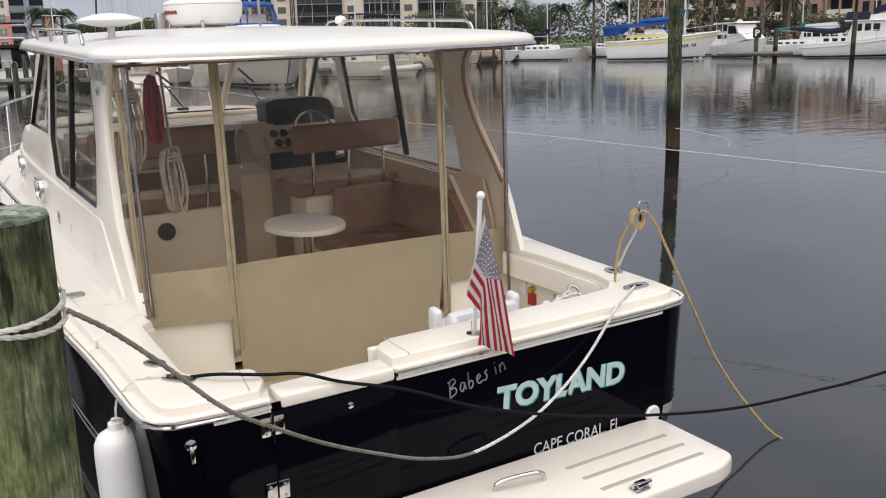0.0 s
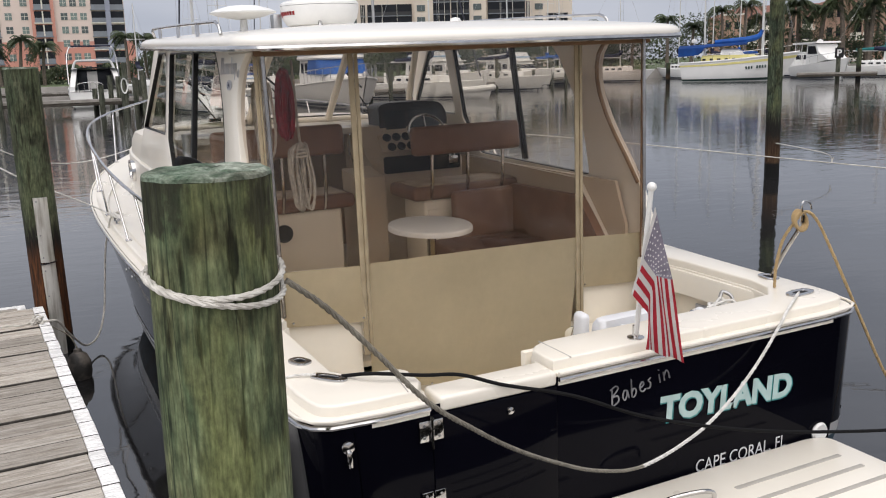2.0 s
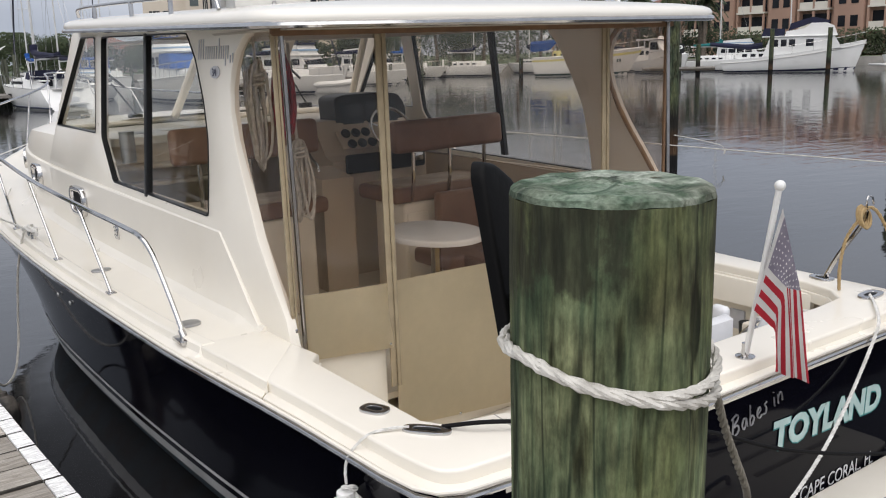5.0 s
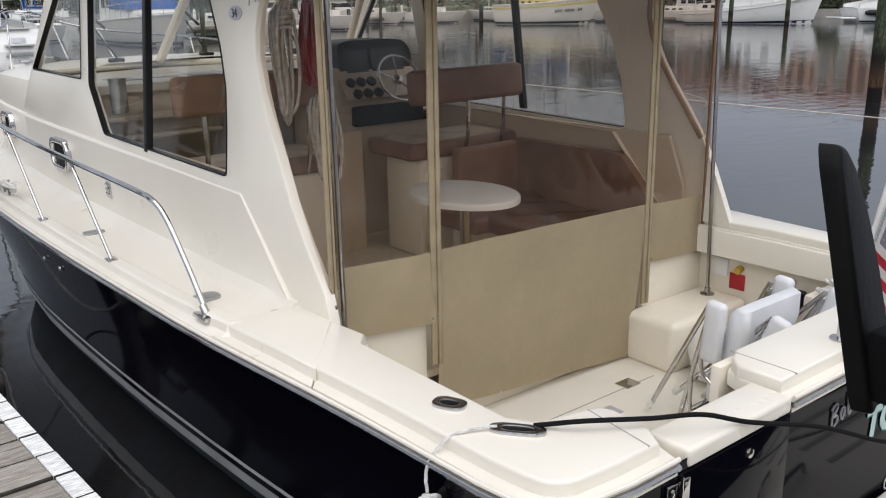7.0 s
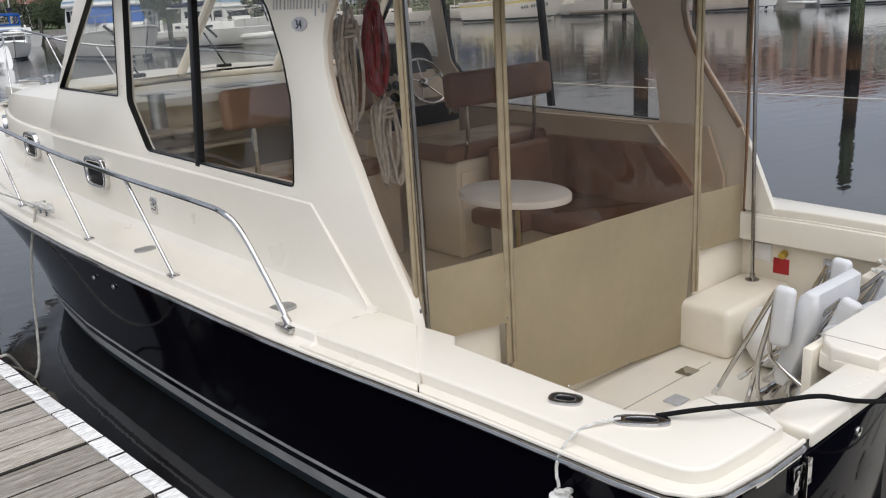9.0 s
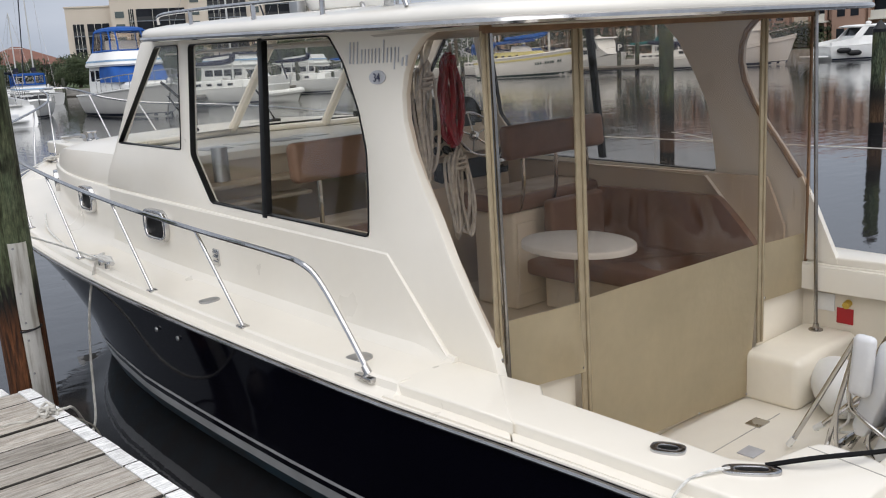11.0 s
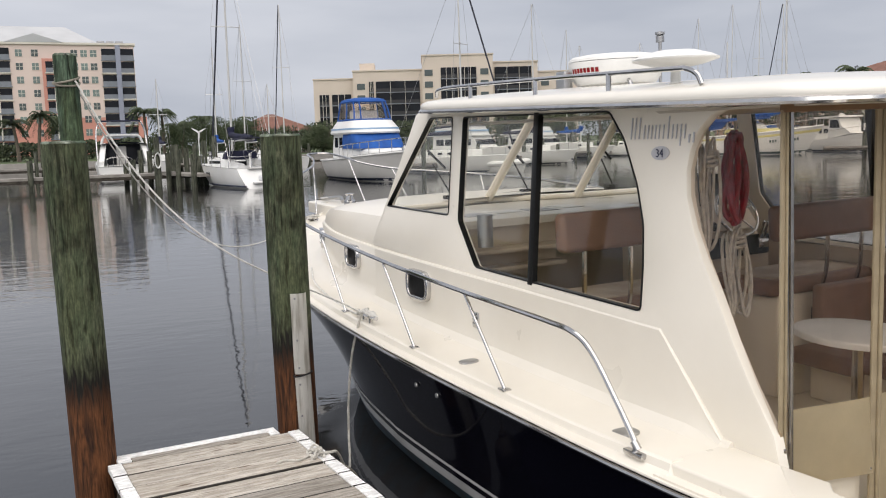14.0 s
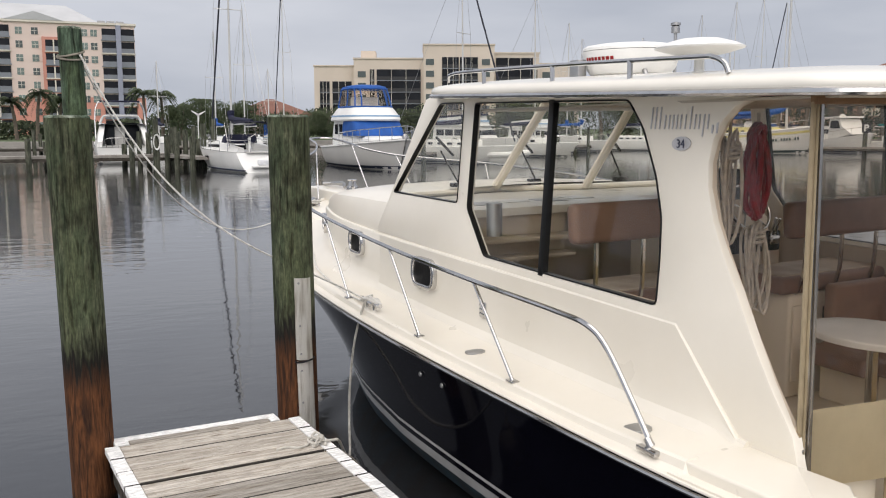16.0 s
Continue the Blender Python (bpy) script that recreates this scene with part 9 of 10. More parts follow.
part("dinghy_tube", tube([(0, -0.8, 0.6), (2.0, -0.8, 0.65), (3.1, -0.4, 0.75), (3.4, 0, 0.8), (3.1, 0.4, 0.75), (2.0, 0.8, 0.65), (0, 0.8, 0.6)], 0.2, 8), BOATWHITE, dinghy)
dinghy.matrix_world = place_at(27.5, 55.5, -70)


def far_dock(x0, y0, x1, y1, label, w=1.6, posts=6, tall=1.9, seed=1, stout=0.17):
    ob = thing("far_dock", label, "dock", ((x0 + x1) / 2, (y0 + y1) / 2, 0))
    d = Vector((x1 - x0, y1 - y0, 0))
    L = d.length
    mm = Matrix.Translation((x0, y0, 0)) @ Matrix.Rotation(math.atan2(d.y, d.x), 4, "Z")
    part("dock_deck", box(0, L, -w / 2, w / 2, 0.62, 0.78, m=mm), mat("far_dock_planks", (0.30, 0.28, 0.25), 0.9, col2=(0.2, 0.185, 0.165), scale=2), ob)
    part("dock_beam", box(0, L, -w / 2 - 0.02, -w / 2 + 0.06, 0.40, 0.62, m=mm), DARKWOOD, ob)
    r = random.Random(seed)
    for k in range(posts):
        for sgn in (-1, 1):
            q = mm @ Vector((L * (k + 0.5) / posts + r.uniform(-0.6, 0.6), sgn * (w / 2 + 0.12), 0))
            part("dock_post", rod((q.x, q.y, -0.5), (q.x, q.y, tall + r.uniform(-0.5, 0.7)), stout, 8), FARPOST, ob)
    return ob


far_dock(-34, 60, 6.5, 60, "low grey dock with green pilings", posts=7, tall=1.7, seed=1)
far_dock(7.0, 53.5, 5.0, 64, "grey dock end with crowded pilings", posts=6, tall=2.4, seed=2)
piling("mooring_piling", 4.42, 56.75, 0.21, 2.2, FARPOST, "grey-green piling at the corner of the far dock", seg=12)
hose = thing("dock_hose", "white hose coiled in a long loop on a far piling", "hose", (4.42, 56.5, 1.1))
part("hose_hook", rod((4.42, 56.60, 2.08), (4.42, 56.46, 2.12), 0.03, 6), DARKWOOD, hose)
for k in range(4):
    part("hose_turn", tube([(4.42 + (0.17 + 0.02 * (k % 2)) * math.cos(a), 56.50 - 0.03 * k, 1.64 + (0.42 + 0.02 * k) * math.sin(a)) for a in (2 * math.pi * j / 20 for j in range(20))], 0.025, 6, raw=True, loop=True), BOATWHITE, hose)
piling("mooring_piling", 7.15, 57.3, 0.20, 1.85, FARPOST, "grey-green piling carrying a small wind generator", seg=12)
gen = thing("wind_generator", "small white wind generator on a thin pole", "generator", (7.15, 57.3, 1.85))
part("pole", rod((7.15, 57.3, 1.84), (7.15, 57.3, 3.28), 0.035, 7), BOATWHITE, gen)
part("nacelle", rod((7.15, 57.18, 3.33), (7.15, 57.65, 3.33), 0.07, 8, r1=0.03), BOATWHITE, gen)
for k in range(3):
    a = 0.5 + k * 2 * math.pi / 3
    part("blade", loft([[(7.15 + q * math.cos(a) - w * math.sin(a), 57.16 + 0.02 * sgn, 3.33 + q * math.sin(a) + w * math.cos(a)) for w, sgn in ((-c, -1), (c, -1), (c, 1), (-c, 1))] for q, c in ((0.0, 0.05), (0.15, 0.055), (0.50, 0.02))], cap=True), BOATWHITE, gen)
far_dock(20.5, 56, 60, 84, "long grey dock with pilings between the boats", posts=11, tall=2.2, seed=3)
far_dock(65.3, 58.6, 70.0, 53.6, "short grey dock finger with stout pilings", posts=0)
far_dock(-30, 88, 60, 94, "grey dock along the shore", posts=14, tall=2.2, seed=6)
for x, y, h in ((75.2, 50.9, 4.2), (78.0, 46.5, 4.2), (60.8, 71.6, 2.0), (68.65, 54.5, 2.9)):
    piling("mooring_piling", x, y, 0.22, h, PILEFAR, "dark piling standing in the open water", seg=10)


# buildings
def block(ob, x0, x1, depth, z0, z1, material, y=0.0, name="wall"):
    part(name, box(x0, x1, y, y + depth, z0, z1), material, ob, smooth=False)


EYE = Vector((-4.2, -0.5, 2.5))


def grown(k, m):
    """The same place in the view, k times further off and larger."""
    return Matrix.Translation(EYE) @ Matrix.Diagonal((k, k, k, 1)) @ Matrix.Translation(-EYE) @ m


def building_pink():
    ob = thing("apartment_building", "tall peach and coral apartment building with pale grey metal roof", "building", (0, 0, 0), "shore buildings")
    fl, floors = 2.47, 8
    # local x along the front, y away from the water
    block(ob, -46, 27, 16, 1.0, 8.4, BLDPINK)
    block(ob, -46, 27, 16, 8.4, 22.2, BLDPALE)
    part("cornice", box(-46.3, 27.3, -0.3, 16.2, 22.0, 22.4), BLDTRIM, ob, smooth=False)
    bm = bmesh.new()
    for q in (((-46, -0.3, 22.4), (20.5, -0.3, 22.4), (15, 8, 26.2), (-46, 8, 26.2)), ((-46, 16, 22.4), (20.5, 16, 22.4), (15, 8, 26.2), (-46, 8, 26.2)), ((20.5, -0.3, 22.4), (20.5, 16, 22.4), (15, 8, 26.2))):
        bm.faces.new([bm.verts.new(v) for v in q])
    for gx in (-26, -4, 9.5):
        for q in (((gx - 5, -0.35, 22.4), (gx, -0.35, 24.0), (gx, 5, 24.6)), ((gx + 5, -0.35, 22.4), (gx, -0.35, 24.0), (gx, 5, 24.6)), ((gx - 5, -0.35, 22.4), (gx + 5, -0.35, 22.4), (gx, -0.35, 24.0))):
            bm.faces.new([bm.verts.new(v) for v in q])
    part("roof", bm, ROOFWHITE, ob, "pale grey metal roof", smooth=False)
    for k in range(3):
        part("roof_unit", box(20.6 + 1.7 * k, 22.0 + 1.7 * k, 4, 6, 22.4, 23.2), DULLMETAL, ob, smooth=False)
    part("coral_strip", box(10.6, 14.6, -0.55, 0.2, 1.0, 19.4), BLDPINK, ob, smooth=False)
    part("coral_strip", box(-19.6, -15.6, -0.55, 0.2, 1.0, 19.4), BLDPINK, ob, smooth=False)
    for x0, wd, y in ((-42, 5, 0), (-36, 5, 0), (-26, 4.5, 0), (-19.0, 2.8, -0.5), (-11.5, 5.2, 0), (-4.4, 4.5, 0), (0.8, 4.4, 0), (11.2, 2.8, -0.5), (21.1, 5.8, 0)):
        for k in range(floors):
            z = 1.9 + fl * k
            if y and k == floors - 1:
                continue
            bal = part("balcony_bay", box(x0, x0 + wd, y - 0.08, y + 0.3, z + 0.1, z + fl - 0.32), DARKGLASS, ob, smooth=False)
            part("balcony_rail", box(x0, x0 + wd, y - 0.28, y - 0.12, z + 0.1, z + 0.95), RAILGREY, bal, smooth=False)
            part("balcony_slab", box(x0 - 0.15, x0 + wd + 0.15, y - 0.34, y + 0.1, z - 0.10, z + 0.1), RAILGREY if k % 2 else BLDTRIM, bal, smooth=False)
            part("balcony_post", box(x0 + wd / 2 - 0.12, x0 + wd / 2 + 0.12, y - 0.33, y - 0.1, z + 0.1, z + fl - 0.3), BLDTRIM, bal, smooth=False)
    part("pilaster", box(23.6, 24.5, -0.5, 0.1, 1.0, 22.0), PILASTER, ob, "blue-grey pilaster", smooth=False)
    part("coral_strip", box(27.0, 28.6, -0.5, 1.0, 1.0, 8.4), BLDPINK, ob, smooth=False)
    for x0 in (-31, -29, -22.4, -13.6, 6.2, 8.9, 15.7, 17.4, 19.1):
        for k in range(floors):
            z = 2.5 + fl * k
            win = part("window", box(x0, x0 + 1.15, -0.07, 0.1, z, z + 1.25), WINGREEN if (k * 7 + int(x0 * 3)) % 3 else WINDARK, ob, smooth=False)
            part("window_bar", box(x0 + 0.54, x0 + 0.61, -0.10, -0.06, z, z + 1.25), BLDTRIM, win, smooth=False)
            part("window_bar", box(x0, x0 + 1.15, -0.10, -0.06, z + 0.60, z + 0.66), BLDTRIM, win, smooth=False)
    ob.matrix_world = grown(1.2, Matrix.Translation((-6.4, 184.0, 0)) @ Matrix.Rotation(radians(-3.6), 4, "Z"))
    return ob


PILASTER = mat("blue_grey_stucco", (0.30, 0.32, 0.40), 0.85, scale=0.3)
RAILGREY = mat("grey_balcony_rail", (0.20, 0.22, 0.25), 0.6, scale=1)
WINDARK = mat("dim_window_glass", (0.09, 0.11, 0.11), 0.2, scale=0.3)
building_pink()


def building_cream():
    ob = thing("apartment_building", "stepped cream apartment building with dark balcony glazing", "building", (0, 0, 0), "shore buildings")
    fl = 1.86
    for x0, x1, h, d in ((0, 7.1, 12.6, 0), (7.1, 19.3, 13.7, -1.5), (19.3, 31.6, 15.8, -3), (31.6, 39.6, 14.6, -1.5), (39.6, 47, 13.0, 0)):
        block(ob, x0, x1, 14, 0.5, h, BLDCREAM, d)
        part("parapet", box(x0 - 0.12, x1 + 0.12, d - 0.15, d + 14.2, h, h + 0.22), BLDCREAM, ob, smooth=False)
    part("stair_tower", box(8.2, 10.8, 1, 5, 12, 15.2), BLDCREAM, ob, smooth=False)
    for x0, x1, d, top in ((1.0, 2.7, 0, 12), (3.2, 6.6, 0, 12), (9.9, 10.7, -1.5, 13), (11.1, 18.8, -1.5, 13), (22.5, 25.4, -3, 14), (25.6, 28.7, -3, 14), (32.0, 38.5, -1.5, 14), (38.7, 39.3, -1.5, 13.6), (42.5, 46.2, 0, 12)):
        k = 0
        while 0.9 + fl * (k + 1) < top:
            z = 0.9 + fl * k
            bay = part("balcony_bay", box(x0, x1, d - 0.1, d + 0.2, z + 0.12, z + fl - 0.02), DARKGLASS, ob, smooth=False)
            part("balcony_rail", box(x0, x1, d - 0.2, d - 0.12, z + 0.12, z + 0.70), mat_rail, bay, smooth=False)
            part("balcony_slab", box(x0 - 0.05, x1 + 0.05, d - 0.22, d, z, z + 0.12), BLDCREAM if k == 0 else RAILGREY, bay, smooth=False)
            for q in range(1, 3):
                xx = x0 + (x1 - x0) * q / 3
                part("mullion", box(xx - 0.03, xx + 0.03, d - 0.22, d - 0.1, z + 0.12, z + fl), BLDTRIM, bay, smooth=False)
            k += 1
    for x0, d, top in ((7.8, -1.5, 13), (19.7, -3, 15), (29.4, -3, 15), (40.4, 0, 12)):
        for k in range(7):
            z = 1.5 + fl * k
            if z + 1.0 < top:
                part("window", box(x0, x0 + 1.4, d - 0.08, d + 0.1, z, z + 0.95), WINDARK, ob, smooth=False)
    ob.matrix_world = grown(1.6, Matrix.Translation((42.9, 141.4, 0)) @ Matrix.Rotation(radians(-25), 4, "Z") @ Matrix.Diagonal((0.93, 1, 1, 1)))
    return ob


mat_rail = mat("dark_balcony_rail", (0.022, 0.022, 0.025), 0.5, scale=1)
building_cream()


def building_orange(x, y, turn, width, floors, label, tall=1.0):
    ob = thing("apartment_building", label, "building", (0, 0, 0), "shore buildings")
    fl = 3.1
    h = 1.0 + fl * floors
    block(ob, 0, width, 14, 1.0, h, BLDORANGE)
    for x0 in [3 + 11 * k for k in range(int(width // 11))]:
        part("gable_bay", box(x0, x0 + 4.5, -1.2, 1, 1.0, h + 0.8), BLDORANGE, ob, smooth=False)
        part("bay_cornice", box(x0 - 0.2, x0 + 4.7, -1.4, 1, h + 0.8, h + 1.2), BLDTRIM, ob, smooth=False)
        for k in range(floors):
            z = 1.6 + fl * k
            for q in (0.7, 2.6):
                part("window", box(x0 + q, x0 + q + 1.1, -1.26, -1.1, z + 0.4, z + 1.9), DARKGLASS, ob, smooth=False)
            bay = part("balcony_bay", box(x0 + 5.2, x0 + 9.8, -0.1, 0.2, z + 0.1, z + 2.4), DARKGLASS, ob, smooth=False)
            part("balcony_rail", box(x0 + 5.0, x0 + 10.0, -0.9, -0.8, z, z + 0.95), BLDTRIM, bay, smooth=False)
            part("balcony_slab", box(x0 + 4.9, x0 + 10.1, -1.0, 0.1, z - 0.25, z), BLDTRIM, bay, smooth=False)
            for q in (5.0, 7.5, 9.9):
                part("balcony_column", box(x0 + q - 0.15, x0 + q + 0.15, -0.95, -0.7, z, z + 2.8), BLDORANGE, bay, smooth=False)
    bm = bmesh.new()
    e = 0.9
    for q in (((-e, -e, h), (width + e, -e, h), (width - 6, 7, h + 3.0), (6, 7, h + 3.0)), ((-e, 14 + e, h), (width + e, 14 + e, h), (width - 6, 7, h + 3.0), (6, 7, h + 3.0)), ((-e, -e, h), (-e, 14 + e, h), (6, 7, h + 3.0)), ((width + e, -e, h), (width + e, 14 + e, h), (width - 6, 7, h + 3.0))):
        bm.faces.new([bm.verts.new(v) for v in q])
    part("roof", bm, ROOFTILE, ob, "terracotta tile roof", smooth=False)
    ob.matrix_world = Matrix.Translation((x, y, 0)) @ Matrix.Rotation(radians(turn), 4, "Z") @ Matrix.Diagonal((1, 1, tall, 1))
    return ob


building_orange(139, 151, -47, 37, 3, "salmon stucco apartment house with terracotta roof")
building_orange(121, 106, -93, 56, 3, "long salmon stucco apartment house with terracotta roof and balconies")
cottage = thing("low_house", "low house with a terracotta roof among trees", "house", (30, 122, 0))
part("wall", box(26, 35, 120, 128, 1, 4.2), BLDPALE, cottage, smooth=False)
bm = bmesh.new()
for q in (((25, 119, 4.2), (36, 119, 4.2), (31, 124, 6.6), (30, 124, 6.6)), ((25, 129, 4.2), (36, 129, 4.2), (31, 124, 6.6), (30, 124, 6.6)), ((25, 119, 4.2), (25, 129, 4.2), (30, 124, 6.6)), ((36, 119, 4.2), (36, 129, 4.2), (31, 124, 6.6))):
    bm.faces.new([bm.verts.new(v) for v in q])
part("roof", bm, ROOFTILE, cottage, "terracotta roof", smooth=False)


# trees
def palm(x, y, h, seed, size=1.0, ground=1.0):
    r = random.Random(seed)
    ob = thing("palm_tree", "tall palm with a ragged crown of drooping fronds", "palm", (x, y, ground), "palms on the shore")
    lean = (r.uniform(-0.5, 0.5), r.uniform(-0.5, 0.5))
    part("trunk", tube([(x, y, ground - 0.1), (x + lean[0] * 0.3, y + lean[1] * 0.3, ground + h * 0.5), (x + lean[0], y + lean[1], ground + h)], lambda t: (0.22 - 0.08 * t) * size, 7), PALMTRUNK, ob)
    bm = bmesh.new()
    c = Vector((x + lean[0], y + lean[1], ground + h))
    for k in range(44):
        a, el = r.uniform(0, 6.28), r.uniform(-0.7, 1.3)
        L = r.uniform(1.35, 2.1) * size
        d = Vector((math.cos(a), math.sin(a), 0))
        pts = [c + d * (L * t * math.cos(el * 0.6)) + Vector((0, 0, L * (math.sin(el) * t - 0.85 * t * t))) for t in (0, 0.2, 0.4, 0.6, 0.8, 1)]
        side = d.cross(Vector((0, 0, 1)))
        for n0, (p0, p1) in enumerate(zip(pts, pts[1:])):
            for q in range(4):
                b = p0.lerp(p1, q / 4)
                reach = (0.34 if n0 < 4 else 0.22) * size
                for sg in (-1, 1):
                    tip = b + side * sg * r.uniform(0.7, 1.0) * reach + d * 0.16 * size + Vector((0, 0, -r.uniform(0.10, 0.34) * size))
                    bm.faces.new([bm.verts.new(b), bm.verts.new(b + d * 0.09 * size), bm.verts.new(tip)])
    part("crown", bm, FROND, ob, smooth=False)
    return ob


def leafy(name, label, cx, cy, rx, ry, z0, z1, count, seed, leaf=0.7):
    """A broad crown of many small leaf clumps with an uneven outline."""
    r = random.Random(seed)
    ob = thing(name, label, "tree", (cx, cy, 1.0), "trees on the shore")
    bm = rod((cx, cy, 0.9), (cx + 0.3, cy, z0 + 0.8), 0.25, 7, r1=0.15)
    for k in range(5):
        a = k * 1.3
        rod((cx + 0.2, cy, z0), (cx + rx * 0.6 * math.cos(a), cy + ry * 0.6 * math.sin(a), (z0 + z1) / 2 + 0.3 * k), 0.10, 5, bm=bm, r1=0.03)
    part("trunk", bm, PALMTRUNK, ob)
    bm = bmesh.new()
    lobes = [(r.uniform(-0.7, 0.7), r.uniform(-0.7, 0.7), r.uniform(0.15, 0.85), r.uniform(0.3, 0.55)) for _ in range(9)]
    for k in range(count):
        lx, ly, lz, lr = r.choice(lobes)
        v = Vector((r.gauss(0, 1), r.gauss(0, 1), r.gauss(0, 1))).normalized() * lr * r.uniform(0.6, 1.05)
        c = Vector((cx + rx * (lx + v.x), cy + ry * (ly + v.y), z0 + (z1 - z0) * max(0.0, min(1.05, lz + v.z * 0.6))))
        u = Vector((r.gauss(0, 1), r.gauss(0, 1), r.gauss(0, 1))).normalized() * leaf * r.uniform(0.5, 1.1)
        w = u.orthogonal().normalized() * leaf * r.uniform(0.3, 0.6)
        bm.faces.new([bm.verts.new(c - u * 0.5), bm.verts.new(c + w * 0.5), bm.verts.new(c + u * 0.5), bm.verts.new(c - w * 0.5)])
    part("crown", bm, LEAF, ob, smooth=False)


def wood_band(points, seed, name, label):
    """Far trees seen as one ragged mass: points of (x, y, height)."""
    r = random.Random(seed)
    bm = bmesh.new()
    for (x0, y0, h0), (x1, y1, h1) in zip(points, points[1:]):
        L = math.hypot(x1 - x0, y1 - y0)
        for k in range(int(L * 260)):
            t = r.random()
            hh = (h0 + (h1 - h0) * t) * (0.80 + 0.28 * math.sin(0.9 * (x0 + (x1 - x0) * t) + seed) * math.sin(0.37 * t * L))
            c = Vector((x0 + (x1 - x0) * t + r.uniform(-1, 1), y0 + (y1 - y0) * t + r.uniform(-3, 3), 1.0 + hh * r.random() ** 0.6))
            u = Vector((r.gauss(0, 1), r.gauss(0, 1), r.gauss(0, 1))).normalized() * r.uniform(0.20, 0.42)
            w = u.orthogonal().normalized() * r.uniform(0.10, 0.20)
            bm.faces.new([bm.verts.new(c - u * 0.6), bm.verts.new(c + w), bm.verts.new(c + u * 0.6), bm.verts.new(c - w)])
    return solid(name, bm, HEDGE, label, "trees", "stuff", smooth=False)


wood_band([(-60, 128, 3.5), (-20, 124, 2.4), (4, 126, 2.6), (16, 124, 3.6), (22, 122, 5), (40, 118, 4.4), (56, 112, 5), (66, 104, 6), (76, 96, 7.5), (84, 90, 8), (90, 84, 6), (100, 82, 4), (112, 71, 4.4), (124, 52, 4.6), (140, 20, 4)], 3, "far_trees", "ragged dark green line of trees along the shore")
leafy("tree", "broad dark green tree by the water", 20.5, 112, 5.0, 3.5, 1.6, 5.8, 15000, 5, 0.24)
leafy("tree", "broad dark green tree by the water", 27.0, 114, 4.0, 3.0, 1.3, 4.6, 12000, 6, 0.24)
leafy("tree", "small rounded dark green tree clipped above its trunk", 15.8, 112, 1.6, 1.6, 2.4, 5.2, 6000, 14, 0.2)
leafy("tree", "dark green tree beside the cream building", 34.0, 112, 3.2, 3.0, 1.5, 5.6, 10000, 7, 0.24)
leafy("tree", "dark green tree on the shore", 62.0, 99, 4.0, 3.0, 2.0, 7.4, 12000, 8, 0.24)
leafy("tree", "dark green tree on the shore", 70.0, 94, 4.0, 3.0, 2.0, 7.8, 12000, 9, 0.24)
for k, (x, y, h) in enumerate(((12.3, 116, 7.2), (14.6, 117, 7.0), (15.6, 115, 5.2), (-2.2, 118, 6.0), (-7, 120, 6.2), (-12, 119, 5.6), (2.6, 119, 6.2), (74.5, 88, 7.6), (77.5, 87, 6.6), (80.0, 84, 8.4), (82.0, 82.5, 9.0), (84.5, 82, 7.4), (87.5, 80.5, 8.0), (91.0, 82.0, 9.2), (93.0, 80.5, 8.4), (94.5, 78.0, 9.8), (97.5, 76.5, 9.0), (99.5, 78.5, 7.8), (72.0, 92, 6.5), (67.0, 95.5, 6.3), (19.1, 114.7, 6.0), (36.5, 110, 4.6), (0.0, 117.0, 6.9))):
    palm(x, y, h - 1.2, 40 + k, 1.65 if x > 88 else 1.15)
sign = thing("dock_sign", "small black square sign lettered P on a dock piling", "sign", (67.6, 55.9, 0.0))
part("sign_post", rod((67.6, 55.9, -0.5), (67.6, 55.9, 3.1), 0.20, 8), FARPOST, sign)
face = Matrix.Translation((67.45, 55.72, 2.55)) @ Matrix.Rotation(radians(-40), 4, "Z")
part("sign_board", box(-0.38, 0.38, -0.03, 0.03, -0.45, 0.45, m=face), BLACK, sign, smooth=False)
lettering("P", 0.85, BOATWHITE, sign, face @ Matrix.Translation((-0.22, -0.035, -0.30)) @ Matrix.Rotation(radians(90), 4, "X"), depth=0.004, bold=0.02, label="white letter P")

# dock planks last: one object each, sharing three meshes
rnd = random.Random(12)
plank_meshes = []
for v in range(3):
    bm = box(-DW + 0.085, -0.085, 0.005, PW - 0.005, 0.455, 0.487 + 0.004 * v, 0.005, 1)
    me = bpy.data.meshes.new("plank")
    bm.transform(Matrix.Translation((0, 0, -0.49)))
    bm.to_mesh(me)
    bm.free()
    me.materials.append(PLANK)
    me.materials.append(GAPSHADE)
    # long sides of each board carry the painted gap shade
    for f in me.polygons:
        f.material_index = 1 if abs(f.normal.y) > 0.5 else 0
    plank_meshes.append(me)
end_meshes = []
for x0, x1 in ((-DW, -DW + 0.083), (-0.083, 0.0)):
    bm = box(x0, x1, 0.004, PW - 0.004, 0.455, 0.4935, 0.003, 1)
    me = bpy.data.meshes.new("painted_plank_end")
    bm.transform(Matrix.Translation((0, 0, -0.49)))
    bm.to_mesh(me)
    bm.free()
    me.materials.append(PLANKWHITE)
    me.materials.append(GAPSHADE)
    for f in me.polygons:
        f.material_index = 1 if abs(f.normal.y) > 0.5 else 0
    end_meshes.append(me)
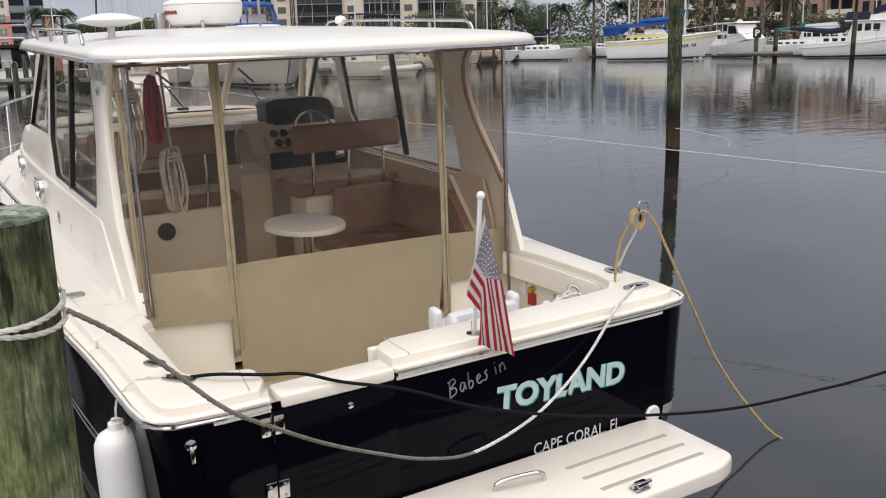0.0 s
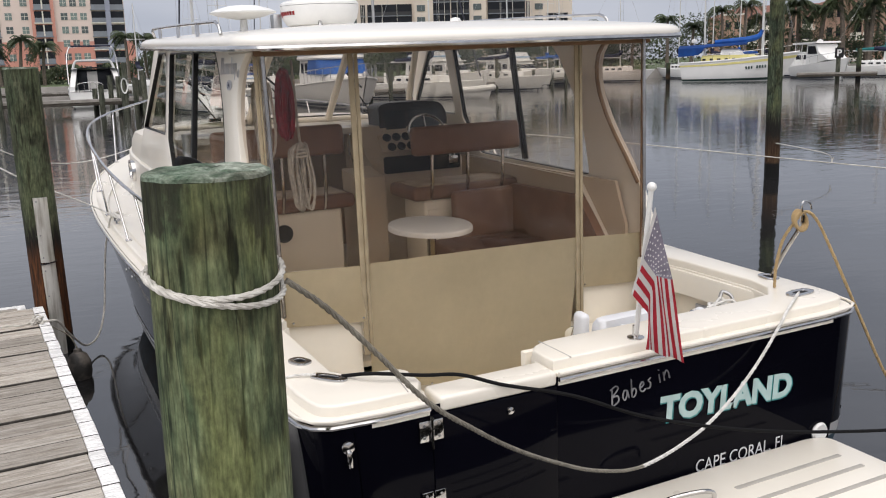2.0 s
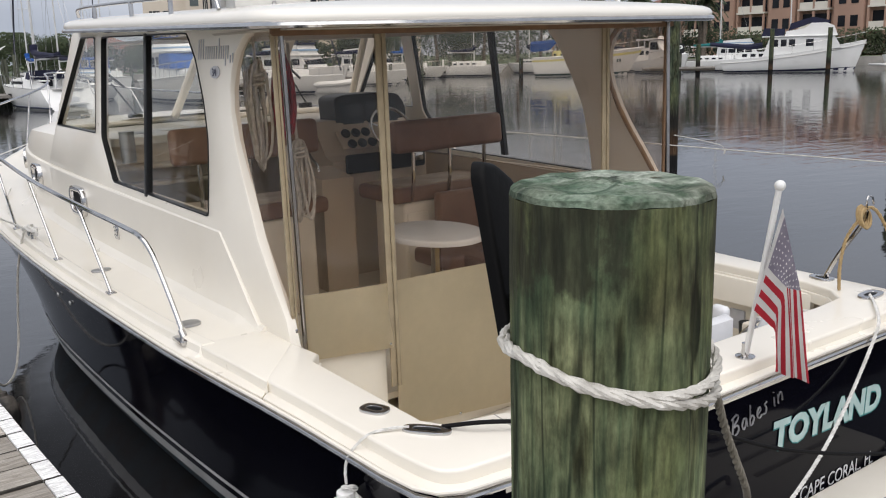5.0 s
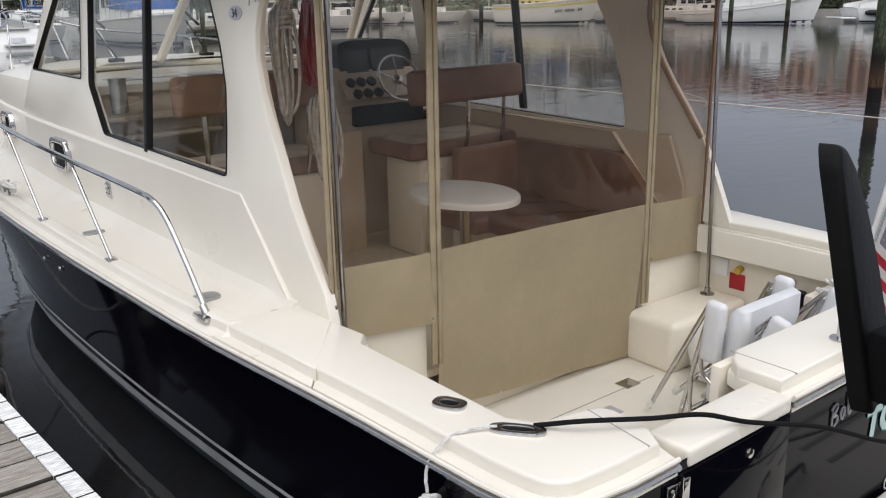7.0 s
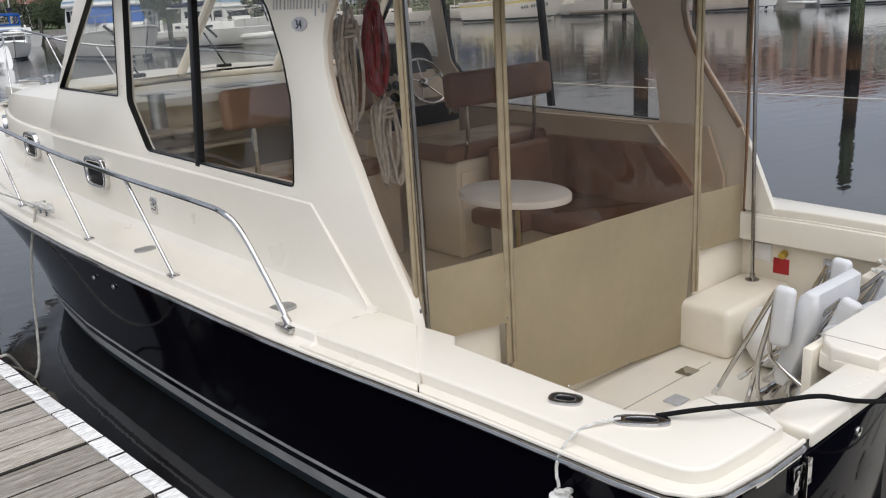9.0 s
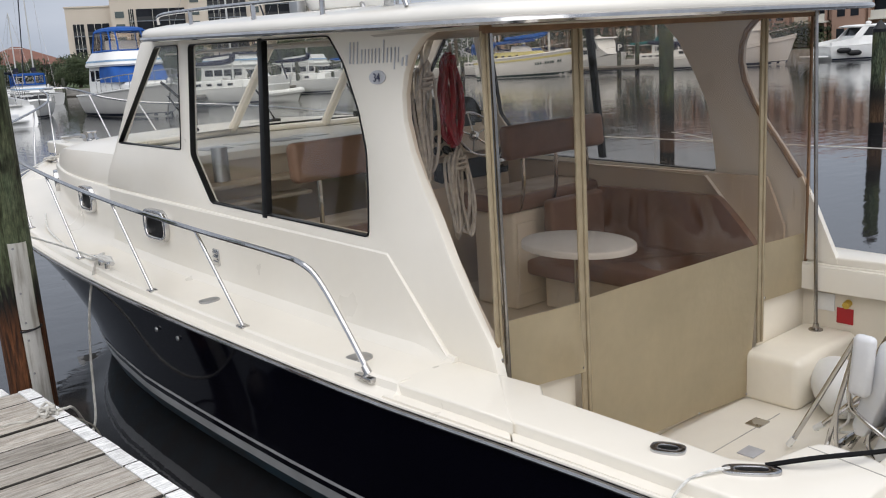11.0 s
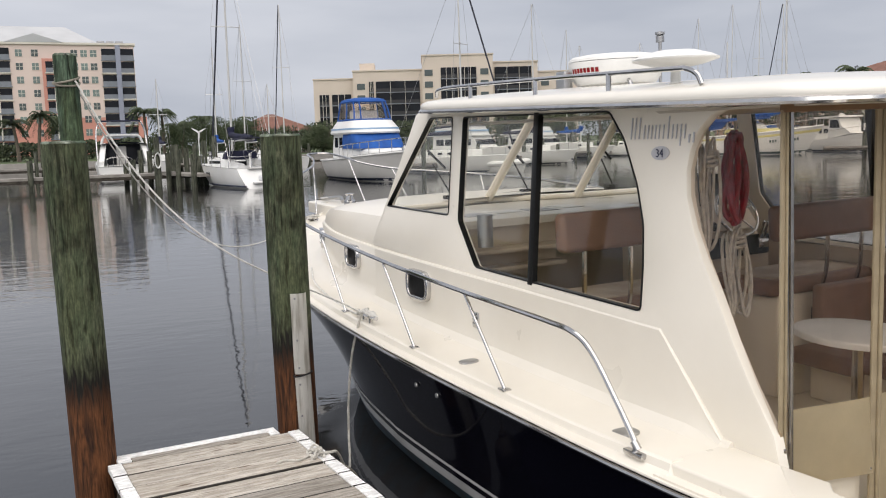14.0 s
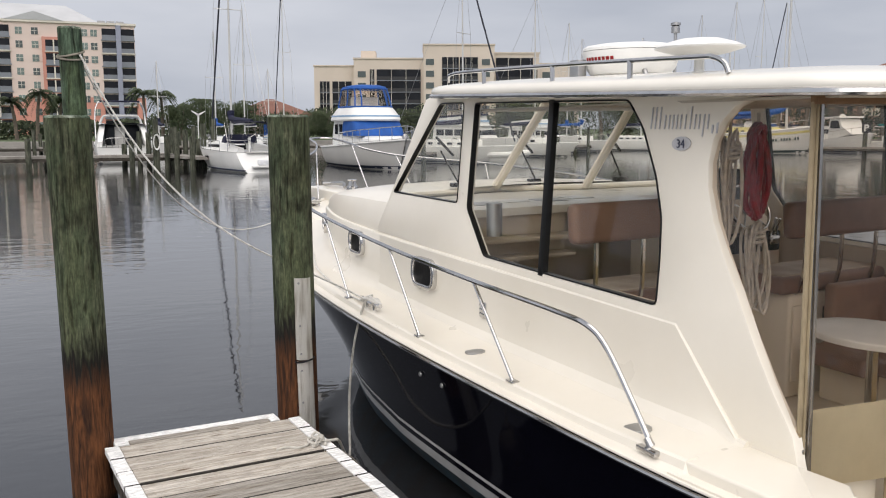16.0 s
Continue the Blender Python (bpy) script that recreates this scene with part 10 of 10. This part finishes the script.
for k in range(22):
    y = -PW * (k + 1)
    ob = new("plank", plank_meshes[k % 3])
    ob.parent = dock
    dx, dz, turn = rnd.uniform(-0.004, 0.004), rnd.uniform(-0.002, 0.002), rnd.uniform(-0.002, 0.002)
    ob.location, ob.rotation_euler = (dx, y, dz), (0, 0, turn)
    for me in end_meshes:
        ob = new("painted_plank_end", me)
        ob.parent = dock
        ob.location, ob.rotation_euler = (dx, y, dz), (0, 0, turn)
part("end_board", box(-DW + 0.065, -0.135, 0.075, 0.148, 0.455, 0.493, 0.004, 1), PLANKWHITE, dock, "white painted end board")
part("end_board", box(-DW + 0.065, -DW + 0.15, 0.005, 0.072, 0.455, 0.493, 0.004, 1), PLANKWHITE, dock, "white painted end board")
part("end_board", box(-0.20, -0.135, 0.005, 0.072, 0.455, 0.493, 0.004, 1), PLANKWHITE, dock, "white painted end board")
part("end_plank", box(-DW + 0.153, -0.203, 0.005, 0.072, 0.455, 0.490, 0.004, 1), PLANK, dock)

# the main walkway that the finger dock leaves from
walk_way = thing("main_walkway", "wide weathered plank walkway of the marina", "dock", (-2.0, -3.9, 0.49))
for y0 in (-5.8, -3.9, -1.95):
    part("stringer", box(-9, 6, y0, y0 + 0.1, 0.26, 0.455), DARKWOOD, walk_way, "dark wet stringer")
for x0 in (-5.9, -4.3, -2.75):
    part("stringer", box(x0, x0 + 0.1, -1.75, -0.5, 0.26, 0.455), DARKWOOD, walk_way, "dark wet stringer")
for x, y in ((-8.5, -5.7), (-4, -5.7), (1, -5.7), (5.5, -5.7), (-8.5, -2.0), (5.5, -2.0), (1, -2.0)):
    part("post", rod((x, y, -1.2), (x, y, 0.45), 0.12, 10), DARKWOOD, walk_way)


def plank_mesh(x0, x1, y0, y1):
    bm = box(x0, x1, y0, y1, -0.035, 0.0, 0.006, 1)
    me = bpy.data.meshes.new("plank")
    bm.to_mesh(me)
    bm.free()
    me.materials.append(PLANK)
    return me


long_plank, short_plank = plank_mesh(0.006, PW - 0.006, -2.08, 2.13), plank_mesh(-3.95, -0.56, 0.006, PW - 0.006)
for k in range(64):
    ob = new("plank", long_plank)
    ob.parent = walk_way
    ob.location = (-7.0 + PW * k, 0, rnd.uniform(-0.002, 0.002))
for k in range(6):
    ob = new("plank", short_plank)
    ob.parent = walk_way
    ob.location = (0, 2.14 + PW * k, rnd.uniform(-0.002, 0.002))
